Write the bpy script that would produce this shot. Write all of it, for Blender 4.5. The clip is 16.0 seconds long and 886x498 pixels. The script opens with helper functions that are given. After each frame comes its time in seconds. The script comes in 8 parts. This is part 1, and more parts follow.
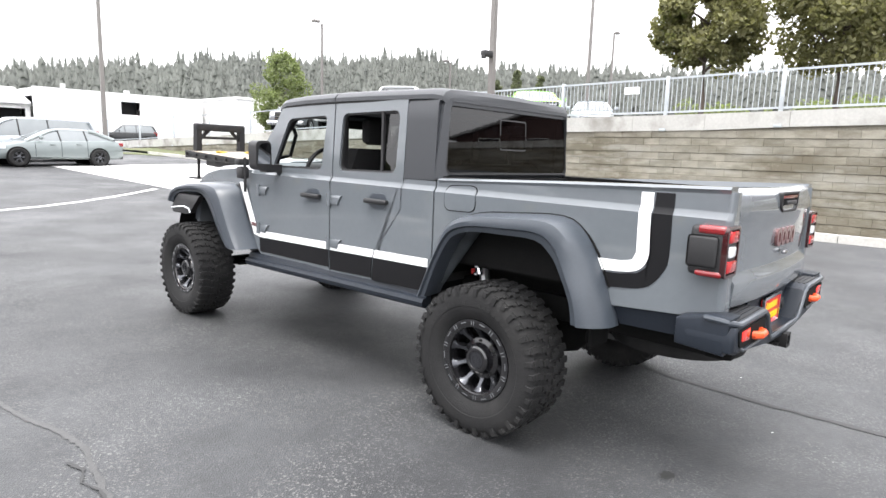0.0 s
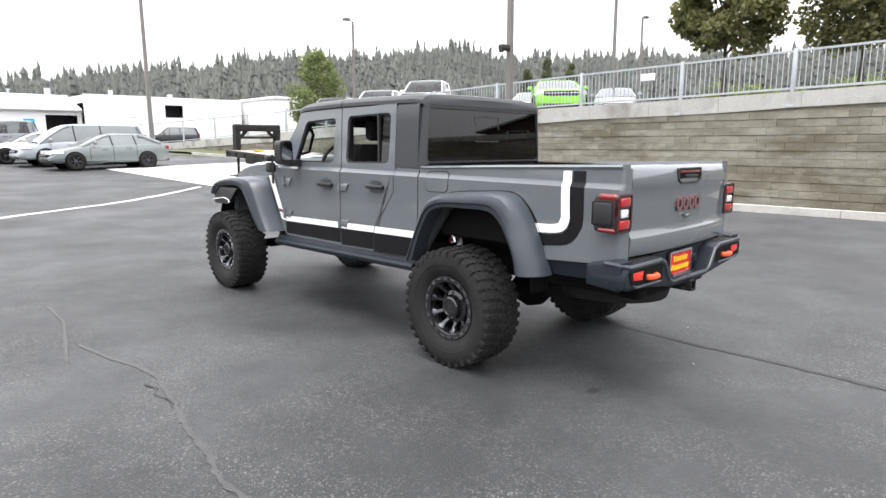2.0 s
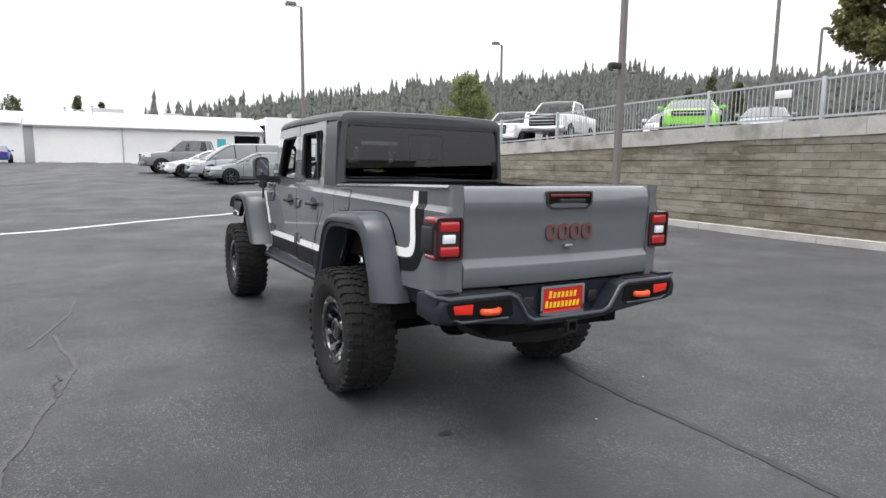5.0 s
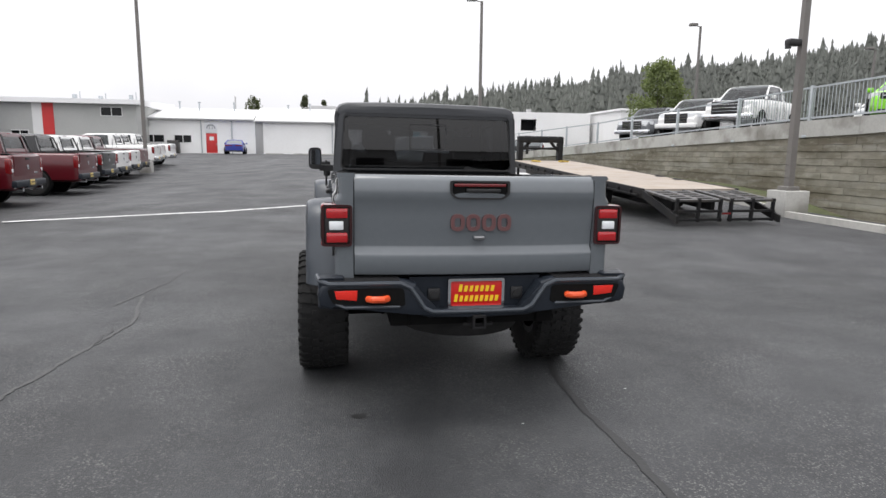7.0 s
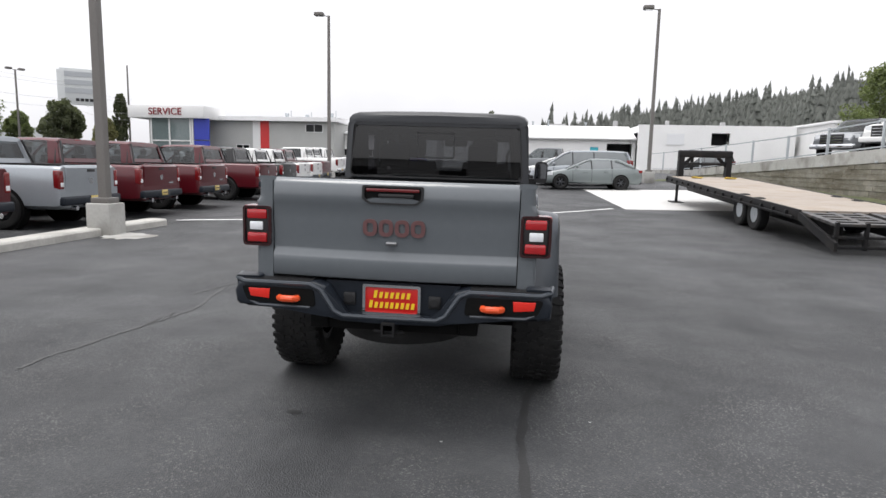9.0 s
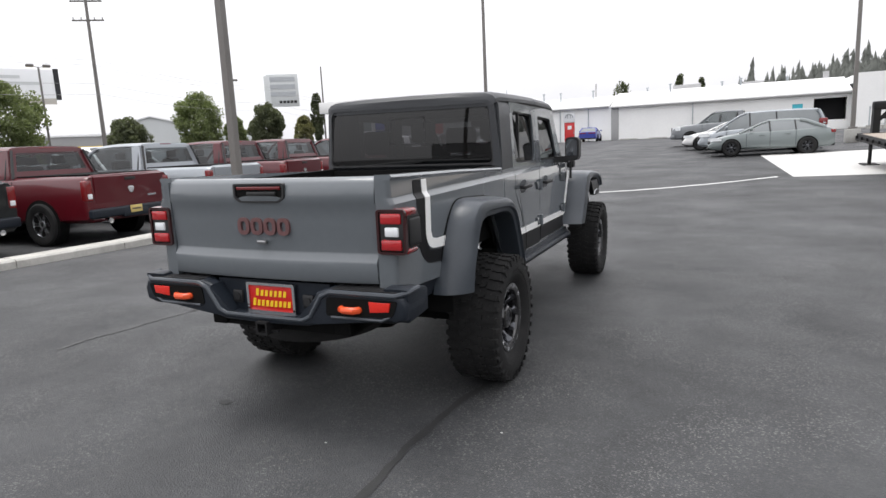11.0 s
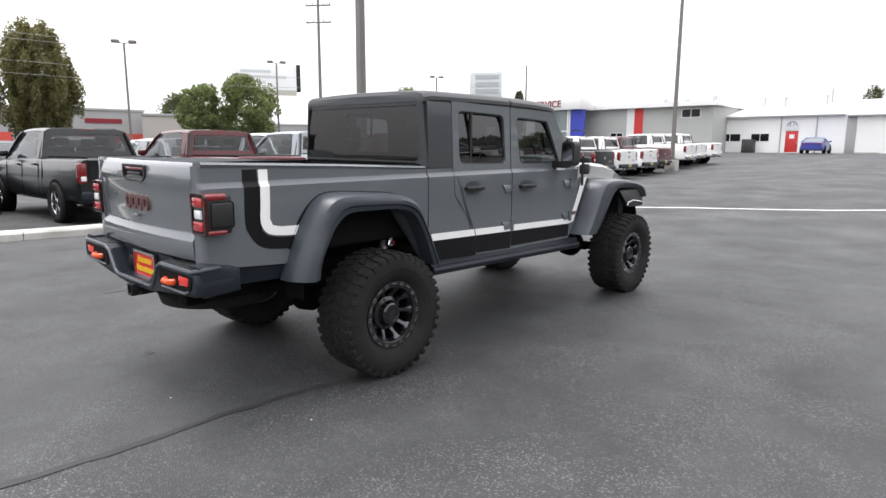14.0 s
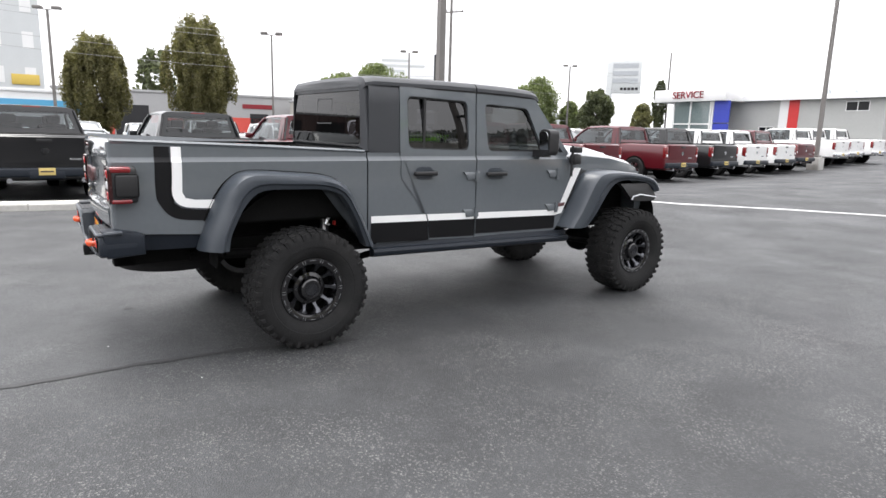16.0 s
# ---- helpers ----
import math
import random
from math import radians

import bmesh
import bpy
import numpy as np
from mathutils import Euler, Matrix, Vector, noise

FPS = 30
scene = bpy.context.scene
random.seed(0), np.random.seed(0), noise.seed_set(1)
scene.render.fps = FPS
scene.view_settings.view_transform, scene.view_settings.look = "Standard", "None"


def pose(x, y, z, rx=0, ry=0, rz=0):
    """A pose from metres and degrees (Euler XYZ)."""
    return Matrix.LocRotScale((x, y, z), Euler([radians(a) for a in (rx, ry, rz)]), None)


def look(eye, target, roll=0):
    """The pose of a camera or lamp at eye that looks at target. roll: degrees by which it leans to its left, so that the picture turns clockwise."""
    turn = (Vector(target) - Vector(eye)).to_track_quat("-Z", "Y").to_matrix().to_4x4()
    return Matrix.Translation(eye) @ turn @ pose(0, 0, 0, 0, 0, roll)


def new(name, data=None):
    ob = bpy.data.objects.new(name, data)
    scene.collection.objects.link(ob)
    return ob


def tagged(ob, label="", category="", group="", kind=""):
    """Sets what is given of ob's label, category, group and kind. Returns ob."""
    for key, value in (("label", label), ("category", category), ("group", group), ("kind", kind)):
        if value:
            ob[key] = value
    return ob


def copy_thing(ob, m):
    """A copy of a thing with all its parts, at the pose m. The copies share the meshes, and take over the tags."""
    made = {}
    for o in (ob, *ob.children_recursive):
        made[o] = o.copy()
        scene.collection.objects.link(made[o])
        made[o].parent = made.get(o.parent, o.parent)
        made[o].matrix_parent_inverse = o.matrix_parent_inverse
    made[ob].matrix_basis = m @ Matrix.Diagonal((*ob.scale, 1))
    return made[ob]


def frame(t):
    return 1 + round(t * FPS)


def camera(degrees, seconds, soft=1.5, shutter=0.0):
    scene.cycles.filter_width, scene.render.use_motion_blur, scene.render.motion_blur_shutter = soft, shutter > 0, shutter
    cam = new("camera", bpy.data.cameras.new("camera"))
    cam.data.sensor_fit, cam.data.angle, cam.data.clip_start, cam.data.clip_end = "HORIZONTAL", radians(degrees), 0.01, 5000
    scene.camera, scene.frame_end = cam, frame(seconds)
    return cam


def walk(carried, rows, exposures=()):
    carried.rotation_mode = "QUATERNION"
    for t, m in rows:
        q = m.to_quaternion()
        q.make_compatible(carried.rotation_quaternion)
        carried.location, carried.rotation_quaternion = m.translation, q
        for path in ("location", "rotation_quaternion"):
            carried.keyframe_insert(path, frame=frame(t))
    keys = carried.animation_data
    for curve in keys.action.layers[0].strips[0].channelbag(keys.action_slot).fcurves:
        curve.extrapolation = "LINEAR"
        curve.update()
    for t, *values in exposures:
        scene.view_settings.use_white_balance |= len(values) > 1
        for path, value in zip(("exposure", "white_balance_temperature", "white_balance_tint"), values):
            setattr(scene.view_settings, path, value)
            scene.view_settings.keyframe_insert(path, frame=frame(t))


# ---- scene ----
cam = camera(72.0, 16.0, soft=1.5)
PATH = [
    (0, (-3.416, -1.991, 1.531), (-1.955, -0.662, 1.214), 1.77),
    (0.5, (-3.571, -2.220, 1.534), (-2.128, -0.882, 1.179), 1.72),
    (1, (-3.636, -2.495, 1.519), (-2.216, -1.146, 1.118), 2.52),
    (1.5, (-3.780, -2.706, 1.525), (-2.399, -1.311, 1.142), 0.76),
    (2, (-3.808, -2.908, 1.548), (-2.438, -1.492, 1.202), -0.24),
    (2.5, (-3.690, -3.148, 1.550), (-2.340, -1.718, 1.184), -1.48),
    (3, (-3.459, -3.232, 1.523), (-2.128, -1.780, 1.179), -1.69),
    (3.5, (-3.159, -3.318, 1.531), (-1.881, -1.829, 1.143), -1.19),
    (4, (-2.845, -3.529, 1.544), (-1.749, -1.880, 1.266), -0.07),
    (4.2, (-2.732, -3.602, 1.532), (-1.672, -1.927, 1.272), -0.47),
    (6.3, (-1.281, -4.115, 1.524), (-0.610, -2.260, 1.190), 1.27),
    (6.5, (-1.131, -4.173, 1.518), (-0.563, -2.282, 1.199), -0.67),
    (7, (-0.767, -4.344, 1.525), (-0.408, -2.401, 1.214), 0.65),
    (7.5, (-0.420, -4.366, 1.492), (-0.169, -2.405, 1.189), 2.05),
    (8, (-0.072, -4.338, 1.512), (0.034, -2.363, 1.217), 0.21),
    (8.5, (0.311, -4.408, 1.520), (0.199, -2.426, 1.280), 0.27),
    (9, (0.649, -4.323, 1.496), (0.414, -2.355, 1.223), 1.29),
    (9.5, (1.008, -4.232, 1.513), (0.627, -2.293, 1.204), -0.57),
    (10, (1.425, -4.189, 1.517), (0.881, -2.294, 1.183), -0.44),
    (10.2, (1.603, -4.072, 1.534), (1.003, -2.197, 1.184), -1.44),
    (12.3, (2.918, -3.354, 1.503), (1.794, -1.726, 1.209), -0.27),
    (12.5, (3.065, -3.292, 1.489), (1.906, -1.690, 1.193), -0.30),
    (13, (3.353, -3.086, 1.500), (2.125, -1.545, 1.157), -0.05),
    (13.5, (3.581, -2.803, 1.500), (2.288, -1.315, 1.164), 1.36),
    (14, (3.839, -2.594, 1.484), (2.484, -1.159, 1.158), 0.27),
    (14.5, (4.102, -2.351, 1.489), (2.654, -1.022, 1.119), 0.40),
    (15, (4.303, -2.040, 1.475), (2.826, -0.749, 1.084), 3.18),
    (15.5, (4.572, -1.792, 1.466), (2.995, -0.613, 1.113), 2.25),
    (16, (4.817, -1.533, 1.474), (3.187, -0.434, 1.109), 1.58),
]
walk(cam, [(t, look(eye, target, roll)) for t, eye, target, roll in PATH],
     [(0.0, 1.80), (1.0, 1.59), (2.0, 1.35), (3.5, 1.12), (4.2, 0.93), (6.5, 0.56), (8.0, 0.48), (10.0, 0.50), (12.5, 0.74), (13.5, 0.87), (15.0, 1.08), (16.0, 1.18)])

# ---- world and light: bright overcast sky ----
world = bpy.data.worlds.new("overcast_sky")
world.use_nodes = True
scene.world = world
wn, wl = world.node_tree.nodes, world.node_tree.links
wn.clear()
sky = wn.new("ShaderNodeTexSky")
sky.sky_type, sky.sun_disc = "NISHITA", False
sky.sun_elevation, sky.sun_rotation = radians(75), radians(247)
sky.air_density, sky.dust_density, sky.ozone_density = 1.0, 4.0, 1.0
grey = wn.new("ShaderNodeHueSaturation")
grey.inputs["Saturation"].default_value = 0.10
wmix = wn.new("ShaderNodeMix")
wmix.data_type = "RGBA"
wmix.inputs[0].default_value = 0.6
wmix.inputs[7].default_value = (10.68, 10.62, 11.08, 1)
wbg = wn.new("ShaderNodeBackground")
wbg.inputs["Strength"].default_value = 0.127
wout = wn.new("ShaderNodeOutputWorld")
wl.new(sky.outputs[0], grey.inputs["Color"])
wl.new(grey.outputs[0], wmix.inputs[6])
wco, wno, wmr, wmu = wn.new("ShaderNodeTexCoord"), wn.new("ShaderNodeTexNoise"), wn.new("ShaderNodeMapRange"), wn.new("ShaderNodeMix")
wno.inputs["Scale"].default_value, wno.inputs["Detail"].default_value, wno.inputs["Roughness"].default_value = 2.2, 5, 0.5
for wk, wv in zip((1, 2, 3, 4), (0.35, 0.65, 0.90, 1.05)):
    wmr.inputs[wk].default_value = wv
wmu.data_type, wmu.blend_type = "RGBA", "MULTIPLY"
wmu.inputs[0].default_value = 1.0
wl.new(wco.outputs["Generated"], wno.inputs["Vector"])
wl.new(wno.outputs[0], wmr.inputs[0])
wl.new(wmix.outputs[2], wmu.inputs[6])
wl.new(wmr.outputs[0], wmu.inputs[7])
wse, wm2, wmv = wn.new("ShaderNodeSeparateXYZ"), wn.new("ShaderNodeMapRange"), wn.new("ShaderNodeMix")
for wk, wv in zip((1, 2, 3, 4), (0.0, 1.0, 0.74, 1.30)):
    wm2.inputs[wk].default_value = wv
wmv.data_type, wmv.blend_type = "RGBA", "MULTIPLY"
wmv.inputs[0].default_value = 1.0
wl.new(wco.outputs["Generated"], wse.inputs[0])
wl.new(wse.outputs["Z"], wm2.inputs[0])
wl.new(wmu.outputs[2], wmv.inputs[6])
wl.new(wm2.outputs[0], wmv.inputs[7])
wl.new(wmv.outputs[2], wbg.inputs["Color"])
wl.new(wbg.outputs[0], wout.inputs["Surface"])
sun = new("sun", bpy.data.lights.new("sun", "SUN"))
sun.data.energy, sun.data.angle, sun.data.color = 0.8, radians(28), (1.0, 0.97, 0.92)
sun.matrix_world = look((0, 0, 60), (14, 6, 0))
scene.view_settings.exposure = 0.0


# ---- materials ----
def mat(name, color, rough=0.6, metal=0.0, vary=0.15, scale=6.0, bump=0.0, bscale=60.0, coat=0.0, rand=0.0, island=0.0, spec=0.5, dirt=None, dirt_scale=1.5, dirt_amt=0.5):
    """A painted, mineral or metal surface with variation at two scales, optional coat, relief and stains."""
    m = bpy.data.materials.new(name)
    m.use_nodes = True
    n, l = m.node_tree.nodes, m.node_tree.links
    p = n["Principled BSDF"]
    p.inputs["Roughness"].default_value, p.inputs["Metallic"].default_value = rough, metal
    p.inputs["Coat Weight"].default_value, p.inputs["Coat Roughness"].default_value = coat, 0.04
    p.inputs["Specular IOR Level"].default_value = spec
    co = n.new("ShaderNodeTexCoord")
    big, fine = n.new("ShaderNodeTexNoise"), n.new("ShaderNodeTexNoise")
    big.inputs["Scale"].default_value, fine.inputs["Scale"].default_value = scale, scale * 14
    big.inputs["Detail"].default_value, fine.inputs["Detail"].default_value = 5, 3
    l.new(co.outputs["Object"], big.inputs["Vector"])
    l.new(co.outputs["Object"], fine.inputs["Vector"])
    add = n.new("ShaderNodeMath")
    add.operation = "ADD"
    l.new(big.outputs[0], add.inputs[0])
    l.new(fine.outputs[0], add.inputs[1])
    val = add.outputs[0]
    if rand or island:
        info = n.new("ShaderNodeObjectInfo") if rand else n.new("ShaderNodeNewGeometry")
        sc = n.new("ShaderNodeMath")
        sc.operation, sc.inputs[1].default_value = "MULTIPLY_ADD", (rand or island)
        l.new(info.outputs["Random" if rand else "Random Per Island"], sc.inputs[0])
        l.new(val, sc.inputs[2])
        val = sc.outputs[0]
    rng = n.new("ShaderNodeMapRange")
    rng.inputs[1].default_value, rng.inputs[2].default_value = 0.6, 1.4 + (rand or island)
    rng.inputs[3].default_value, rng.inputs[4].default_value = 1 - vary, 1 + vary
    l.new(val, rng.inputs[0])
    mul = n.new("ShaderNodeMix")
    mul.data_type, mul.blend_type = "RGBA", "MULTIPLY"
    mul.inputs[0].default_value = 1.0
    mul.inputs[6].default_value = (*color, 1)
    l.new(rng.outputs[0], mul.inputs[7])
    out = mul.outputs[2]
    if dirt:
        dn, dr, dm = n.new("ShaderNodeTexNoise"), n.new("ShaderNodeMapRange"), n.new("ShaderNodeMix")
        dn.inputs["Scale"].default_value, dn.inputs["Detail"].default_value = dirt_scale, 7
        l.new(co.outputs["Object"], dn.inputs["Vector"])
        dr.inputs[1].default_value, dr.inputs[2].default_value, dr.inputs[4].default_value = 0.48, 0.68, dirt_amt
        l.new(dn.outputs[0], dr.inputs[0])
        dm.data_type = "RGBA"
        dm.inputs[7].default_value = (*dirt, 1)
        l.new(dr.outputs[0], dm.inputs[0])
        l.new(out, dm.inputs[6])
        out = dm.outputs[2]
    l.new(out, p.inputs["Base Color"])
    if bump:
        bn, bp = n.new("ShaderNodeTexNoise"), n.new("ShaderNodeBump")
        bn.inputs["Scale"].default_value, bn.inputs["Detail"].default_value = bscale, 4
        l.new(co.outputs["Object"], bn.inputs["Vector"])
        bp.inputs["Strength"].default_value, bp.inputs["Distance"].default_value = bump, 0.01
        l.new(bn.outputs[0], bp.inputs["Height"])
        l.new(bp.outputs[0], p.inputs["Normal"])
    return m


def tinted_glass(name, tint, gloss_rough=0.01, base=0.06):
    m = bpy.data.materials.new(name)
    m.use_nodes = True
    n, l = m.node_tree.nodes, m.node_tree.links
    n.remove(n["Principled BSDF"])
    tr, gl, lw, pw, fr, mx = n.new("ShaderNodeBsdfTransparent"), n.new("ShaderNodeBsdfGlossy"), n.new("ShaderNodeLayerWeight"), n.new("ShaderNodeMath"), n.new("ShaderNodeMath"), n.new("ShaderNodeMixShader")
    tr.inputs[0].default_value = (*tint, 1)
    gl.inputs["Roughness"].default_value = gloss_rough
    lw.inputs["Blend"].default_value = 0.5
    pw.operation, pw.inputs[1].default_value = "POWER", 5.0
    fr.operation, fr.inputs[1].default_value, fr.inputs[2].default_value = "MULTIPLY_ADD", 0.85, base
    l.new(lw.outputs["Facing"], pw.inputs[0])
    l.new(pw.outputs[0], fr.inputs[0])
    l.new(fr.outputs[0], mx.inputs[0])
    l.new(tr.outputs[0], mx.inputs[1])
    l.new(gl.outputs[0], mx.inputs[2])
    l.new(mx.outputs[0], n["Material Output"].inputs[0])
    return m


def asphalt_material():
    m = bpy.data.materials.new("asphalt")
    m.use_nodes = True
    n, l = m.node_tree.nodes, m.node_tree.links
    p = n["Principled BSDF"]
    co = n.new("ShaderNodeTexCoord")

    def noise_tex(scale, detail=4, rough=0.55):
        t = n.new("ShaderNodeTexNoise")
        t.inputs["Scale"].default_value, t.inputs["Detail"].default_value, t.inputs["Roughness"].default_value = scale, detail, rough
        l.new(co.outputs["Object"], t.inputs["Vector"])
        return t.outputs[0]

    def ramp(src, a, b, lo, hi):
        r = n.new("ShaderNodeMapRange")
        for k, v in zip((1, 2, 3, 4), (a, b, lo, hi)):
            r.inputs[k].default_value = v
        l.new(src, r.inputs[0])
        return r.outputs[0]

    def mulv(a, b):
        x = n.new("ShaderNodeMath")
        x.operation = "MULTIPLY"
        l.new(a, x.inputs[0])
        l.new(b, x.inputs[1])
        return x.outputs[0]

    vor = n.new("ShaderNodeTexVoronoi")
    vor.inputs["Scale"].default_value = 125
    l.new(co.outputs["Object"], vor.inputs["Vector"])
    sep = n.new("ShaderNodeSeparateColor")
    l.new(vor.outputs["Color"], sep.inputs[0])
    worn = ramp(noise_tex(0.45, 6, 0.6), 0.46, 0.62, 0.0, 1.0)
    stone = ramp(sep.outputs[0], 0.80, 0.97, 0.0, 1.0)
    chips = mulv(stone, ramp(noise_tex(1.3, 5), 0.38, 0.66, 0.12, 1.0))
    base = mulv(ramp(noise_tex(0.16, 5, 0.6), 0.35, 0.68, 0.70, 1.22), ramp(noise_tex(140, 3), 0.3, 0.7, 0.72, 1.3))
    base = mulv(base, ramp(noise_tex(11, 5, 0.7), 0.3, 0.7, 0.86, 1.14))
    base = mulv(base, ramp(noise_tex(2.4, 8, 0.72), 0.3, 0.7, 0.84, 1.15))
    mixc = n.new("ShaderNodeMix")
    mixc.data_type = "RGBA"
    mixc.inputs[6].default_value, mixc.inputs[7].default_value = (0.0257, 0.0268, 0.0290, 1), (0.0418, 0.0434, 0.0460, 1)
    l.new(worn, mixc.inputs[0])
    tone = n.new("ShaderNodeMix")
    tone.data_type, tone.blend_type = "RGBA", "MULTIPLY"
    tone.inputs[0].default_value = 1
    l.new(mixc.outputs[2], tone.inputs[6])
    l.new(base, tone.inputs[7])
    chip = n.new("ShaderNodeMix")
    chip.data_type = "RGBA"
    chip.inputs[7].default_value = (0.150, 0.149, 0.144, 1)
    l.new(chips, chip.inputs[0])
    l.new(tone.outputs[2], chip.inputs[6])
    l.new(chip.outputs[2], p.inputs["Base Color"])
    rg = ramp(noise_tex(0.8, 4), 0.3, 0.7, 0.50, 0.74)
    l.new(rg, p.inputs["Roughness"])
    bp = n.new("ShaderNodeBump")
    bp.inputs["Strength"].default_value, bp.inputs["Distance"].default_value = 0.55, 0.006
    l.new(vor.outputs["Distance"], bp.inputs["Height"])
    l.new(bp.outputs[0], p.inputs["Normal"])
    return m


def stain_wall(m):
    """Broad brown streaks and pale lime bloom over the blocks, in the wall's own place."""
    n, l = m.node_tree.nodes, m.node_tree.links
    p = n["Principled BSDF"]
    old = p.inputs["Base Color"].links[0].from_socket
    geo = n.new("ShaderNodeNewGeometry")
    for scale, lo, hi, col, amt in (((1, 0.35, 1.1), 0.42, 0.58, (0.105, 0.090, 0.062), 0.85), ((1, 0.55, 2.6), 0.50, 0.66, (0.29, 0.285, 0.255), 0.60), ((1, 1.1, 4.6), 0.50, 0.62, (0.125, 0.116, 0.085), 0.55), ((1, 2.2, 5.0), 0.55, 0.66, (0.265, 0.25, 0.205), 0.5)):
        mp, no, mr, mx = n.new("ShaderNodeMapping"), n.new("ShaderNodeTexNoise"), n.new("ShaderNodeMapRange"), n.new("ShaderNodeMix")
        mp.inputs["Scale"].default_value = scale
        mp.inputs["Location"].default_value = (3.0 * amt, 7.0 * amt, 0)
        no.inputs["Scale"].default_value, no.inputs["Detail"].default_value, no.inputs["Roughness"].default_value = 1.1, 7, 0.62
        mr.inputs[1].default_value, mr.inputs[2].default_value, mr.inputs[4].default_value = lo, hi, amt
        mx.data_type = "RGBA"
        mx.inputs[7].default_value = (*col, 1)
        l.new(geo.outputs["Position"], mp.inputs[0])
        l.new(mp.outputs[0], no.inputs["Vector"])
        l.new(no.outputs[0], mr.inputs[0])
        l.new(mr.outputs[0], mx.inputs[0])
        l.new(old, mx.inputs[6])
        old = mx.outputs[2]
    l.new(old, p.inputs["Base Color"])


M = {}
M["asphalt"] = asphalt_material()
M["paint_grey"] = mat("grey_car_paint", (0.117, 0.130, 0.142), 0.26, 0.0, 0.04, 2, coat=1.0, spec=0.30)
M["satin_dark"] = mat("black_textured_steel", (0.015, 0.019, 0.026), 0.42, 0, 0.12, 5, bump=0.1, bscale=400, spec=0.24)
M["rim_grey"] = mat("gunmetal_alloy", (0.085, 0.088, 0.096), 0.22, 0.9, 0.06, 8)
M["satin"] = mat("dark_satin_plastic", (0.042, 0.050, 0.061), 0.30, 0, 0.08, 5, bump=0.08, bscale=500)
M["hardtop"] = mat("dark_grey_hardtop", (0.029, 0.0315, 0.036), 0.42, 0, 0.06, 4, bump=0.08, bscale=500)
M["black"] = mat("black_plastic", (0.014, 0.014, 0.015), 0.5, 0, 0.2, 6)
M["deep"] = mat("black_underbody", (0.006, 0.006, 0.006), 0.8, 0, 0.3, 6, spec=0.12)
M["gloss_black"] = mat("gloss_black", (0.008, 0.008, 0.009), 0.12, 0, 0.1, 6, coat=0.6)
M["stripe_black"] = mat("black_vinyl", (0.008, 0.008, 0.009), 0.4, 0, 0.1, 6, spec=0.2)
M["white_vinyl"] = mat("white_vinyl", (0.88, 0.88, 0.87), 0.35, 0, 0.03, 6)
M["rubber"] = mat("tyre_rubber", (0.0145, 0.0145, 0.0148), 0.85, 0, 0.35, 9, bump=0.25, bscale=120, spec=0.28, dirt=(0.034, 0.033, 0.031), dirt_scale=5, dirt_amt=0.25)
M["steel"] = mat("bare_steel", (0.42, 0.42, 0.43), 0.28, 1.0, 0.12, 10)
M["milled"] = mat("milled_alloy", (0.62, 0.63, 0.65), 0.22, 1.0, 0.05, 10)
M["chrome"] = mat("chrome", (0.75, 0.76, 0.78), 0.08, 1.0, 0.03, 10)
M["mirror"] = mat("mirror_glass", (0.45, 0.46, 0.48), 0.05, 1.0, 0.02, 10)
M["red_lens"] = mat("red_lens", (0.40, 0.012, 0.016), 0.12, 0, 0.12, 30, coat=0.8)
M["lens_side"] = mat("deep_red_lens", (0.20, 0.008, 0.011), 0.15, 0, 0.12, 30, coat=0.8)
M["dark_red"] = mat("dark_red_lens", (0.14, 0.008, 0.010), 0.15, 0, 0.1, 30, coat=0.8)
M["smoked_rim"] = mat("smoked_red_rim", (0.030, 0.004, 0.005), 0.18, 0, 0.1, 30, coat=0.5)
M["white_lens"] = mat("white_lens", (0.78, 0.80, 0.82), 0.12, 0, 0.06, 40, coat=0.8)
M["orange"] = mat("orange_paint", (0.72, 0.085, 0.022), 0.35, 0, 0.06, 20)
M["red_reflector"] = mat("red_reflector", (0.70, 0.022, 0.012), 0.2, 0, 0.1, 60, coat=0.6)
M["plate_red"] = mat("red_plate", (0.55, 0.012, 0.010), 0.35, 0, 0.05, 20)
M["plate_yellow"] = mat("yellow_print", (0.85, 0.58, 0.02), 0.4, 0, 0.04, 20)
M["emblem"] = mat("emblem_red_grey", (0.16, 0.075, 0.075), 0.30, 0.3, 0.1, 20, coat=0.5)
M["glass_dark"] = tinted_glass("privacy_glass", (0.085, 0.085, 0.093), base=0.058)
M["glass_side"] = tinted_glass("dark_side_glass", (0.03, 0.03, 0.033), base=0.085)
M["glass_mid"] = tinted_glass("tinted_glass", (0.11, 0.115, 0.115), base=0.08)
M["glass_clear"] = tinted_glass("clear_glass", (0.75, 0.80, 0.79))
M["car_glass"] = mat("vehicle_glass", (0.010, 0.011, 0.012), 0.03, 0, 0.1, 3, spec=0.28)
M["cab_glass"] = tinted_glass("pickup_cab_glass", (0.42, 0.45, 0.46), base=0.06)
# Sky reflection of the car panes painted in as a pale grey base colour.
M["sky_toned_glass"] = mat("sky_toned_vehicle_glass", (0.120, 0.134, 0.140), 0.04, 0, 0.1, 3, spec=1.0)
M["interior"] = mat("black_cloth", (0.018, 0.018, 0.019), 0.85, 0, 0.2, 12, bump=0.2, bscale=300)
M["interior_grey"] = mat("headliner", (0.10, 0.10, 0.10), 0.9, 0, 0.1, 12)
M["concrete"] = mat("concrete", (0.40, 0.395, 0.375), 0.85, 0, 0.14, 1.2, bump=0.3, bscale=40, dirt=(0.19, 0.18, 0.16), dirt_scale=1.1, dirt_amt=0.85)
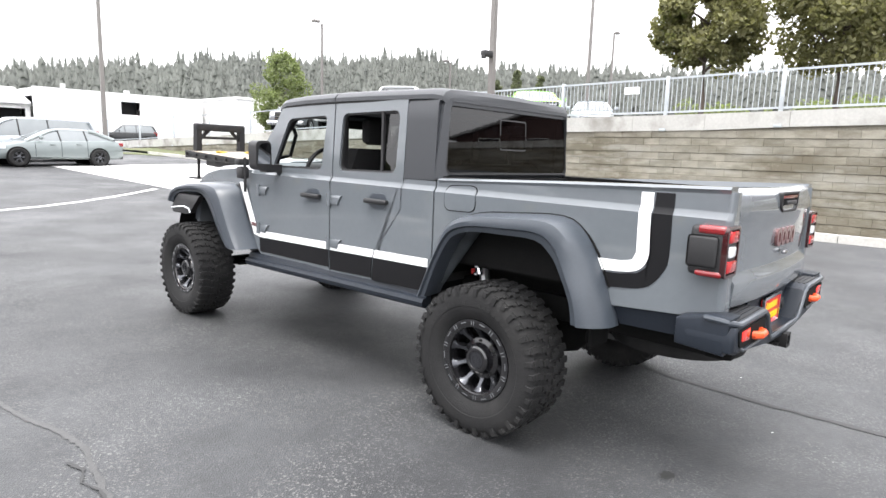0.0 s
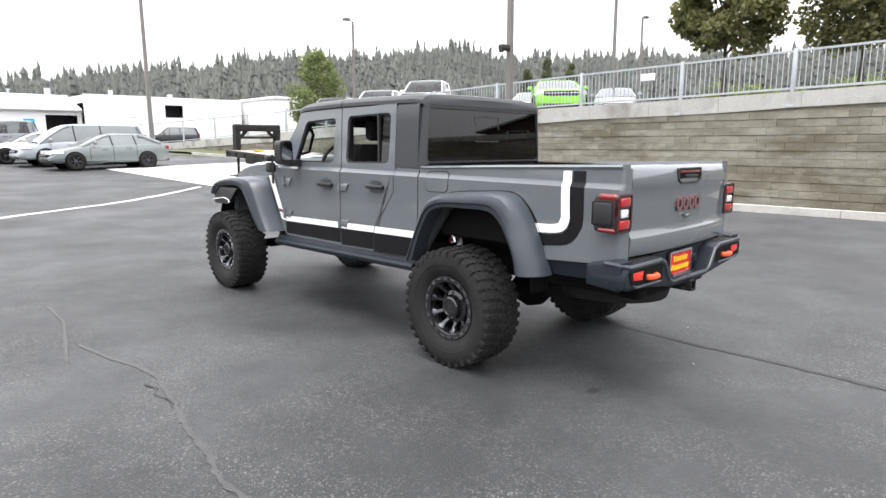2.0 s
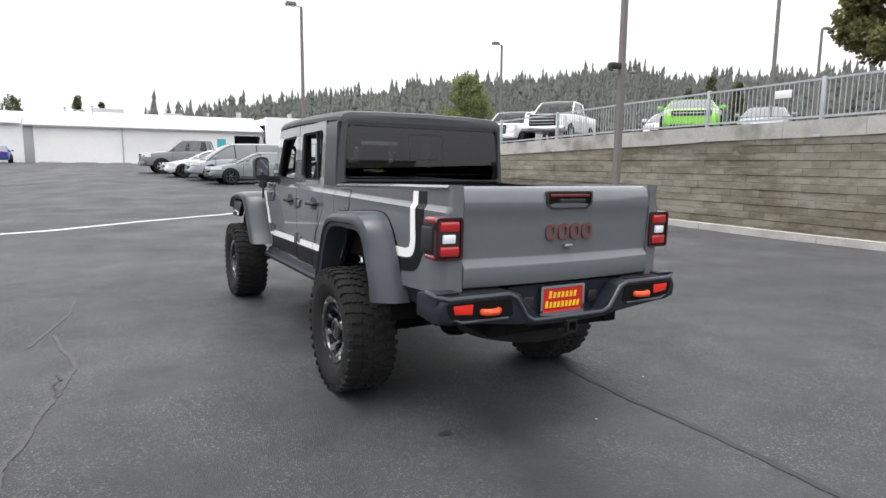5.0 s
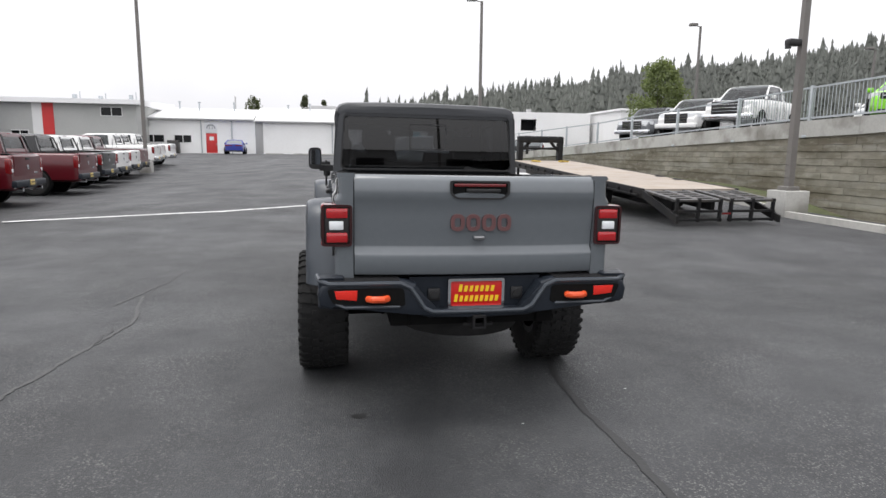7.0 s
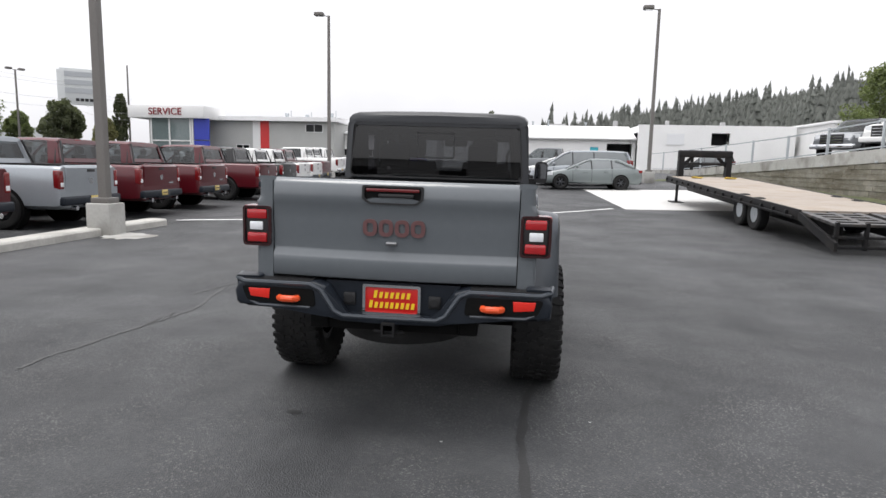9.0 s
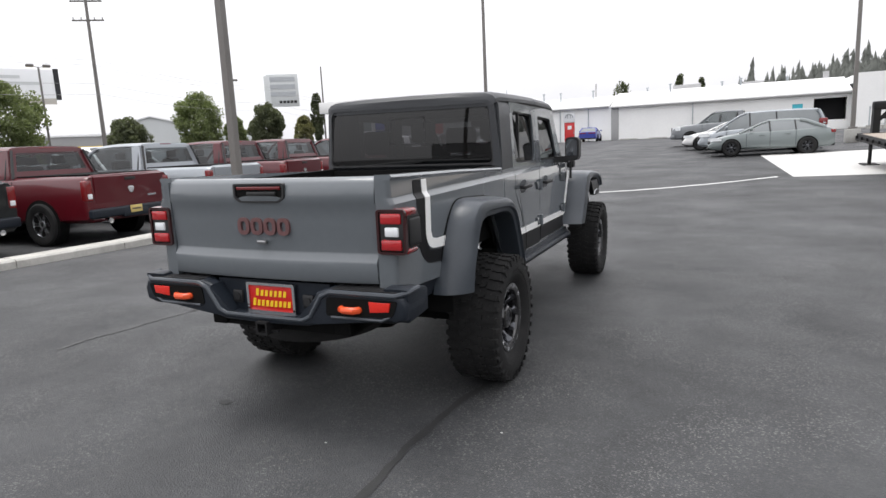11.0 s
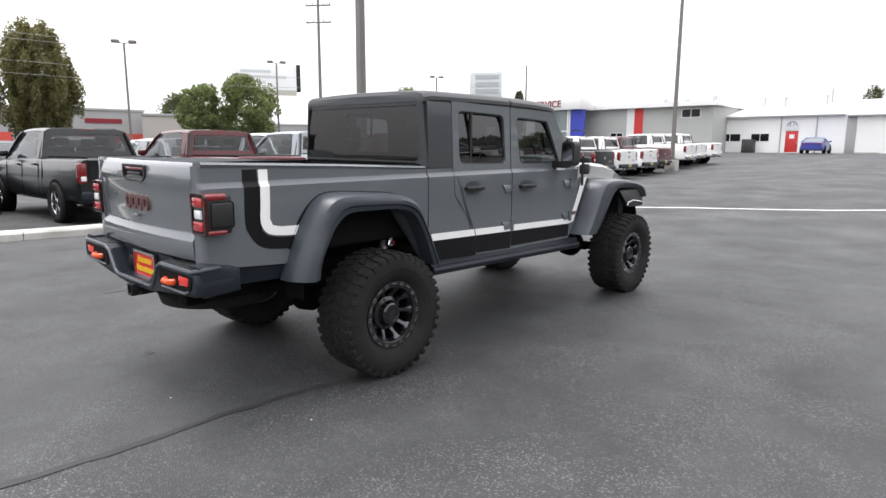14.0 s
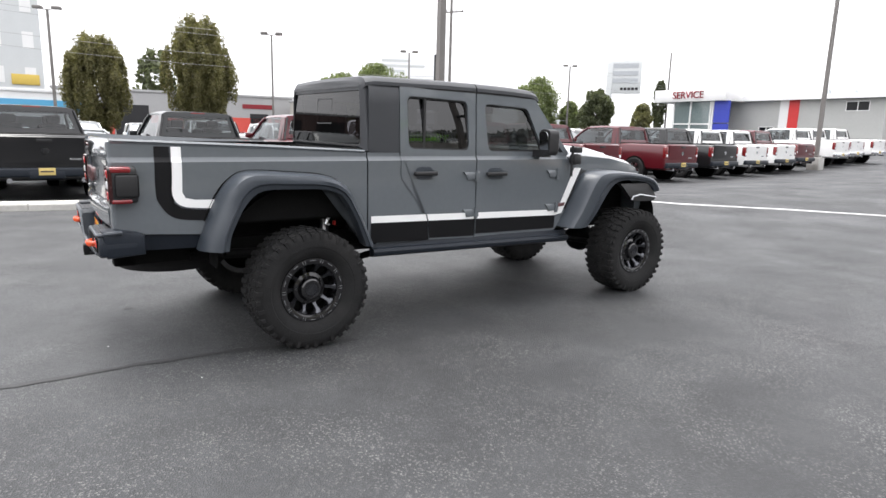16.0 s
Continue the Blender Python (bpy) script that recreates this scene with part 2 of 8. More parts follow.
M["pad"] = mat("pale_concrete", (0.56, 0.555, 0.54), 0.85, 0, 0.08, 0.6, bump=0.2, bscale=40, dirt=(0.40, 0.39, 0.38), dirt_scale=0.5, dirt_amt=0.4)
M["kerb"] = mat("kerb_concrete", (0.46, 0.45, 0.42), 0.85, 0, 0.15, 1.5, bump=0.3, bscale=50, dirt=(0.25, 0.24, 0.22), dirt_scale=2.0, dirt_amt=0.5)
M["line"] = mat("worn_white_paint", (0.62, 0.62, 0.61), 0.7, 0, 0.10, 3, bump=0.2, bscale=90, dirt=(0.25, 0.25, 0.25), dirt_scale=5, dirt_amt=0.55)
M["tar"] = mat("crack_sealer", (0.027, 0.027, 0.0275), 0.62, 0, 0.2, 6, bump=0.2, bscale=60)
M["crack"] = mat("pale_crack_dust", (0.050, 0.050, 0.050), 0.60, 0, 0.35, 9, bump=0.3, bscale=80)
M["oil"] = mat("oil_stain", (0.022, 0.022, 0.022), 0.6, 0, 0.3, 6)
M["block"] = mat("split_face_block", (0.230, 0.216, 0.178), 0.92, 0, 0.34, 3.2, bump=1.0, bscale=22, rand=0.9)
stain_wall(M["block"])
M["block_far"] = mat("split_face_block_far", (0.230, 0.216, 0.178), 0.92, 0, 0.34, 3.2, bump=1.0, bscale=22, island=0.9)
stain_wall(M["block_far"])
M["mortar"] = mat("dark_joint", (0.20, 0.186, 0.150), 0.95, 0, 0.3, 3)
M["galv"] = mat("galvanised_steel", (0.42, 0.45, 0.47), 0.45, 0.5, 0.12, 3)
M["pole"] = mat("brown_grey_pole", (0.165, 0.155, 0.145), 0.55, 0.1, 0.12, 2)
M["black_steel"] = mat("black_painted_steel", (0.012, 0.012, 0.013), 0.6, 0, 0.25, 5, spec=0.25, dirt=(0.05, 0.042, 0.034), dirt_scale=3, dirt_amt=0.25)
M["ramp_steel"] = mat("worn_ramp_steel", (0.035, 0.034, 0.034), 0.42, 0, 0.35, 6, dirt=(0.10, 0.075, 0.055), dirt_scale=4, dirt_amt=0.4)
M["wood"] = mat("weathered_deck_plank", (0.345, 0.300, 0.258), 0.85, 0, 0.16, 3, bump=0.3, bscale=40, rand=0.5, dirt=(0.27, 0.21, 0.15), dirt_scale=1.3, dirt_amt=0.5)
M["strap"] = mat("yellow_strap", (0.62, 0.45, 0.10), 0.8, 0, 0.15, 10)
M["white_wall"] = mat("white_painted_wall", (0.86, 0.86, 0.85), 0.75, 0, 0.03, 0.4, dirt=(0.66, 0.66, 0.64), dirt_scale=0.25, dirt_amt=0.35)
M["white_roof"] = mat("white_roof", (0.84, 0.84, 0.84), 0.7, 0, 0.03, 0.4)
M["grey_wall"] = mat("grey_stucco", (0.44, 0.445, 0.43), 0.85, 0, 0.06, 0.6, bump=0.1, bscale=20)
M["red_paint"] = mat("red_paint", (0.58, 0.035, 0.035), 0.45, 0, 0.06, 2)
M["blue_paint"] = mat("blue_panel", (0.04, 0.06, 0.42), 0.45, 0, 0.06, 2)
M["teal"] = mat("teal_paint", (0.05, 0.45, 0.55), 0.5, 0, 0.06, 2)
M["shop_glass"] = mat("shop_glass", (0.17, 0.21, 0.21), 0.05, 0, 0.22, 0.6, spec=0.7)
M["dark_void"] = mat("unlit_interior", (0.02, 0.02, 0.022), 0.8, 0, 0.2, 1)
M["white_trim"] = mat("white_trim", (0.78, 0.78, 0.77), 0.55, 0, 0.03, 1)
M["grass"] = mat("dry_grass", (0.075, 0.088, 0.036), 0.95, 0, 0.5, 2.0, bump=0.8, bscale=30, dirt=(0.13, 0.115, 0.065), dirt_scale=1.4, dirt_amt=0.7)
M["soil"] = mat("weedy_soil", (0.13, 0.115, 0.08), 0.95, 0, 0.4, 1.2, bump=0.6, bscale=25)
M["bark"] = mat("bark", (0.10, 0.08, 0.065), 0.9, 0, 0.3, 4, bump=0.6, bscale=30)
M["leaf"] = mat("green_leaves", (0.150, 0.180, 0.078), 0.6, 0, 0.45, 0.9, island=1.2)
M["leaf_rust"] = mat("bronze_green_leaves", (0.175, 0.170, 0.080), 0.6, 0, 0.5, 0.9, island=1.2)
M["leaf_dark"] = mat("dark_green_leaves", (0.095, 0.108, 0.060), 0.65, 0, 0.45, 0.9, island=1.2)
# Needles paler and greyer than life: distance haze painted into their colour.
M["hazed_needle"] = mat("haze_paled_needles", (0.190, 0.201, 0.183), 0.95, 0, 0.32, 0.03, island=0.12)
M["leaf_egg"] = mat("olive_bronze_leaves", (0.150, 0.140, 0.062), 0.6, 0, 0.6, 0.5, island=0.9)


def let_light_through(m, share, gain):
    """Thin leaves pass part of the light that falls on their far side."""
    n, l = m.node_tree.nodes, m.node_tree.links
    p, out = n["Principled BSDF"], n["Material Output"]
    tr, mx, br = n.new("ShaderNodeBsdfTranslucent"), n.new("ShaderNodeMixShader"), n.new("ShaderNodeMix")
    br.data_type, br.blend_type = "RGBA", "MULTIPLY"
    br.inputs[0].default_value, br.inputs[7].default_value = 1.0, gain
    l.new(p.inputs["Base Color"].links[0].from_socket, br.inputs[6])
    l.new(br.outputs[2], tr.inputs["Color"])
    mx.inputs[0].default_value = share
    l.new(p.outputs[0], mx.inputs[1])
    l.new(tr.outputs[0], mx.inputs[2])
    l.new(mx.outputs[0], out.inputs["Surface"])


# Half-translucent needles also flatten the far forest's contrast, as haze does.
let_light_through(M["hazed_needle"], 0.5, (1.1, 1.1, 1.1, 1))
for leaf_kind in ("leaf", "leaf_rust", "leaf_dark", "leaf_egg"):
    let_light_through(M[leaf_kind], 0.42, (1.5, 1.55, 1.1, 1))
M["hill"] = mat("hillside", (0.095, 0.10, 0.085), 0.95, 0, 0.35, 0.02)
M["brown_bldg"] = mat("tan_wall", (0.42, 0.40, 0.36), 0.8, 0, 0.05, 0.5)
M["far_grey"] = mat("far_grey_wall", (0.36, 0.36, 0.36), 0.8, 0, 0.06, 0.3)
M["far_brown"] = mat("dark_red_brown_wall", (0.075, 0.042, 0.038), 0.8, 0, 0.1, 0.5)
M["far_maroon"] = mat("maroon_wall", (0.11, 0.075, 0.07), 0.8, 0, 0.1, 0.5)
M["far_red"] = mat("far_red_band", (0.62, 0.08, 0.06), 0.6, 0, 0.06, 0.3)
M["far_tower"] = mat("pale_tower_wall", (0.58, 0.60, 0.60), 0.8, 0, 0.05, 0.3)
M["sign_white"] = mat("sign_white", (0.80, 0.81, 0.82), 0.45, 0, 0.03, 1)
M["sign_grey"] = mat("sign_grey_print", (0.42, 0.44, 0.46), 0.5, 0, 0.05, 1)
M["sign_blue"] = mat("sky_blue_band", (0.10, 0.38, 0.62), 0.5, 0, 0.05, 1)
M["sign_text"] = mat("dark_red_letters", (0.22, 0.012, 0.02), 0.45, 0, 0.05, 2)


# ---- mesh helpers ----
def finish(bm, angle=34):
    bmesh.ops.recalc_face_normals(bm, faces=bm.faces)
    lim = radians(angle)
    for f in bm.faces:
        f.smooth = True
    for e in bm.edges:
        if len(e.link_faces) == 2 and e.calc_face_angle(0) > lim:
            e.smooth = False


def mesh_of(name, bm, material, angle=34):
    finish(bm, angle)
    me = bpy.data.meshes.new(name)
    bm.to_mesh(me)
    bm.free()
    for mm in (material if isinstance(material, (list, tuple)) else [material]):
        me.materials.append(mm)
    return me


def part(name, bm, material, parent=None, label="", angle=34):
    """Links a bmesh (or a ready mesh) as one mesh object under a thing or a part."""
    me = bm if isinstance(bm, bpy.types.Mesh) else mesh_of(name, bm, material, angle)
    ob = new(name, me)
    ob.parent = parent
    if label:
        ob["label"] = label
    return ob


def thing(name, label, category, group="", kind="", at=(0, 0, 0), rz=0, rx=0):
    ob = new(name)
    ob.empty_display_size = 0.2
    ob.matrix_basis = pose(*at, rx, 0, rz)
    return tagged(ob, label, category, group, kind)


def box(bm, x0, x1, y0, y1, z0, z1, bev=0.0, seg=2):
    vs = [bm.verts.new((x, y, z)) for x in (x0, x1) for y in (y0, y1) for z in (z0, z1)]
    fs = [bm.faces.new([vs[i] for i in q]) for q in ((0, 1, 3, 2), (4, 6, 7, 5), (0, 4, 5, 1), (2, 3, 7, 6), (0, 2, 6, 4), (1, 5, 7, 3))]
    if bev:
        es = list({e for f in fs for e in f.edges})
        bmesh.ops.bevel(bm, geom=es, offset=bev, segments=seg, affect="EDGES", profile=0.5)
    return vs


def axis_pt(axis, u, v, a):
    return {"x": (a, u, v), "y": (u, a, v), "z": (u, v, a)}[axis]


def prism(bm, pts, axis, a0, a1, bev=0.0, seg=2):
    """A polygon in the plane across the axis, drawn out from a0 to a1."""
    lo = [bm.verts.new(axis_pt(axis, u, v, a0)) for u, v in pts]
    hi = [bm.verts.new(axis_pt(axis, u, v, a1)) for u, v in pts]
    n = len(pts)
    fs = [bm.faces.new(lo), bm.faces.new(hi[::-1])]
    for i in range(n):
        fs.append(bm.faces.new((lo[i], lo[(i + 1) % n], hi[(i + 1) % n], hi[i])))
    if bev:
        es = list({e for f in fs[:2] for e in f.edges})
        bmesh.ops.bevel(bm, geom=es, offset=bev, segments=seg, affect="EDGES", profile=0.5)
    return fs


def lathe(bm, prof, axis="x", n=32, at=(0, 0, 0), close=True):
    """Rings of (radius, along) turned about an axis through at."""
    rings = []
    for r, a in prof:
        ring = []
        for i in range(n):
            t = 2 * math.pi * i / n
            p = axis_pt(axis, r * math.cos(t), r * math.sin(t), a)
            ring.append(bm.verts.new((p[0] + at[0], p[1] + at[1], p[2] + at[2])))
        rings.append(ring)
    for a, b in zip(rings, rings[1:]):
        for i in range(n):
            bm.faces.new((a[i], a[(i + 1) % n], b[(i + 1) % n], b[i]))
    if close:
        bm.faces.new(rings[0])
        bm.faces.new(rings[-1][::-1])
    return rings


def cyl(bm, at, axis, r, h, n=16, r2=None, bev=0.0):
    r2 = r if r2 is None else r2
    if bev:
        return lathe(bm, [(r - bev, 0), (r, bev), (r2, h - bev), (r2 - bev, h)], axis, n, at)
    return lathe(bm, [(r, 0), (r2, h)], axis, n, at)


def tube(bm, pts, r, n=8, r_end=None):
    """A round bar along a line of points."""
    pts = [Vector(p) for p in pts]
    rings = []
    for i, p in enumerate(pts):
        d = (pts[min(i + 1, len(pts) - 1)] - pts[max(i - 1, 0)]).normalized()
        q = d.to_track_quat("Z", "Y")
        rr = r if r_end is None else r + (r_end - r) * i / max(1, len(pts) - 1)
        rings.append([bm.verts.new(p + q @ Vector((rr * math.cos(2 * math.pi * k / n), rr * math.sin(2 * math.pi * k / n), 0))) for k in range(n)])
    for a, b in zip(rings, rings[1:]):
        for k in range(n):
            bm.faces.new((a[k], a[(k + 1) % n], b[(k + 1) % n], b[k]))
    bm.faces.new(rings[0])
    bm.faces.new(rings[-1][::-1])


def rounded(corners, r, n=4):
    """The outline of a polygon with rounded corners: n + 1 points for each corner; r is one radius or one for each."""
    out, k = [], len(corners)
    for i, c in enumerate(corners):
        c = Vector(c).to_2d()
        a, b = (Vector(corners[i - 1]).to_2d() - c), (Vector(corners[(i + 1) % k]).to_2d() - c)
        rr = r[i] if isinstance(r, (list, tuple)) else r
        ra, rb = min(rr, a.length * 0.49), min(rr, b.length * 0.49)
        p, q = c + a.normalized() * ra, c + b.normalized() * rb
        for j in range(n + 1):
            t = j / n
            out.append(tuple((1 - t) ** 2 * p + 2 * t * (1 - t) * c + t * t * q))
    return out


def ring_plate(bm, outer, inner, axis, a0, a1):
    """A plate with one opening; both outlines have the same count of points."""
    n = len(outer)
    v = [[bm.verts.new(axis_pt(axis, u, w, a)) for u, w in line] for line, a in ((outer, a0), (inner, a0), (inner, a1), (outer, a1))]
    for a, b in ((0, 1), (1, 2), (2, 3), (3, 0)):
        for i in range(n):
            j = (i + 1) % n
            bm.faces.new((v[a][i], v[a][j], v[b][j], v[b][i]))


def loft(bm, sections, close=True):
    rows = [[bm.verts.new(p) for p in s] for s in sections]
    n = len(rows[0])
    for a, b in zip(rows, rows[1:]):
        for i in range(n):
            bm.faces.new((a[i], a[(i + 1) % n], b[(i + 1) % n], b[i]))
    if close:
        bm.faces.new(rows[0])
        bm.faces.new(rows[-1][::-1])


def side_panel(bm, pts, sign, fx, t=0.03, levels=()):
    """A body panel: an outline of (y, z) with thickness t (none for glass), its outer face bent to x = fx(y, z)."""
    vs = [bm.verts.new((0, y, z)) for y, z in pts]
    f = bm.faces.new(vs)
    fs = bmesh.ops.triangulate(bm, faces=[f])["faces"]
    geom = list({v for q in fs for v in q.verts} | {e for q in fs for e in q.edges}) + fs
    for z in levels:
        geom = bmesh.ops.bisect_plane(bm, geom=geom, plane_co=(0, 0, z), plane_no=(0, 0, 1))["geom"]
    fs = [g for g in geom if isinstance(g, bmesh.types.BMFace)]
    own = {v for q in fs for v in q.verts}
    back = set()
    if t:
        ext = bmesh.ops.extrude_face_region(bm, geom=fs)["geom"]
        back = {v for v in ext if isinstance(v, bmesh.types.BMVert)}
    for v in own:
        v.co.x = sign * fx(v.co.y, v.co.z)
    for v in back:
        v.co.x = sign * (fx(v.co.y, v.co.z) - t)


def bridge_panel(bm, outer, inner, sign, fx, t=0.03):
    """A window surround of (y, z) outlines, bent to x = fx(y, z)."""
    n = len(outer)
    v = [[bm.verts.new((sign * (fx(y, z) - d), y, z)) for y, z in line] for line, d in ((outer, 0), (inner, 0), (inner, t), (outer, t))]
    for a, b in ((0, 1), (1, 2), (2, 3), (3, 0)):
        for i in range(n):
            j = (i + 1) % n
            bm.faces.new((v[a][i], v[a][j], v[b][j], v[b][i]))


def text_part(name, body, size, depth, material, parent, m):
    """Lettering as a mesh, in the built-in font."""
    cu = bpy.data.curves.new(name, "FONT")
    cu.body, cu.size, cu.extrude, cu.align_x, cu.align_y = body, size, depth, "CENTER", "CENTER"
    tmp = bpy.data.objects.new(name, cu)
    scene.collection.objects.link(tmp)
    me = bpy.data.meshes.new_from_object(tmp.evaluated_get(bpy.context.evaluated_depsgraph_get()))
    bpy.data.objects.remove(tmp)
    me.materials.clear()
    me.materials.append(material)
    ob = new(name, me)
    ob.parent = parent
    ob.matrix_basis = m
    return ob

# ---- the ground ----
def ground_z(x, y):
    z = 0.026 * max(0.0, min(y, 45.0) - 4.0) + 0.005 * max(0.0, min(y, 120.0) - 45.0)
    z += 0.018 * max(0.0, min(x, 11.0) - 2.0)
    z -= 0.0089 * max(-4.0, min(x, 4.0)) + 0.0029 * max(-4.0, min(y, 4.0))
    edge = float(np.interp(y, [8.5, 14.0], [-6.9, -2.5]))
    if x < edge:
        low = min(0.44, 0.11 + 0.0173 * max(-2.0, y - 7.0)) * max(0.0, min(1.0, (60.0 - y) / 18.0))
        z -= low * min(1.0, (edge - x) / (edge + 8.5))
    z -= float(np.interp(y, [-2.0, 4.0, 8.75, 13.0, 16.0], [0.045, 0.05, 0.12, 0.08, 0.0])) * max(0.0, min(1.0, (x - 3.5) / 6.0))
    if 11.2 < x < 40:
        z -= 0.42 * min(1.0, (x - 11.2) / 0.9) * max(0.0, min(1.0, (13.0 - y) / 3.0))
    return z


def build_ground():
    xs = [-3000, -900, -300, -120, -60] + list(np.arange(-40, -12, 2.0)) + list(np.arange(-12, 0, 0.8)) + list(np.arange(0, 11, 2.0)) + [11.2, 12.1] + list(np.arange(14, 40.1, 2.0)) + [60, 120, 300, 900, 3000]
    ys = [-3000, -900, -200, -60] + list(np.arange(-30, 4, 2.0)) + list(np.arange(4, 80.1, 2.0)) + [120, 200, 400, 900, 3000]
    bm = bmesh.new()
    grid = [[bm.verts.new((x, y, ground_z(x, y))) for y in ys] for x in xs]
    for a, b in zip(grid, grid[1:]):
        for i in range(len(ys) - 1):
            bm.faces.new((a[i], b[i], b[i + 1], a[i + 1]))
    ob = part("ground", bm, M["asphalt"])
    return tagged(ob, "dark grey asphalt parking lot with worn pale speckled patches", "ground", kind="structure")


def ground_strip(name, pts, width, material, label, category, lift=0.005, wobble=0.0, step=0.35):
    """A flat painted or sealed strip that follows the ground along a line of points."""
    bm = bmesh.new()
    line = []
    for (x0, y0), (x1, y1) in zip(pts, pts[1:]):
        k = max(1, int(math.hypot(x1 - x0, y1 - y0) / step))
        line += [(x0 + (x1 - x0) * i / k, y0 + (y1 - y0) * i / k) for i in range(k)]
    line.append(pts[-1])
    rng = random.Random(len(pts) * 7 + int(width * 1000))
    rows = []
    for i, (x, y) in enumerate(line):
        (xa, ya), (xb, yb) = line[max(0, i - 1)], line[min(len(line) - 1, i + 1)]
        d = Vector((xb - xa, yb - ya)).normalized()
        nx, ny = -d.y, d.x
        w = width * (1 + wobble * rng.uniform(-1, 1)) / 2
        s = wobble * width * rng.uniform(-0.6, 0.6)
        rows.append([bm.verts.new((x + nx * (s + q), y + ny * (s + q), ground_z(x + nx * q, y + ny * q) + lift)) for q in (-w, w)])
    for a, b in zip(rows, rows[1:]):
        bm.faces.new((a[0], b[0], b[1], a[1]))
    return tagged(part(name, bm, material), label, category, kind="structure")


def ground_patch(name, cx, cy, r, material, label, seed, lift=0.005, squash=0.7, n=22):
    bm = bmesh.new()
    rng = random.Random(seed)
    vs = []
    for i in range(n):
        t = 2 * math.pi * i / n
        q = r * (1 + rng.uniform(-0.22, 0.22))
        x, y = cx + q * math.cos(t), cy + q * squash * math.sin(t)
        vs.append(bm.verts.new((x, y, ground_z(x, y) + lift)))
    bm.faces.new(vs)
    return tagged(part(name, bm, material), label, "stain", kind="structure")


def kerb_run(name, pts, material, label, width=0.16, height=0.15):
    """Kerb stones laid end to end along a line, each piece an object of its own."""
    root = thing(name, label, "kerb", kind="structure")
    for (x0, y0), (x1, y1) in zip(pts, pts[1:]):
        L = math.hypot(x1 - x0, y1 - y0)
        k = max(1, round(L / 3.0))
        d = Vector(((x1 - x0) / L, (y1 - y0) / L))
        nrm = Vector((-d.y, d.x))
        for i in range(k):
            bm = bmesh.new()
            a, b = L * i / k + 0.006, L * (i + 1) / k - 0.006
            sec = []
            for s in (a, b):
                cx, cy = x0 + d.x * s, y0 + d.y * s
                z = ground_z(cx, cy)
                pr = ((0, -0.1), (0, height - 0.03), (0.03, height), (width, height), (width, -0.1))
                sec.append([(cx + nrm.x * u, cy + nrm.y * u, z + h) for u, h in pr])
            loft(bm, sec)
            part("kerb_stone", bm, material, root)
    return root


build_ground()
LINE = [(-6.9, 8.45), (-5.0, 9.2), (-3.17, 9.98), (-1.6, 11.1), (0.2, 12.12), (0.95, 12.65), (2.51, 14.02), (3.6, 15.05)]
ground_strip("painted_line", LINE, 0.15, M["line"], "worn white painted parking line on the asphalt", "road marking", wobble=0.12)
CRACK = [(0.95, 0.35), (0.80, -0.25), (0.745, -0.6), (0.72, -1.1), (0.74, -1.7), (0.70, -2.4), (0.60, -3.4), (0.72, -5.0), (0.55, -8.0)]
ground_strip("sealed_crack", CRACK, 0.046, M["tar"], "dark tar-sealed crack winding across the asphalt", "crack", lift=0.004, wobble=0.3, step=0.10)
CRACK_LABEL = "pale dusty branching crack in the grey asphalt"
for pts, w in (([(-2.70, 2.3), (-2.62, 1.8), (-2.54, 1.5), (-2.50, 1.2), (-2.55, 0.9), (-2.58, 0.70), (-2.66, 0.29), (-2.69, -0.04), (-2.76, -0.34), (-2.74, -0.62)], 0.032),
               ([(-2.60, 3.75), (-2.62, 3.08), (-2.77, 2.35), (-2.86, 1.9)], 0.026)):
    ground_strip("crack", pts, w, M["crack"], CRACK_LABEL, "crack", lift=0.004, wobble=0.4, step=0.03)
ground_strip("hairline_crack", [(-2.61, 1.10), (-2.58, 0.98), (-2.62, 0.86), (-2.585, 0.74), (-2.60, 0.62)], 0.013, M["oil"], "short dark open hairline in the pale crack", "crack", lift=0.008, wobble=0.6, step=0.03)
for i, (px_, py_) in enumerate(((1.13, -0.78), (0.29, -1.20))):
    ground_patch("paint_speck", px_, py_, 0.009, M["pad"], "tiny white speck on the asphalt", 30 + i, lift=0.005)
ground_patch("oil_spot", -0.624, -0.967, 0.045, M["oil"], "small dark oil spot on the asphalt", 3)


def pad_sheet():
    bm = bmesh.new()
    xs, ys = np.linspace(0, 1, 8), np.linspace(14.9, 24.6, 8)
    edge = lambda y: 3.95 - 0.030 * (y - 14.9)
    g = [[bm.verts.new((edge(y) + (11 - edge(y)) * u, y, ground_z(edge(y) + (11 - edge(y)) * u, y) + 0.006)) for y in ys] for u in xs]
    for a, b in zip(g, g[1:]):
        for i in range(7):
            bm.faces.new((a[i], b[i], b[i + 1], a[i + 1]))
    return tagged(part("concrete_pad", bm, M["pad"]), "pale clean concrete slab set in the asphalt", "concrete slab", kind="structure")


pad_sheet()
ground_patch("concrete_apron", -6.4, 6.0, 0.5, M["concrete"], "pale concrete apron poured round the lamp post's foot", 12, squash=0.8)
ground_strip("grass_verge", [(8.9, 34.2), (10.4, 33.6), (11.5, 31.2)], 2.2, M["grass"], "narrow strip of dry green grass beyond the slab", "grass", lift=0.02, wobble=0.1)
kerb_run("kerb_right", [(10.05, -14.0), (10.0, 3.0), (10.0, 8.42)], M["kerb"], "pale concrete kerb along the foot of the block wall")
kerb_run("kerb_right_far", [(10.6, 9.9), (11.1, 16.0), (11.2, 26.5), (10.8, 33.0)], M["kerb"], "pale concrete kerb beyond the lamp post")
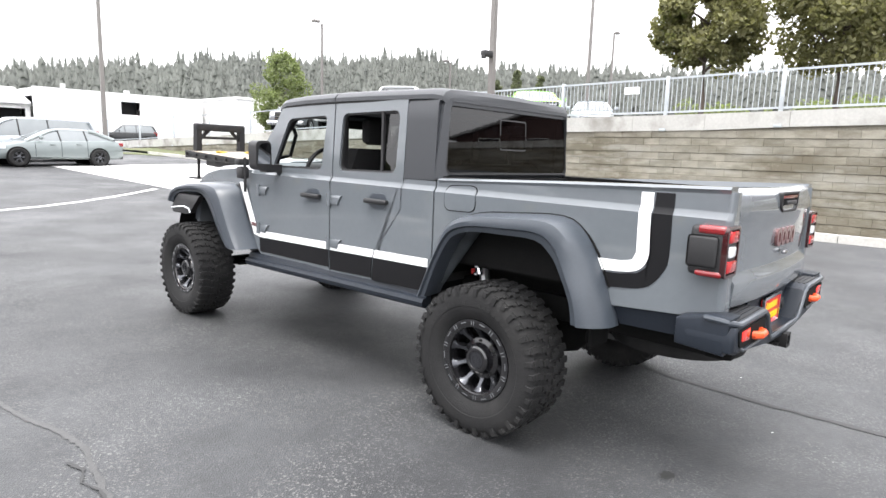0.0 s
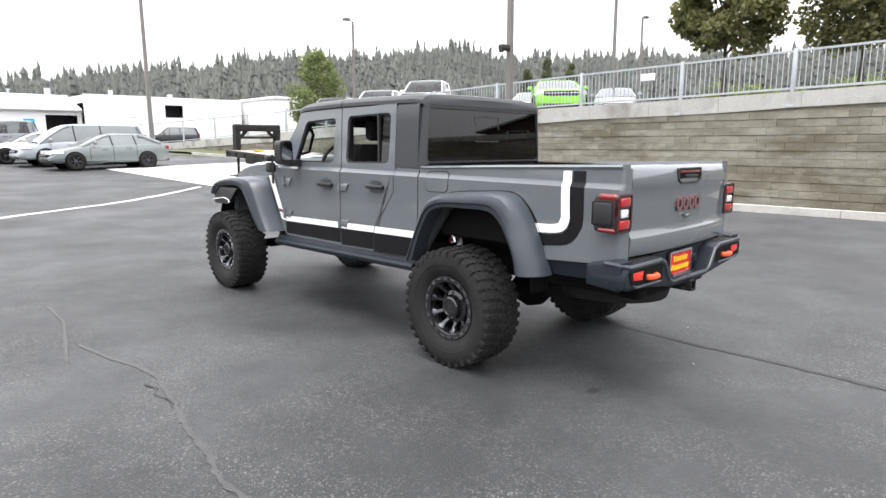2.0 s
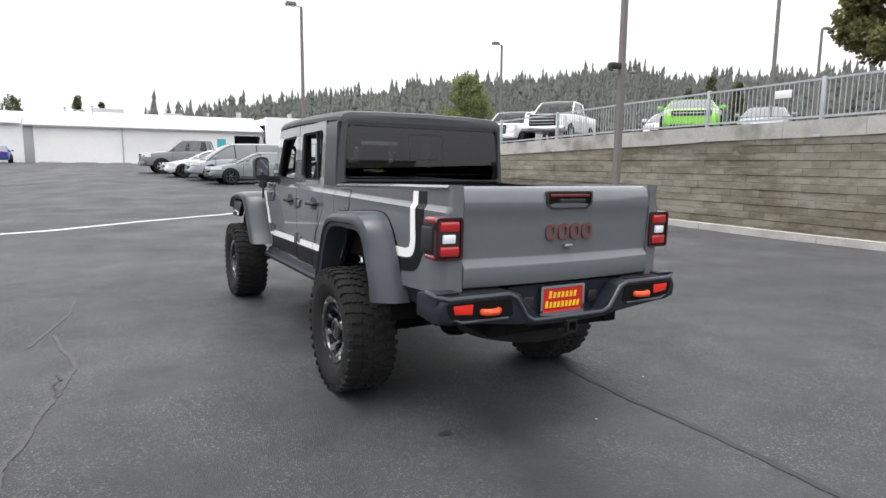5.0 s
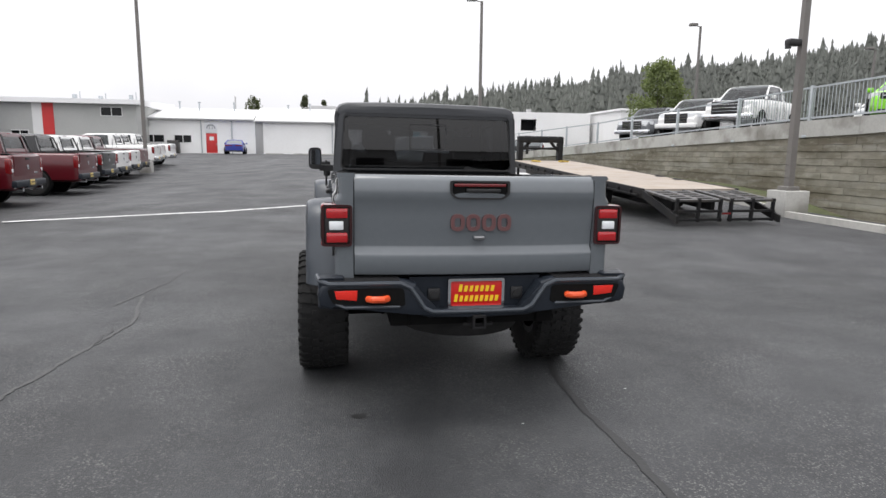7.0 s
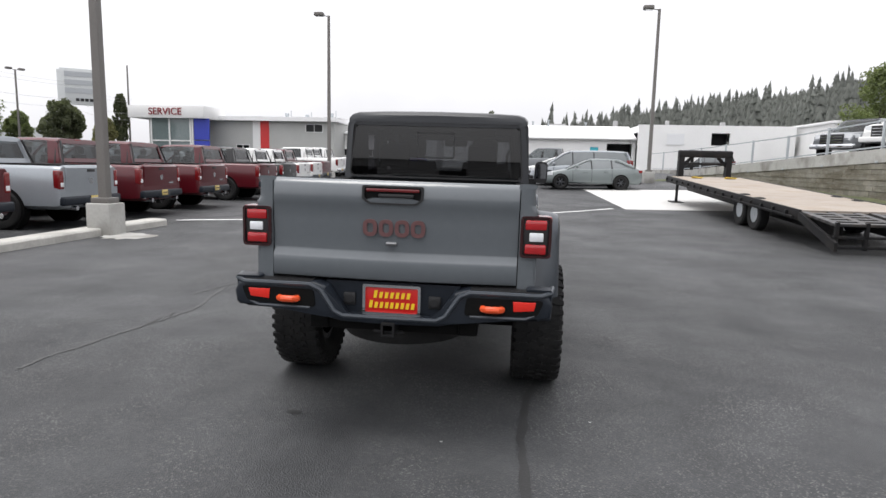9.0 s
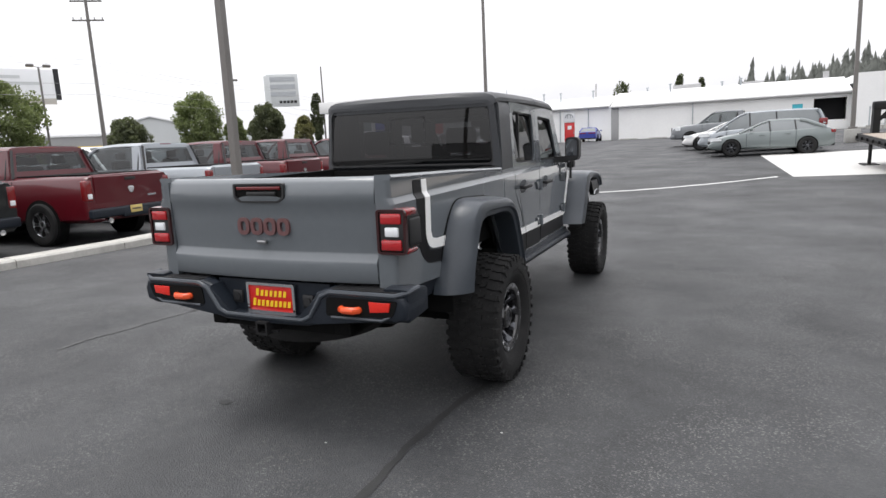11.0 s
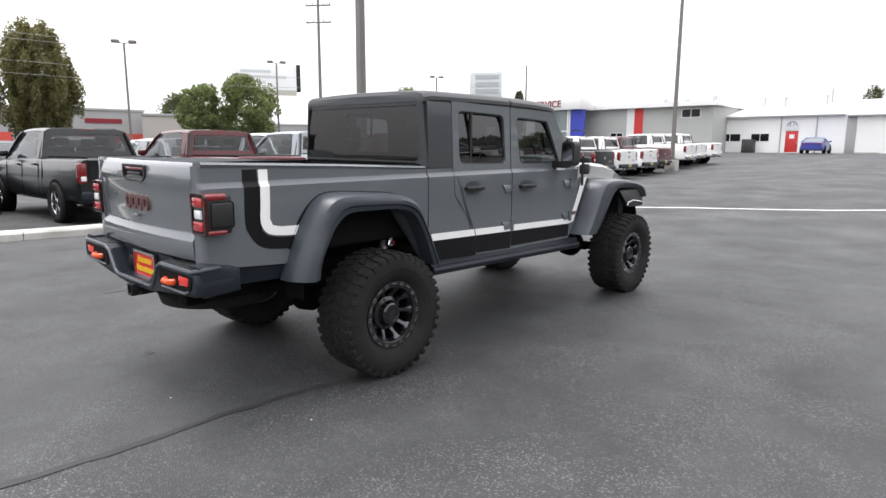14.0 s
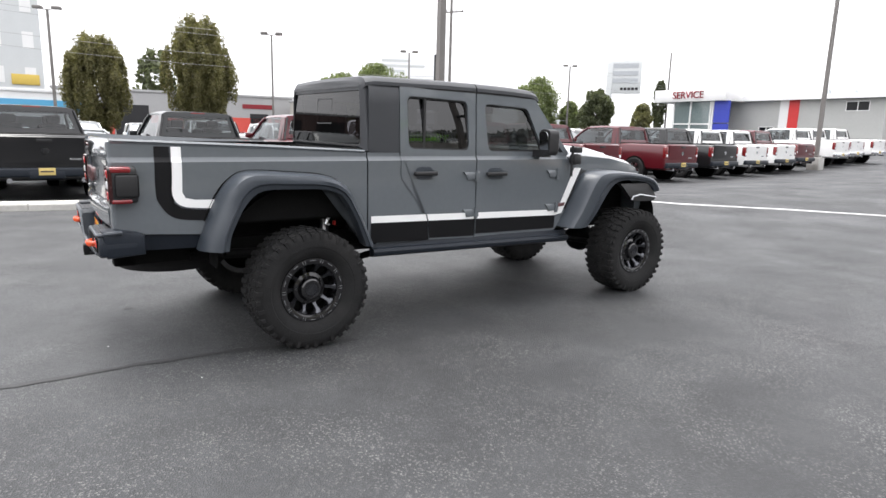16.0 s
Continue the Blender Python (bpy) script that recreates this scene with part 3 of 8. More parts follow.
kerb_run("kerb_left", [(-6.6, 7.6), (-6.85, 6.3), (-7.25, 3.6), (-7.45, 1.9), (-7.6, -0.2), (-7.9, -1.65), (-9.2, -7.0), (-11.2, -14.0)][::-1], M["kerb"], "pale concrete kerb in front of the parked pickups", width=0.41, height=0.135)


# ---- retaining wall with fence on the right ----
WALL_X = 13.2
def cap_top(y):
    return float(np.interp(y, [0, 5, 10, 12.3, 15.3, 18.3, 22.6, 26.9, 45], [2.78, 2.68, 2.63, 2.58, 2.50, 2.42, 2.27, 2.11, 1.5]))
def wall_top(y):
    return cap_top(y) - (0.37 if y < 3.6 else 0.41 if y < 9.5 else 0.47)
def upper_z(y):
    return min(2.48, cap_top(y) + 0.03)


def kerb_x(y):
    return float(np.interp(y, [-14, 3, 8.4, 9.9, 16, 26.5, 33], [10.05, 10.0, 10.0, 10.6, 11.1, 11.2, 10.8]))


def strip_sheet():
    bm = bmesh.new()
    ys = list(np.arange(-16, 40, 1.0))
    rows = []
    for y in ys:
        x0 = kerb_x(y) - 0.02
        xm = max(12.1, x0 + 0.5)
        rows.append([bm.verts.new(p) for p in ((x0, y, ground_z(x0, y) + 0.12), (xm, y, ground_z(xm, y) + 0.10), (WALL_X + 0.1, y, ground_z(WALL_X, y) + 0.14))])
    for a, b in zip(rows, rows[1:]):
        for i in range(2):
            bm.faces.new((a[i], a[i + 1], b[i + 1], b[i]))
    for v in bm.verts:
        v.co.z += 0.02 * math.sin(v.co.y * 1.7)
    me = mesh_of("planting_strip", bm, [M["soil"], M["grass"]])
    for f in me.polygons:
        f.material_index = 1 if f.center.y > 8.0 else 0
    return tagged(part("planting_strip", me, None), "narrow strip of bare soil and dry grass at the wall's foot", "grass", kind="structure")


strip_sheet()


def retaining_wall():
    root = thing("wall_retaining", "weathered tan split-face block retaining wall with a concrete cap", "retaining wall", kind="structure")
    bm = bmesh.new()
    ys = list(np.arange(-18, 58.1, 2.0))
    loft(bm, [[(WALL_X + 0.05, y, -0.6), (WALL_X + 0.05, y, wall_top(y) + 0.05), (WALL_X + 0.5, y, wall_top(y) + 0.05), (WALL_X + 0.5, y, -0.6)] for y in ys])
    part("wall_core", bm, M["mortar"], root)
    for y0, y1 in zip(ys, ys[1:]):
        bm = bmesh.new()
        loft(bm, [[(WALL_X - 0.02, y, wall_top(y) - 0.01), (WALL_X - 0.02, y, cap_top(y)), (WALL_X + 0.42, y, cap_top(y)), (WALL_X + 0.42, y, wall_top(y) - 0.01)] for y in (y0 + 0.004, y1 - 0.004)])
        part("cap_segment", bm, M["concrete"], root, "pale stained concrete cap")
    return root


WALL = retaining_wall()


def fence():
    root = thing("fence", "grey galvanised steel railing with thin balusters on the wall", "fence", at=(WALL_X + 0.12, 0, 0))
    posts = [-3.4, -0.6, 2.26, 5.12, 8.4, 11.95, 15.25, 19.1, 23.0, 26.8, 31.2, 35.65, 40.8, 46.5, 52, 57.5]
    top = lambda y: float(np.interp(y, [0, 5, 10, 11.6, 15.2, 18.9, 22.8, 27, 45], [3.76, 3.67, 3.60, 3.57, 3.47, 3.39, 3.30, 3.17, 3.0]))
    for y in posts:
        bm = bmesh.new()
        box(bm, -0.045, 0.045, y - 0.045, y + 0.045, wall_top(y) + 0.02, top(y) + 0.06, 0.006)
        box(bm, -0.16, -0.05, y - 0.09, y + 0.09, wall_top(y) - 0.02, wall_top(y) + 0.06, 0.006)
        part("post", bm, M["galv"], root)
    bm = bmesh.new()
    box(bm, -0.008, 0.008, -0.008, 0.008, 0, 1)
    bal = mesh_of("baluster", bm, M["galv"])
    rest = bmesh.new()
    for y0, y1 in zip(posts, posts[1:]):
        bm = bmesh.new()
        for h in (0, 1):
            za, zb = (top(y0), top(y1)) if h else (cap_top(y0) + 0.09, cap_top(y1) + 0.09)
            loft(bm, [[(u, y, z + v) for u, v in ((-0.025, -0.025), (0.025, -0.025), (0.025, 0.025), (-0.025, 0.025))] for y, z in ((y0 + 0.045, za), (y1 - 0.045, zb))])
        part("rail", bm, M["galv"], root)
        k = int((y1 - y0) / 0.125)
        for i in range(1, k):
            y = y0 + (y1 - y0) * i / k
            lo, hi = cap_top(y) + 0.1, top(y) - 0.02
            if -0.7 < y < 15.2:
                ob = part("baluster", bal, None, root)
                ob.matrix_basis = Matrix.Translation((0, y, lo)) @ Matrix.Diagonal((1, 1, hi - lo, 1))
            elif y < 15.2:
                box(rest, -0.008, 0.008, y - 0.008, y + 0.008, lo, hi)
    part("baluster_run", rest, M["galv"], root)["kind"] = "stuff"
    bm = bmesh.new()
    box(bm, -0.06, -0.04, 5.9, 6.35, 3.28, 3.48, 0.004)
    part("sign_plate", bm, M["sign_white"], root, "small white sign plate")
    return root


fence()


def upper_lot():
    bm = bmesh.new()
    ys = [-3000, -200, -60] + list(np.arange(-20, 46, 3.0)) + [52, 58]
    rows = [[bm.verts.new((x, y, upper_z(y) if x > 14 else min(upper_z(y), cap_top(y) - 0.06))) for x in (WALL_X + 0.4, 15.4, 40, 160, 2500)] for y in ys]
    for a, b in zip(rows, rows[1:]):
        for i in range(4):
            bm.faces.new((a[i], a[i + 1], b[i + 1], b[i]))
    return tagged(part("upper_lot", bm, M["asphalt"]), "raised asphalt lot above the retaining wall", "ground", kind="structure")


upper_lot()


# ---- buildings ahead ----
def wall_with_openings(root, x0, x1, y, z0, z1, openings, material, depth=0.3, name="wall"):
    """A front along x, facing -y, cut into boxes round rectangular openings (xa, xb, za, zb)."""
    bm = bmesh.new()
    cuts = sorted({x0, x1, *[o[0] for o in openings], *[o[1] for o in openings]})
    for a, b in zip(cuts, cuts[1:]):
        o = [q for q in openings if q[0] <= a and q[1] >= b]
        if not o:
            box(bm, a, b, y, y + depth, z0, z1)
        else:
            if o[0][2] > z0:
                box(bm, a, b, y, y + depth, z0, o[0][2])
            box(bm, a, b, y, y + depth, o[0][3], z1)
    bmesh.ops.remove_doubles(bm, verts=bm.verts[:], dist=0.002)
    return part(name, bm, material, root)


def window_part(root, xa, xb, za, zb, y, frame_mat, glass_mat, mullions=1, t=0.06):
    bm = bmesh.new()
    ring_plate(bm, rounded([(xa, za), (xb, za), (xb, zb), (xa, zb)], 0.001, 1), rounded([(xa + t, za + t), (xb - t, za + t), (xb - t, zb - t), (xa + t, zb - t)], 0.001, 1), "y", y - 0.03, y + 0.08)
    for i in range(1, mullions + 1):
        x = xa + (xb - xa) * i / (mullions + 1)
        box(bm, x - t / 2, x + t / 2, y - 0.02, y + 0.07, za + t, zb - t)
    w = part("window", bm, frame_mat, root)
    bm = bmesh.new()
    box(bm, xa + t, xb - t, y + 0.03, y + 0.04, za + t, zb - t)
    part("pane", bm, glass_mat, w)
    return w


def white_building():
    Y = 66.0
    root = thing("service_building", "long low white painted building with a pale flat roof", "building", at=(0, 0, 0))
    z0 = 0.6
    ops = [(-20.3, -18.1, 2.3, 3.15), (-17.15, -15.35, 2.3, 3.15), (-13.9, -12.75, 1.25, 3.35)]
    wall_with_openings(root, -21.0, -8.6, Y, z0, 4.9, ops, M["white_wall"])
    wall_with_openings(root, -8.6, 13.4, Y, z0, 4.75, [(10.3, 13.0, 2.2, 4.25), (8.5, 9.4, 2.3, 3.85)], M["white_wall"])
    wall_with_openings(root, 13.4, 29.5, Y - 1.2, z0, 6.3, [(21.0, 22.9, 4.2, 5.5)], M["white_wall"])
    bm = bmesh.new()
    prism(bm, [(Y - 0.35, 4.75), (Y - 0.35, 4.95), (Y + 6, 6.3), (Y + 22, 6.4), (Y + 22, 4.75)], "x", -21.3, -8.9)
    prism(bm, [(Y - 0.35, 4.62), (Y - 0.35, 4.85), (Y + 5, 6.45), (Y + 22, 6.5), (Y + 22, 4.62)], "x", -8.7, 13.39)
    part("roof", bm, M["white_roof"], root)
    bm = bmesh.new()
    box(bm, 13.42, 29.4, Y - 0.85, Y + 22, 5.5, 6.2)
    part("roof", bm, M["white_roof"], root)
    for xa, xb, z in ((-21.3, -8.9, 4.78), (-8.7, 13.38, 4.66)):
        bm = bmesh.new()
        box(bm, xa, xb, Y - 0.46, Y - 0.352, z - 0.05, z + 0.07, 0.02)
        part("gutter", bm, M["far_grey"], root, "weathered grey gutter along the eave")
    for x, y, h in ((-17.5, 71, 0.5), (-15.2, 70, 0.4), (-11.5, 70.5, 0.45), (-5.5, 71, 0.35), (-3.0, 70, 0.5), (2.2, 71, 0.4), (4.0, 70.5, 0.55), (8.4, 71, 0.35)):
        bm = bmesh.new()
        cyl(bm, (x, y, 5.9), "z", 0.09, 0.5 + h, 8)
        cyl(bm, (x, y, 6.4 + h), "z", 0.17, 0.12, 8)
        part("vent_pipe", bm, M["galv"], root)
    bm = bmesh.new()
    box(bm, -21.2, 29.3, Y + 18, Y + 18.3, 0, 5)
    box(bm, -21.0, -20.7, Y + 0.3, Y + 18, 0, 4.8)
    box(bm, 29.0, 29.3, Y + 0.3, Y + 18, 0, 6)
    part("wall", bm, M["white_wall"], root)
    bm = bmesh.new()
    box(bm, 8.3, 13.2, Y + 2.2, Y + 2.4, 0.6, 4.6)
    part("interior_wall", bm, M["dark_void"], root)
    bm = bmesh.new()
    box(bm, 20.8, 23.1, Y + 0.4, Y + 0.6, 4.0, 5.7)
    part("interior_wall", bm, M["dark_void"], root)
    window_part(root, -20.3, -18.1, 2.3, 3.15, Y, M["white_trim"], M["car_glass"])
    window_part(root, -17.15, -15.35, 2.3, 3.15, Y, M["white_trim"], M["car_glass"])
    bm = bmesh.new()
    box(bm, -13.9, -12.75, Y + 0.05, Y + 0.12, 1.25, 3.35, 0.01)
    d = part("door", bm, M["red_paint"], root, "bright red door")
    bm = bmesh.new()
    box(bm, -13.55, -13.1, Y + 0.03, Y + 0.05, 2.6, 3.0)
    part("notice", bm, M["sign_white"], d)
    bm = bmesh.new()
    box(bm, -12.9, -12.84, Y - 0.03, Y + 0.05, 2.1, 2.3, 0.01)
    part("handle", bm, M["steel"], d)
    bm = bmesh.new()
    box(bm, -14.0, -12.7, Y - 0.06, Y - 0.01, 3.42, 4.5, 0.02)
    s = part("sign", bm, M["sign_white"], root, "pale sign with a dark rounded emblem")
    bm = bmesh.new()
    for r, a0, a1, cx in ((0.42, 0, math.pi, -13.35),):
        tube(bm, [(cx + r * math.cos(a0 + (a1 - a0) * i / 10), Y - 0.08, 3.85 + r * math.sin(a0 + (a1 - a0) * i / 10)) for i in range(11)], 0.07)
    tube(bm, [(-13.5, Y - 0.08, 3.8), (-13.5, Y - 0.08, 4.2), (-13.2, Y - 0.08, 4.2), (-13.2, Y - 0.08, 3.8)], 0.05)
    part("emblem", bm, M["sign_grey"], s, "plain dark arch-shaped emblem")
    bm = bmesh.new()
    box(bm, 8.5, 9.4, Y + 0.06, Y + 0.12, 2.3, 3.85, 0.01)
    part("door", bm, M["teal"], root, "turquoise panel door")
    bm = bmesh.new()
    box(bm, -8.75, -7.95, Y - 0.06, Y - 0.003, 0.9, 4.7, 0.01)
    part("pilaster", bm, M["far_grey"], root, "grey weathered pilaster")
    for x in (-14.35, -11.2, -0.5):
        bm = bmesh.new()
        cyl(bm, (x, Y - 0.08, 1.2), "z", 0.05, 3.5, 8)
        part("downpipe", bm, M["galv"], root)
    bm = bmesh.new()
    box(bm, 16.4, 18.2, Y - 1.26, Y - 1.2, 4.2, 5.4)
    part("wall_panel", bm, M["sign_white"], root)
    for x, y, w, h in ((-12.0, 75, 0.16, 1.7), (-1.5, 74, 3.0, 0.7), (5.6, 80, 2.2, 0.9), (12, 72, 0.5, 0.8), (18, 72, 0.4, 0.9), (24, 71, 0.5, 0.7)):
        bm = bmesh.new()
        box(bm, x - w / 2, x + w / 2, y, y + min(0.8, w), 5.3, 6.4 + h, 0.03)
        box(bm, x - w / 3, x + w / 3, y - 0.05, y, 6.5, 6.4 + h * 0.8)
        part("roof_vent", bm, M["far_grey"], root)
    return root


white_building()


def annex():
    root = thing("annex_building", "white annex with a dark window beside the fence", "building", at=(30, 58, 0))
    bm = bmesh.new()
    box(bm, 0, 16, 0, 12, 0.5, 6.2)
    part("wall", bm, M["white_wall"], root)
    bm = bmesh.new()
    box(bm, -0.2, 16.2, -0.2, 12.2, 6.2, 6.45, 0.03)
    part("roof", bm, M["white_roof"], root)
    window_part(root, 1.0, 3.0, 3.5, 5.2, 0, M["white_trim"], M["car_glass"])
    return root


annex()


def grey_building():
    Y = 62.0
    root = thing("office_building", "grey stucco office building with a red stripe and a service entrance", "building")
    ops = [(-31, -29.4, 2.2, 3.3), (-22.9, -20.9, 4.75, 5.65)]
    wall_with_openings(root, -32.4, -19.6, Y, 0.5, 5.9, ops, M["grey_wall"])
    window_part(root, -31, -29.4, 2.2, 3.3, Y, M["white_trim"], M["car_glass"])
    window_part(root, -22.9, -20.9, 4.75, 5.65, Y, M["white_trim"], M["car_glass"])
    bm = bmesh.new()
    box(bm, -28.1, -27.1, Y - 0.06, Y - 0.003, 2.9, 5.9)
    part("red_stripe", bm, M["red_paint"], root, "red painted stripe")
    bm = bmesh.new()
    box(bm, -29.0, -28.12, Y - 0.05, Y - 0.003, 1.2, 5.9)
    part("white_stripe", bm, M["white_trim"], root)
    bm = bmesh.new()
    prism(bm, [(Y - 0.7, 5.9), (Y - 0.7, 6.35), (Y + 14, 6.9), (Y + 14, 5.9)], "x", -33.0, -19.2)
    part("roof", bm, M["white_roof"], root)
    bm = bmesh.new()
    box(bm, -19.9, -19.6, Y + 0.3, Y + 13, 0.5, 5.9)
    box(bm, -41.5, -19.6, Y + 13, Y + 13.3, 0.5, 5.9)
    part("wall", bm, M["grey_wall"], root)
    YS = 58.5
    bm = bmesh.new()
    box(bm, -41.4, -32.7, YS - 0.3, YS + 4.5, 5.85, 7.15, 0.02)
    can = part("canopy", bm, M["white_trim"], root, "white fascia over the service entrance")
    text_part("lettering", "SERVICE", 1.05, 0.04, M["sign_text"], can, pose(-37.1, YS - 0.36, 6.5, 90, 0, 0))
    bm = bmesh.new()
    for x in (-39.1, -37.0, -34.6, -34.35):
        box(bm, x - 0.08, x + 0.08, YS + 0.2, YS + 0.4, 0.8, 5.85)
    for z in (3.4,):
        box(bm, -39.1, -34.4, YS + 0.22, YS + 0.38, z, z + 0.14)
    part("entrance_frame", bm, M["white_trim"], root)
    bm = bmesh.new()
    for xa, xb in ((-39.0, -37.1), (-36.9, -34.7)):
        for za, zb in ((0.9, 3.4), (3.54, 5.85)):
            box(bm, xa, xb, YS + 0.28, YS + 0.3, za, zb)
    part("pane", bm, M["shop_glass"], root)
    bm = bmesh.new()
    box(bm, -34.2, -32.5, YS + 0.25, YS + 0.45, 0.8, 3.5)
    box(bm, -34.2, -32.5, YS + 0.25, YS + 0.45, 3.62, 5.85)
    part("blue_panel", bm, M["blue_paint"], root, "deep blue wall panel")
    bm = bmesh.new()
    box(bm, -41.4, -32.4, YS + 3.5, YS + 3.8, 0.5, 5.85)
    part("wall", bm, M["grey_wall"], root)
    for x, h in ((-27, 0.3), (-24.5, 0.15), (-21.5, 0.35)):
        bm = bmesh.new()
        box(bm, x - 0.18, x + 0.18, Y + 5, Y + 5.4, 6.4, 6.9 + h, 0.03)
        tube(bm, [(x + 0.5, Y + 5.2, 6.4), (x + 0.5, Y + 5.2, 7.2 + h)], 0.05, 6)
        part("roof_vent", bm, M["galv"], root)
    return root


grey_building()


def dealer_sign():
    root = thing("pylon_sign", "tall white pylon sign with grey panels of print", "sign", at=(-54.0, 67.5, 1.1), rz=35)
    bm = bmesh.new()
    box(bm, -2.3, -1.5, -0.3, 0.3, 0, 11.0, 0.03)
    part("pylon", bm, M["far_tower"], root)
    bm = bmesh.new()
    box(bm, -2.0, 2.3, -0.25, 0.25, 6.8, 11.2, 0.05)
    f = part("sign_box", bm, M["far_tower"], root)
    bm = bmesh.new()
    for i, z in enumerate((10.2, 9.2, 8.2)):
        box(bm, -1.5, 1.9, -0.29, -0.25, z, z + 0.62)
    part("print_panel", bm, M["sign_grey"], f)
    bm = bmesh.new()
    for i in range(5):
        box(bm, -0.4 + i * 0.5, -0.02 + i * 0.5, -0.29, -0.25, 7.25, 7.6)
    part("print_bar", bm, M["dark_void"], f)
    return root


dealer_sign()
# ---- the lifted grey pickup ----
HUB_Z, TYRE_R, WB = 0.408, 0.418, 3.405


def body_x(y, z):
    """Half width of the body side by length and height."""
    w = 0.757 - 0.012 * max(0.0, y - 0.5)
    if z < 0.80:
        w -= 0.05 * (0.80 - z)
    if z > 1.285:
        w -= 0.70 * (min(z, 1.310) - 1.285)
    if z > 1.310:
        w -= 0.05 * (z - 1.310)
    return w


def tyre_mesh():
    bm = bmesh.new()
    r = TYRE_R
    prof = [(0.222, -0.115), (0.235, -0.130), (0.285, -0.157), (0.300, -0.158), (0.304, -0.161), (0.345, -0.163), (r - 0.036, -0.154), (r - 0.016, -0.138), (r - 0.013, -0.06), (r - 0.012, 0.0),
            (r - 0.013, 0.06), (r - 0.016, 0.138), (r - 0.036, 0.154), (0.345, 0.163), (0.304, 0.161), (0.300, 0.158), (0.285, 0.157), (0.235, 0.130), (0.222, 0.115)]
    lathe(bm, prof, "x", 64, close=False)
    carcass = mesh_of("tyre", bm, M["rubber"], 30)
    bm = bmesh.new()

    def block(t, pts, r0, r1):
        """One rubber block: a plan of (across, round) points in metres, from depth r0 out to r1."""
        lo = [bm.verts.new((a, r0 * math.cos(t + w / r), r0 * math.sin(t + w / r))) for a, w in pts]
        hi = [bm.verts.new((a * 0.985, r1 * math.cos(t + w * 0.96 / r), r1 * math.sin(t + w * 0.96 / r))) for a, w in pts]
        bm.faces.new(hi)
        n = len(pts)
        for i in range(n):
            bm.faces.new((lo[i], lo[(i + 1) % n], hi[(i + 1) % n], hi[i]))

    n = 38
    for i in range(n):
        t = 2 * math.pi * i / n
        for s in (-1, 1):
            o = 0 if s < 0 else math.pi / n
            # hooked centre block, stepped shoulder block and the lug that runs down the sidewall
            block(t + o, [(s * 0.006, -0.020), (s * 0.040, -0.026), (s * 0.046, -0.004), (s * 0.072, -0.008), (s * 0.070, 0.022), (s * 0.034, 0.026), (s * 0.028, 0.006), (s * 0.008, 0.012)], r - 0.018, r - 0.001)
            block(t + o + 0.05, [(s * 0.082, -0.022), (s * 0.112, -0.026), (s * 0.116, -0.016), (s * 0.149, -0.020), (s * 0.149, 0.018), (s * 0.108, 0.020), (s * 0.104, 0.012), (s * 0.080, 0.014)], r - 0.022, r - (0.004 if i % 2 else 0.007))
            k = 0.018 if i % 2 else 0.0
            block(t + o + 0.05, [(s * 0.146, -0.019), (s * 0.1655, -0.014), (s * 0.1655, 0.012), (s * 0.146, 0.017)], r - 0.058 + k, r - 0.015)
    for s in (-1, 1):
        for i in range(20):
            t = 2 * math.pi * i / 58 + (0.6 if s > 0 else 3.6)
            if i not in (8, 9, 15):
                block(t, [(s * 0.1600, -0.011), (s * 0.1642, -0.011), (s * 0.1642, 0.010), (s * 0.1600, 0.010)], 0.312, 0.334)
    return carcass, mesh_of("tread", bm, M["rubber"], 30)


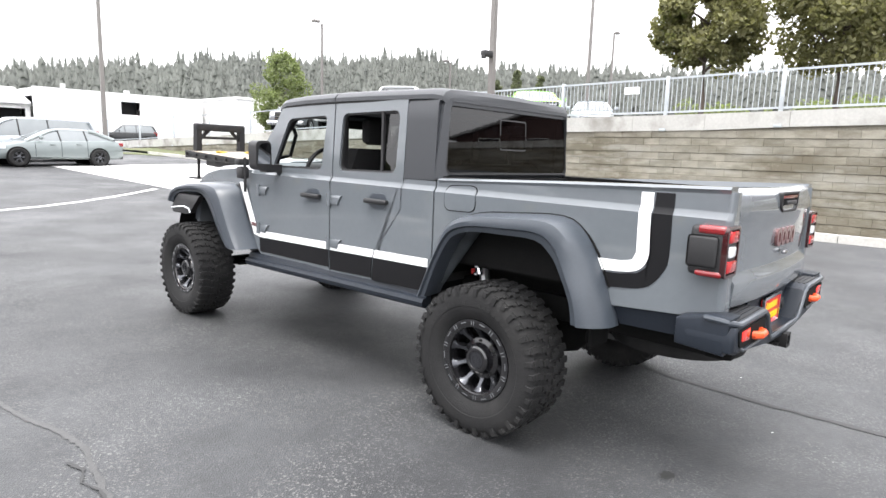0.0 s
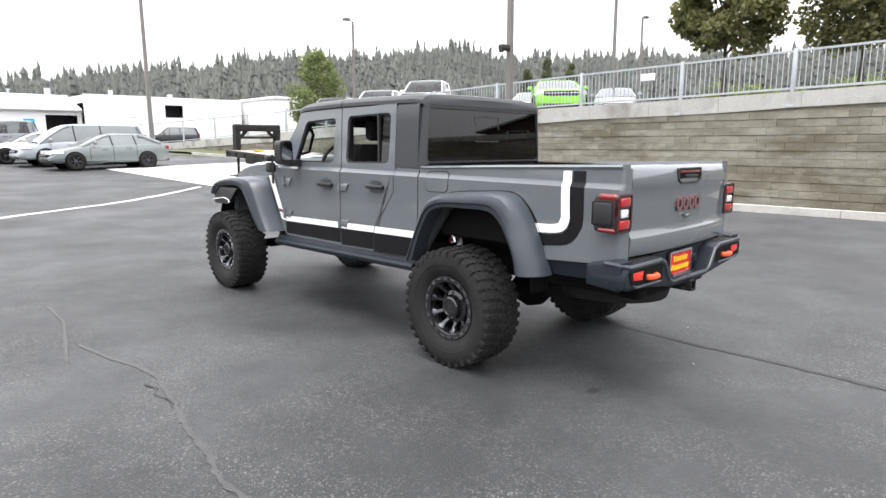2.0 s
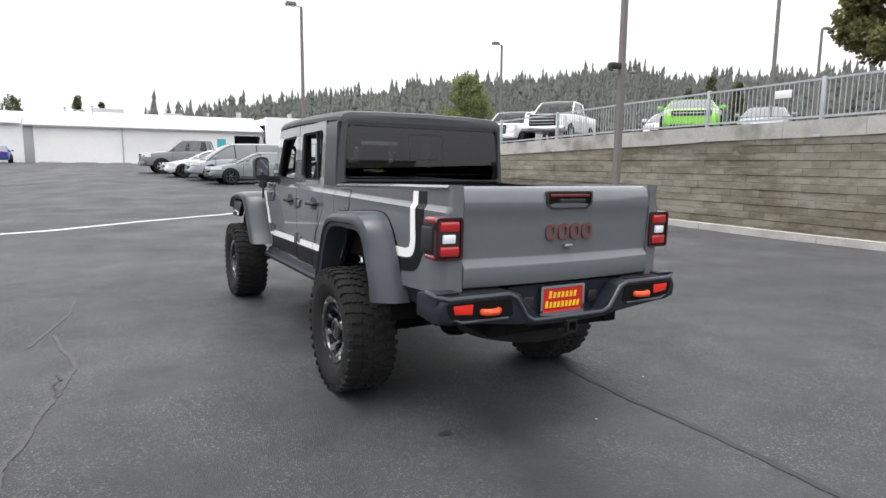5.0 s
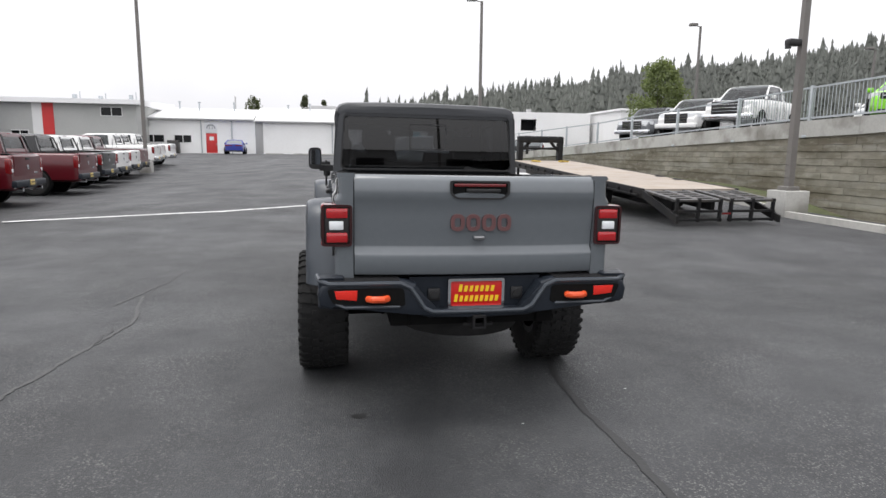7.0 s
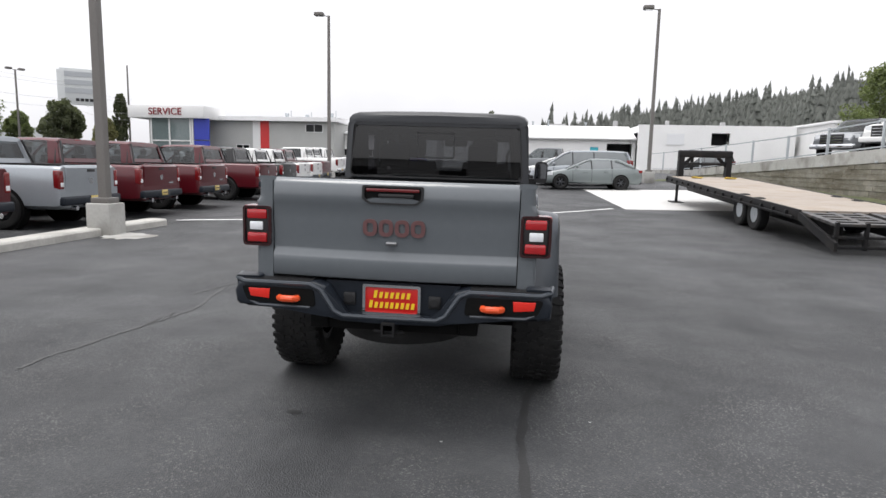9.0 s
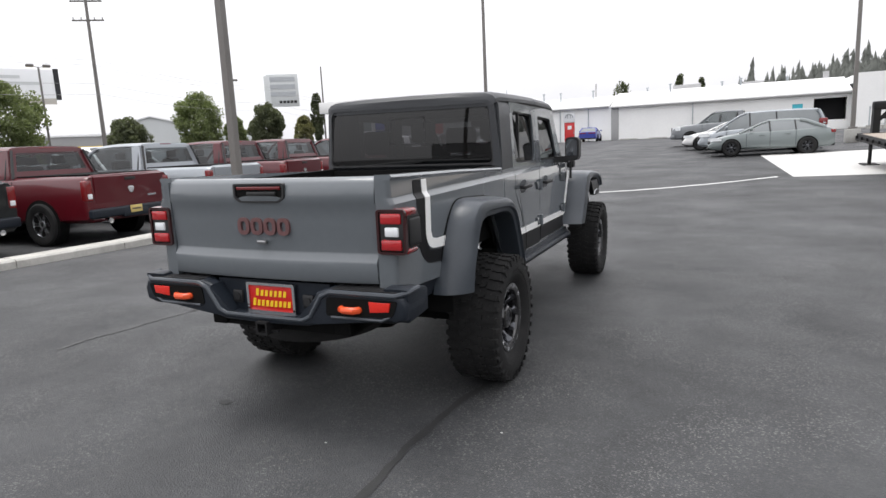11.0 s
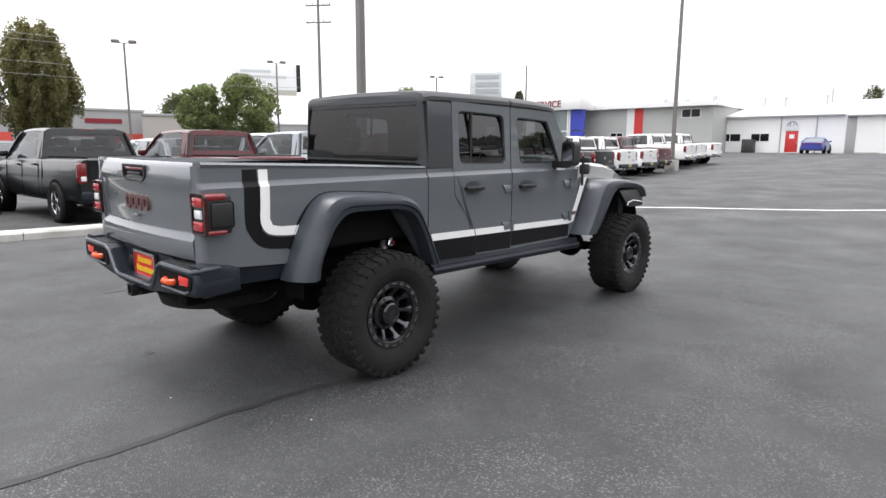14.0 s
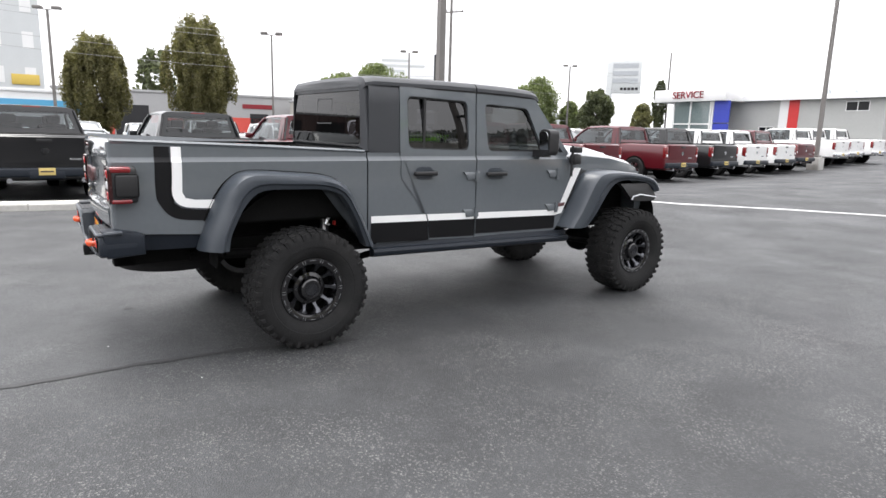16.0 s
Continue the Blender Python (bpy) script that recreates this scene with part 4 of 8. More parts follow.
def rim_meshes():
    out = {}
    bm = bmesh.new()
    lathe(bm, [(0.184, -0.115), (0.226, -0.118), (0.228, 0.118), (0.225, 0.128), (0.206, 0.130), (0.182, 0.120), (0.176, 0.104), (0.174, 0.06), (0.172, -0.10)], "x", 56, close=False)
    out["rim"] = mesh_of("rim", bm, M["gloss_black"])
    bm = bmesh.new()
    lathe(bm, [(0.04, -0.02), (0.185, -0.02), (0.185, -0.005), (0.04, -0.005)], "x", 40)
    out["brake_disc"] = mesh_of("brake_disc", bm, M["deep"])
    bm = bmesh.new()
    lathe(bm, [(0.118, 0.0), (0.118, 0.052), (0.112, 0.062), (0.088, 0.070), (0.080, 0.082), (0.074, 0.104), (0.064, 0.112), (0.050, 0.113), (0.046, 0.108), (0.004, 0.108)], "x", 40)
    out["hub"] = mesh_of("hub", bm, M["gloss_black"])
    bm = bmesh.new()
    lathe(bm, [(0.047, 0.1085), (0.047, 0.1125), (0.043, 0.1125), (0.043, 0.1085)], "x", 28)
    lathe(bm, [(0.028, 0.1075), (0.028, 0.1100), (0.025, 0.1100), (0.025, 0.1075)], "x", 24)
    out["cap_ring"] = mesh_of("cap_ring", bm, M["rim_grey"])
    # wide short spokes that leave wedge-shaped windows between them
    bm = bmesh.new()
    sec = ((0.108, 0.056, 0.0240), (0.122, 0.064, 0.0165), (0.148, 0.084, 0.0150), (0.166, 0.100, 0.0230), (0.182, 0.114, 0.0440))
    loft(bm, [[(x - 0.05, -w, r), (x - 0.012, -w, r), (x, -w * 0.62, r), (x, w * 0.62, r), (x - 0.012, w, r), (x - 0.05, w, r)] for r, x, w in sec])
    out["spoke"] = mesh_of("spoke", bm, M["rim_grey"])
    bm = bmesh.new()
    box(bm, 0.1285, 0.1312, -0.019, 0.019, 0.2075, 0.2125)
    out["milled_slot"] = mesh_of("milled_slot", bm, M["milled"])
    bm = bmesh.new()
    box(bm, 0.1285, 0.1312, -0.0022, 0.0022, 0.1945, 0.2185)
    out["milled_tick"] = mesh_of("milled_tick", bm, M["milled"])
    bm = bmesh.new()
    cyl(bm, (0.060, 0, 0.100), "x", 0.0065, 0.016, 6)
    out["lug_nut"] = mesh_of("lug_nut", bm, M["black"])
    return out


(TYRE, TREAD), RIM = tyre_mesh(), rim_meshes()


def truck_wheel(parent, side, x, y, turn):
    """Wheel > tyre, hub, spokes; side +1 faces right."""
    w = part("wheel", RIM["rim"], None, parent, "black multi-spoke alloy wheel")
    w.matrix_basis = Matrix.Translation((x, y, HUB_Z + 0.007 - 0.0095 * y)) @ (pose(0, 0, 0) if side > 0 else pose(0, 0, 0, 0, 0, 180)) @ pose(0, 0, 0, turn, 0, 0)
    part("tyre", TYRE, None, w, "chunky black off-road tyre")
    part("tread", TREAD, None, w, "chunky tread blocks")["kind"] = "stuff"
    part("brake_disc", RIM["brake_disc"], None, w)
    part("hub", RIM["hub"], None, w)
    part("cap_ring", RIM["cap_ring"], None, w)
    for i in range(10):
        part("spoke", RIM["spoke"], None, w).matrix_basis = pose(0, 0, 0, 36 * i, 0, 0)
        part("milled_slot", RIM["milled_slot"], None, w).matrix_basis = pose(0, 0, 0, 36 * i + 18, 0, 0)
        for d in (2.6, -2.0):
            part("milled_tick", RIM["milled_tick"], None, w).matrix_basis = pose(0, 0, 0, 36 * i + d, 0, 0)
    for i in range(5):
        part("lug_nut", RIM["lug_nut"], None, w).matrix_basis = pose(0, 0, 0, 72 * i, 0, 0)
    return w


def flare_loft(outer, inner, x_in, x_out, sign, slope):
    """A wheel-arch flare: outer and inner outlines of (y, z), from the body out to the rim, with a turned-down lip."""
    bm = bmesh.new()
    sec = []
    for (ya, za), (yb, zb) in zip(outer, inner):
        d = Vector((yb - ya, zb - za))
        p = lambda x, k: (sign * x, ya + d.x * k, za + d.y * k)
        # a ledge over the wheel, sloping back to the body on the upright legs
        w = max(0.0, min(1.0, (abs(d.x) / (abs(d.x) + abs(d.y)) - 0.40) / 0.20)) if slope else 0.0
        ledge = ((x_in - 0.02, -0.10), (x_in + 0.03, -0.10), (x_out - 0.05, -0.02), (x_out - 0.012, 0.10), (x_out, 0.34), (x_out - 0.002, 0.62), (x_out - 0.02, 0.72))
        leg = ((x_in - 0.02, 0.0), (x_in + 0.055, 0.01), (x_out - 0.085, 0.13), (x_out - 0.040, 0.34), (x_out - 0.008, 0.60), (x_out - 0.002, 0.74), (x_out - 0.02, 0.80))
        sec.append([p(a[0] + (b[0] - a[0]) * w, a[1] + (b[1] - a[1]) * w) for a, b in zip(ledge, leg)] + [p(x_out - 0.03, 1.0), p(x_out - 0.09, 1.0), p(x_in - 0.02, 0.75)])
    loft(bm, sec)
    return bm


def smooth_line(pts, k=4):
    """More points along a bent outline, with rounded bends."""
    out = []
    n = len(pts)
    for i in range(n - 1):
        p0, p1, p2, p3 = (Vector(pts[max(0, min(n - 1, j))]).to_2d() for j in (i - 1, i, i + 1, i + 2))
        for s in range(k):
            t = s / k
            out.append(tuple(0.5 * ((2 * p1) + (p2 - p0) * t + (2 * p0 - 5 * p1 + 4 * p2 - p3) * t * t + (3 * p1 - p0 - 3 * p2 + p3) * t ** 3)))
    out.append(tuple(pts[-1]))
    return out


LEV = (0.70, 0.80, 0.92, 1.05, 1.18, 1.278, 1.285, 1.310, 1.318)
BACK_Y = 0.485


def build_truck():
    T = thing("pickup_truck", "lifted grey crew-cab pickup with black off-road wheels and white side stripes", "pickup truck", at=(0, 0, 0))
    T.matrix_basis = pose(-0.013, 0.005, -0.003, 0.38, 0.51, 0.45)
    for s, side in ((-1, "l"), (1, "r")):
        # bed side with its wheel arch
        bm = bmesh.new()
        arch = [(-0.60, 0.90), (-0.50, 1.06), (-0.36, 1.145), (0.14, 1.12), (0.30, 1.05), (0.44, 0.84), (0.46, 0.70)]
        side_panel(bm, [(-1.145, 0.855), (-1.0, 0.85), (-0.64, 0.825)] + arch + [(0.512, 0.70), (0.512, 1.352), (-0.3, 1.385), (-1.12, 1.411), (-1.145, 1.395)], s, body_x, 0.03, LEV)
        part("bed_side", bm, M["paint_grey"], T)
        bm = bmesh.new()
        loft(bm, [[(s * (x + (body_x(-1.1, z) - 0.757 if x > 0.70 else 0)), y, z) for x, y in ((0.720, -1.08), (0.740, -1.140), (0.7566, -1.1444), (0.7545, -1.153), (0.748, -1.161), (0.735, -1.1665), (0.712, -1.1685), (0.661, -1.170), (0.661, -1.08))] for z in (0.855, 0.92, 1.05, 1.18, 1.278, 1.285, 1.310, 1.318, 1.402)])
        part("corner_post", bm, M["paint_grey"], T)
        bm = bmesh.new()
        sec = []
        for y, z in ((-1.15, 1.412), (-0.3, 1.385), (0.50, 1.353)):
            sec.append([(s * 0.748, y, z), (s * 0.735, y, z + 0.012), (s * 0.655, y, z + 0.012), (s * 0.645, y, z - 0.02), (s * 0.735, y, z - 0.02), (s * 0.742, y, z - 0.004)])
        loft(bm, sec)
        part("bed_rail", bm, M["paint_grey"], T)
        bm = bmesh.new()
        box(bm, min(s * 0.64, s * 0.70), max(s * 0.64, s * 0.70), -1.12, 0.50, 0.88, 1.375)
        part("bed_liner", bm, M["deep"], T)
        # lower black valance between flare and bumper
        bm = bmesh.new()
        side_panel(bm, [(-1.12, 0.855), (-0.66, 0.822), (-0.70, 0.735), (-1.10, 0.745)], s, lambda y, z: 0.744 - 0.25 * (0.85 - z), 0.03)
        part("valance", bm, M["satin_dark"], T)
        # cab side behind the rear door
        bm = bmesh.new()
        side_panel(bm, [(0.524, 1.345), (0.524, 0.70), (0.60, 0.655), (1.065, 0.65), (1.065, 0.76), (1.033, 0.852), (0.796, 1.147), (0.796, 1.345)], s, body_x, 0.03, LEV)
        part("cab_corner", bm, M["paint_grey"], T)
        # dark hardtop quarter
        bm = bmesh.new()
        side_panel(bm, [(0.535, 1.349), (0.798, 1.347), (0.798, 1.845), (0.545, 1.845)], s, lambda y, z: body_x(y, z) + 0.004 - (0.02 if z > 1.82 else 0), 0.04, (1.4, 1.5, 1.6, 1.7, 1.8))
        part("hardtop_quarter", bm, M["hardtop"], T, "dark hardtop side panel")
        # doors
        for nm, low, outer, inner, rad in (
            ("rear_door", [(0.806, 1.345), (0.806, 1.150), (1.045, 0.855), (1.077, 0.76), (1.077, 0.650), (1.528, 0.635), (1.528, 1.345)],
             [(0.806, 1.345), (1.528, 1.345), (1.528, 1.838), (0.806, 1.842)], [(0.882, 1.374), (1.468, 1.362), (1.444, 1.752), (0.870, 1.768)], 0.055),
            ("front_door", [(1.540, 1.345), (1.540, 0.634), (2.46, 0.612), (2.545, 0.70), (2.60, 1.18), (2.60, 1.30), (2.545, 1.345)],
             [(1.540, 1.345), (2.50, 1.345), (2.20, 1.800), (1.540, 1.838)], [(1.668, 1.356), (2.30, 1.352), (2.098, 1.722), (1.622, 1.742)], 0.05),
        ):
            bm = bmesh.new()
            side_panel(bm, low, s, lambda y, z: body_x(y, z) + 0.002, 0.035, LEV)
            bridge_panel(bm, rounded(outer, 0.004, 5), rounded(inner, rad, 5), s, lambda y, z: body_x(y, z) + 0.002, 0.035)
            d = part(nm, bm, M["paint_grey"], T)
            # window seal
            bm = bmesh.new()
            big = rounded(inner, rad, 5)
            cy, cz = sum(p[0] for p in inner) / 4, sum(p[1] for p in inner) / 4
            small = [(cy + (y - cy) * 0.955, cz + (z - cz) * 0.94) for y, z in big]
            bridge_panel(bm, big, small, s, lambda y, z: body_x(y, z) - 0.014, 0.018)
            part("window_seal", bm, M["black"], d)
            yy = sorted(p[0] for p in small)
            if s > 0:
                bm = bmesh.new()
                zl, zh = min(p[1] for p in small), max(p[1] for p in small)
                curve = lambda y, z: body_x(y, z) - 0.013 - 0.020 * ((z - zl) / (zh - zl)) ** 2
                side_panel(bm, small, s, curve, 0, [zl + (zh - zl) * k / 9 for k in range(1, 9)])
                part("window_pane", bm, M["glass_side"] if nm == "rear_door" else M["glass_mid"], d, "dark tinted window glass")
            elif nm == "rear_door":
                bm = bmesh.new()
                q = [(0.895, 1.385), (1.03, 1.38), (1.03, 1.745), (0.885, 1.75)]
                bm.faces.new([bm.verts.new((s * (body_x(y, z) - 0.022), y, z)) for y, z in q])
                part("quarter_pane", bm, M["glass_mid"], d, "dark fixed quarter glass")
            if nm == "rear_door":
                bm = bmesh.new()
                box(bm, min(s * 0.695, s * 0.717), max(s * 0.695, s * 0.717), 1.022, 1.042, 1.375, 1.755)
                part("window_divider", bm, M["black"], d)
            # handle and hinges
            hy, hz = (0.905, 1.185) if nm == "rear_door" else (1.625, 1.168)
            bm = bmesh.new()
            xo = body_x(hy, hz)
            lo, hi = sorted((s * (xo + 0.018), s * (xo + 0.048)))
            box(bm, lo, hi, hy, hy + 0.215, hz - 0.018, hz + 0.016, 0.012, 3)
            for yy2 in (hy + 0.012, hy + 0.178):
                lo, hi = sorted((s * (xo - 0.004), s * (xo + 0.03)))
                box(bm, lo, hi, yy2, yy2 + 0.03, hz - 0.014, hz + 0.012, 0.004)
            part("handle", bm, M["black"], d, "black door handle")
            bm = bmesh.new()
            lo, hi = sorted((s * (xo + 0.001), s * (xo + 0.004)))
            prism(bm, rounded([(hy + 0.03, hz - 0.05), (hy + 0.19, hz - 0.05), (hy + 0.19, hz + 0.05), (hy + 0.03, hz + 0.05)], 0.045, 5), "x", lo, hi)
            part("handle_cup", bm, M["satin"], d)
            for hz2 in (1.155, 0.845):
                y1 = 1.534 if nm == "rear_door" else 2.475
                xo = body_x(y1, hz2)
                bm = bmesh.new()
                lo, hi = sorted((s * (xo + 0.0025), s * (xo + 0.016)))
                prism(bm, [(y1 - 0.145, hz2 + 0.034), (y1 - 0.02, hz2 + 0.03), (y1 - 0.02, hz2 - 0.03), (y1 - 0.10, hz2 - 0.034), (y1 - 0.11, hz2 + 0.004)], "x", lo, hi, 0.004)
                cyl(bm, (s * (xo + 0.016), y1 - 0.004, hz2 - 0.045), "z", 0.015, 0.09, 10)
                lo, hi = sorted((s * (xo + 0.0025), s * (xo + 0.012)))
                box(bm, lo, hi, y1 + 0.004, y1 + 0.03, hz2 - 0.035, hz2 + 0.035, 0.004)
                part("hinge", bm, M["paint_grey"], d, "grey exposed door hinge")
        # cowl side and fender side ahead of the door
        bm = bmesh.new()
        side_panel(bm, [(2.612, 1.30), (2.612, 1.17), (2.555, 0.69), (2.66, 0.70), (2.90, 0.96), (3.20, 1.09), (3.80, 1.07), (3.84, 1.14), (3.0, 1.235)], s, lambda y, z: 0.727 - 0.13 * max(0, y - 2.62), 0.03)
        part("front_fender", bm, M["paint_grey"], T)
        # stripes, white over black
        lift = lambda k: (lambda y, z: body_x(y, z) + k)
        bm = bmesh.new()
        side_panel(bm, smooth_line([(-0.822, 1.378), (-0.826, 1.20), (-0.832, 1.10), (-0.815, 1.045), (-0.775, 1.012), (-0.70, 0.998), (-0.55, 0.990)], 3) + [(-0.54, 1.045), (-0.70, 1.050), (-0.755, 1.062), (-0.772, 1.10), (-0.768, 1.20), (-0.764, 1.377)], s, lift(0.0060), 0.003, LEV)
        part("side_stripe", bm, M["white_vinyl"], T, "white vinyl stripe")
        bm = bmesh.new()
        side_panel(bm, smooth_line([(-0.918, 1.380), (-0.924, 1.10), (-0.905, 1.03), (-0.86, 0.965), (-0.79, 0.930), (-0.64, 0.915)], 3) + [(-0.56, 0.980), (-0.70, 0.988), (-0.782, 1.002), (-0.824, 1.036), (-0.842, 1.10), (-0.836, 1.20), (-0.832, 1.379)], s, lift(0.0030), 0.002, LEV)
        part("side_stripe", bm, M["stripe_black"], T, "black vinyl stripe")
        for y0, y1, k0, k1 in ((0.545, 1.033, 0.0, 0.016), (1.045, 1.524, 0.016, 0.0), (1.544, 2.47, 0.0, 0.0)):
            zt = lambda y: 0.872 - 0.026 * (y - 0.55)
            bm = bmesh.new()
            side_panel(bm, [(y0, zt(y0)), (y0 + k0, zt(y0) - 0.052), (y1 + k1, zt(y1) - 0.052), (y1, zt(y1))], s, lift(0.0075), 0.002, LEV)
            part("side_stripe", bm, M["white_vinyl"], T, "white vinyl stripe")
            bm = bmesh.new()
            side_panel(bm, [(y0 + k0, zt(y0) - 0.056), (y0 + 2 * k0, 0.665), (y1 + 2 * k1, 0.65), (y1 + k1, zt(y1) - 0.056)], s, lift(0.0075), 0.002, LEV)
            part("side_stripe", bm, M["stripe_black"], T, "black vinyl stripe")
        bm = bmesh.new()
        side_panel(bm, [(2.47, 0.822), (2.47, 0.77), (2.555, 0.785), (2.645, 0.95), (2.78, 1.20), (2.695, 1.205), (2.58, 0.97), (2.515, 0.84)], s, lambda y, z: max(body_x(y, z), 0.727) + 0.006, 0.004)
        part("side_stripe", bm, M["white_vinyl"], T, "white vinyl stripe")
        bm = bmesh.new()
        side_panel(bm, [(2.585, 0.82), (2.80, 0.82), (2.95, 1.16), (2.795, 1.19)], s, lambda y, z: 0.733 - 0.10 * max(0, y - 2.62), 0.004)
        part("fender_vent", bm, M["black"], T, "black fender vent panel")
        for k in range(3):
            bm = bmesh.new()
            side_panel(bm, [(2.70 + k * 0.045, 0.96), (2.73 + k * 0.045, 0.96), (2.80 + k * 0.045, 1.13), (2.77 + k * 0.045, 1.13)], s, lambda y, z: 0.738 - 0.10 * max(0, y - 2.62), 0.004)
            part("vent_slat", bm, M["satin"], T)
        bm = bmesh.new()
        side_panel(bm, [(2.47, 0.845), (2.58, 0.855), (2.585, 0.885), (2.475, 0.875)], s, lambda y, z: max(body_x(y, z), 0.727) + 0.012, 0.004)
        part("badge", bm, M["emblem"], T, "small dark red badge shape")
        # rocker rail and running step
        bm = bmesh.new()
        sec = [[(s * a, y, z + b) for a, b in ((0.70, 0.055), (0.735, 0.050), (0.748, 0.012), (0.772, 0.004), (0.784, -0.018), (0.778, -0.044), (0.755, -0.058), (0.70, -0.060))] for y, z in ((0.56, 0.615), (2.62, 0.575))]
        loft(bm, sec)
        part("rock_rail", bm, M["satin_dark"], T, "dark steel rocker guard rail")
        # flares
        ro = smooth_line([(-0.700, 0.728), (-0.646, 0.90), (-0.575, 1.055), (-0.487, 1.162), (-0.37, 1.216), (-0.10, 1.205), (0.16, 1.180), (0.305, 1.115), (0.40, 0.965), (0.475, 0.80), (0.535, 0.680)], 3)
        ri = smooth_line([(-0.535, 0.725), (-0.515, 0.83), (-0.450, 0.965), (-0.395, 1.045), (-0.30, 1.105), (-0.10, 1.108), (0.11, 1.100), (0.245, 1.055), (0.335, 0.925), (0.400, 0.78), (0.440, 0.675)], 3)
        part("fender_flare", flare_loft(ro, ri, 0.745, 0.925, s, True), M["satin"], T, "dark grey satin fender flare")
        bm = bmesh.new()
        tube(bm, [(s * (body_x(y, z) + 0.001), y - 0.006, z + 0.010) for y, z in ro if z > 0.87 and y < 0.40], 0.006, 6)
        part("flare_seal", bm, M["deep"], T, "black rubber seal along the flare")
        fo = smooth_line([(2.525, 0.665), (2.625, 0.80), (2.715, 0.955), (2.795, 1.085), (2.885, 1.155), (3.10, 1.170), (3.36, 1.155), (3.58, 1.118), (3.70, 1.065), (3.755, 0.985)], 3)
        fi = smooth_line([(2.740, 0.660), (2.845, 0.765), (2.925, 0.87), (2.995, 0.965), (3.085, 1.050), (3.20, 1.085), (3.38, 1.080), (3.56, 1.058), (3.655, 1.015), (3.705, 0.955)], 3)
        part("fender_flare", flare_loft(fo, fi, 0.66, 0.925, s, False), M["satin"], T, "dark grey satin fender flare")
        bm = bmesh.new()
        prism(bm, [(3.16, 1.055), (3.58, 1.050), (3.70, 0.955), (3.735, 0.90), (3.70, 0.868), (3.44, 0.872), (3.36, 0.885), (3.29, 0.965)], "x", min(s * 0.845, s * 0.895), max(s * 0.845, s * 0.895), 0.008)
        part("flare_liner", bm, M["black"], T, "black plastic liner panel under the flare")
        bm = bmesh.new()
        tube(bm, [(s * 0.899, 3.352, 0.892), (s * 0.901, 3.370, 0.925), (s * 0.901, 3.47, 0.940), (s * 0.893, 3.725, 0.908)], 0.007)
        part("running_lamp", bm, M["white_lens"], T, "slim pale running lamp under the flare")
        # inner wheel wells
        for yc, w in ((0, 0.56), (3.36, 0.62)):
            bm = bmesh.new()
            loft(bm, [[(s * x, yc + w * math.cos(a) * 0.98, 0.62 + 0.50 * math.sin(a)) for a in np.linspace(0.0, math.pi, 13)] + [(s * x, yc - w * 0.9, 0.70), (s * x, yc - w * 0.9 + 0.02, 0.72)] for x in (0.40, 0.41)])
            part("wheel_well", bm, M["deep"], T)
            bm = bmesh.new()
            ring = []
            for x in (0.40, 0.735):
                ring.append([bm.verts.new((s * x, yc + w * math.cos(a) * 0.93, 0.64 + 0.475 * math.sin(a))) for a in np.linspace(0.05, math.pi - 0.05, 15)])
            for i in range(14):
                bm.faces.new((ring[0][i], ring[0][i + 1], ring[1][i + 1], ring[1][i]))
            part("wheel_liner", bm, M["deep"], T)
        # mud flap strut behind the rear wheel
        bm = bmesh.new()
        box(bm, min(s * 0.62, s * 0.80), max(s * 0.62, s * 0.80), -0.60, -0.585, 0.60, 0.80, 0.005)
        part("splash_guard", bm, M["deep"], T)
        # shock absorber
        bm = bmesh.new()
        tube(bm, [(s * 0.60, 0.20, 0.45), (s * 0.55, 0.28, 1.0)], 0.032, 10)
        sh = part("shock_absorber", bm, M["steel"], T)
        bm = bmesh.new()
        tube(bm, [(s * 0.640, 0.235, 0.815), (s * 0.636, 0.262, 0.90)], 0.020, 12)
        for q in (0.81, 0.855, 0.90):
            cyl(bm, (s * 0.638, 0.25, q), "z", 0.030, 0.012, 12)
        part("reservoir", bm, M["milled"], sh, "silver shock reservoir")
        bm = bmesh.new()
        tube(bm, [(s * 0.600, 0.315, 0.80), (s * 0.598, 0.318, 0.83)], 0.012, 12)
        part("reservoir", bm, M["red_paint"], sh, "red shock reservoir")
        # door mirror
        bm = bmesh.new()
        loft(bm, [[(s * x, y, z) for x, z in rounded([(0.835, 1.325), (0.965, 1.33), (0.97, 1.545), (0.84, 1.55)], 0.045, 4)] for y in (2.135, 2.15, 2.24)] + [[(s * x, 2.275, z) for x, z in rounded([(0.86, 1.365), (0.94, 1.37), (0.94, 1.51), (0.86, 1.51)], 0.035, 4)]])
        mr = part("mirror", bm, M["black"], T, "black door mirror")
        bm = bmesh.new()
        prism(bm, rounded([(0.848, 1.342), (0.952, 1.347), (0.956, 1.530), (0.852, 1.534)] if s > 0 else [(-0.848, 1.342), (-0.952, 1.347), (-0.956, 1.530), (-0.852, 1.534)], 0.04, 4), "y", 2.128, 2.134)
        part("mirror_glass", bm, M["mirror"], mr).matrix_basis = pose(0, 2.131, 1.42) @ pose(0, 0, 0, 9, 0, 0) @ pose(0, -2.131, -1.42)
        bm = bmesh.new()
        loft(bm, [[(s * x, y, z) for y, z in ((2.17, 1.31), (2.26, 1.31), (2.26, 1.37), (2.17, 1.37))] for x in (0.72, 0.86)])
        part("mirror_arm", bm, M["black"], mr)
        # lamp pods by the windscreen pillar
        bm = bmesh.new()
        box(bm, min(s * 0.745, s * 0.84), max(s * 0.745, s * 0.84), 2.60, 2.68, 1.345, 1.40, 0.012)
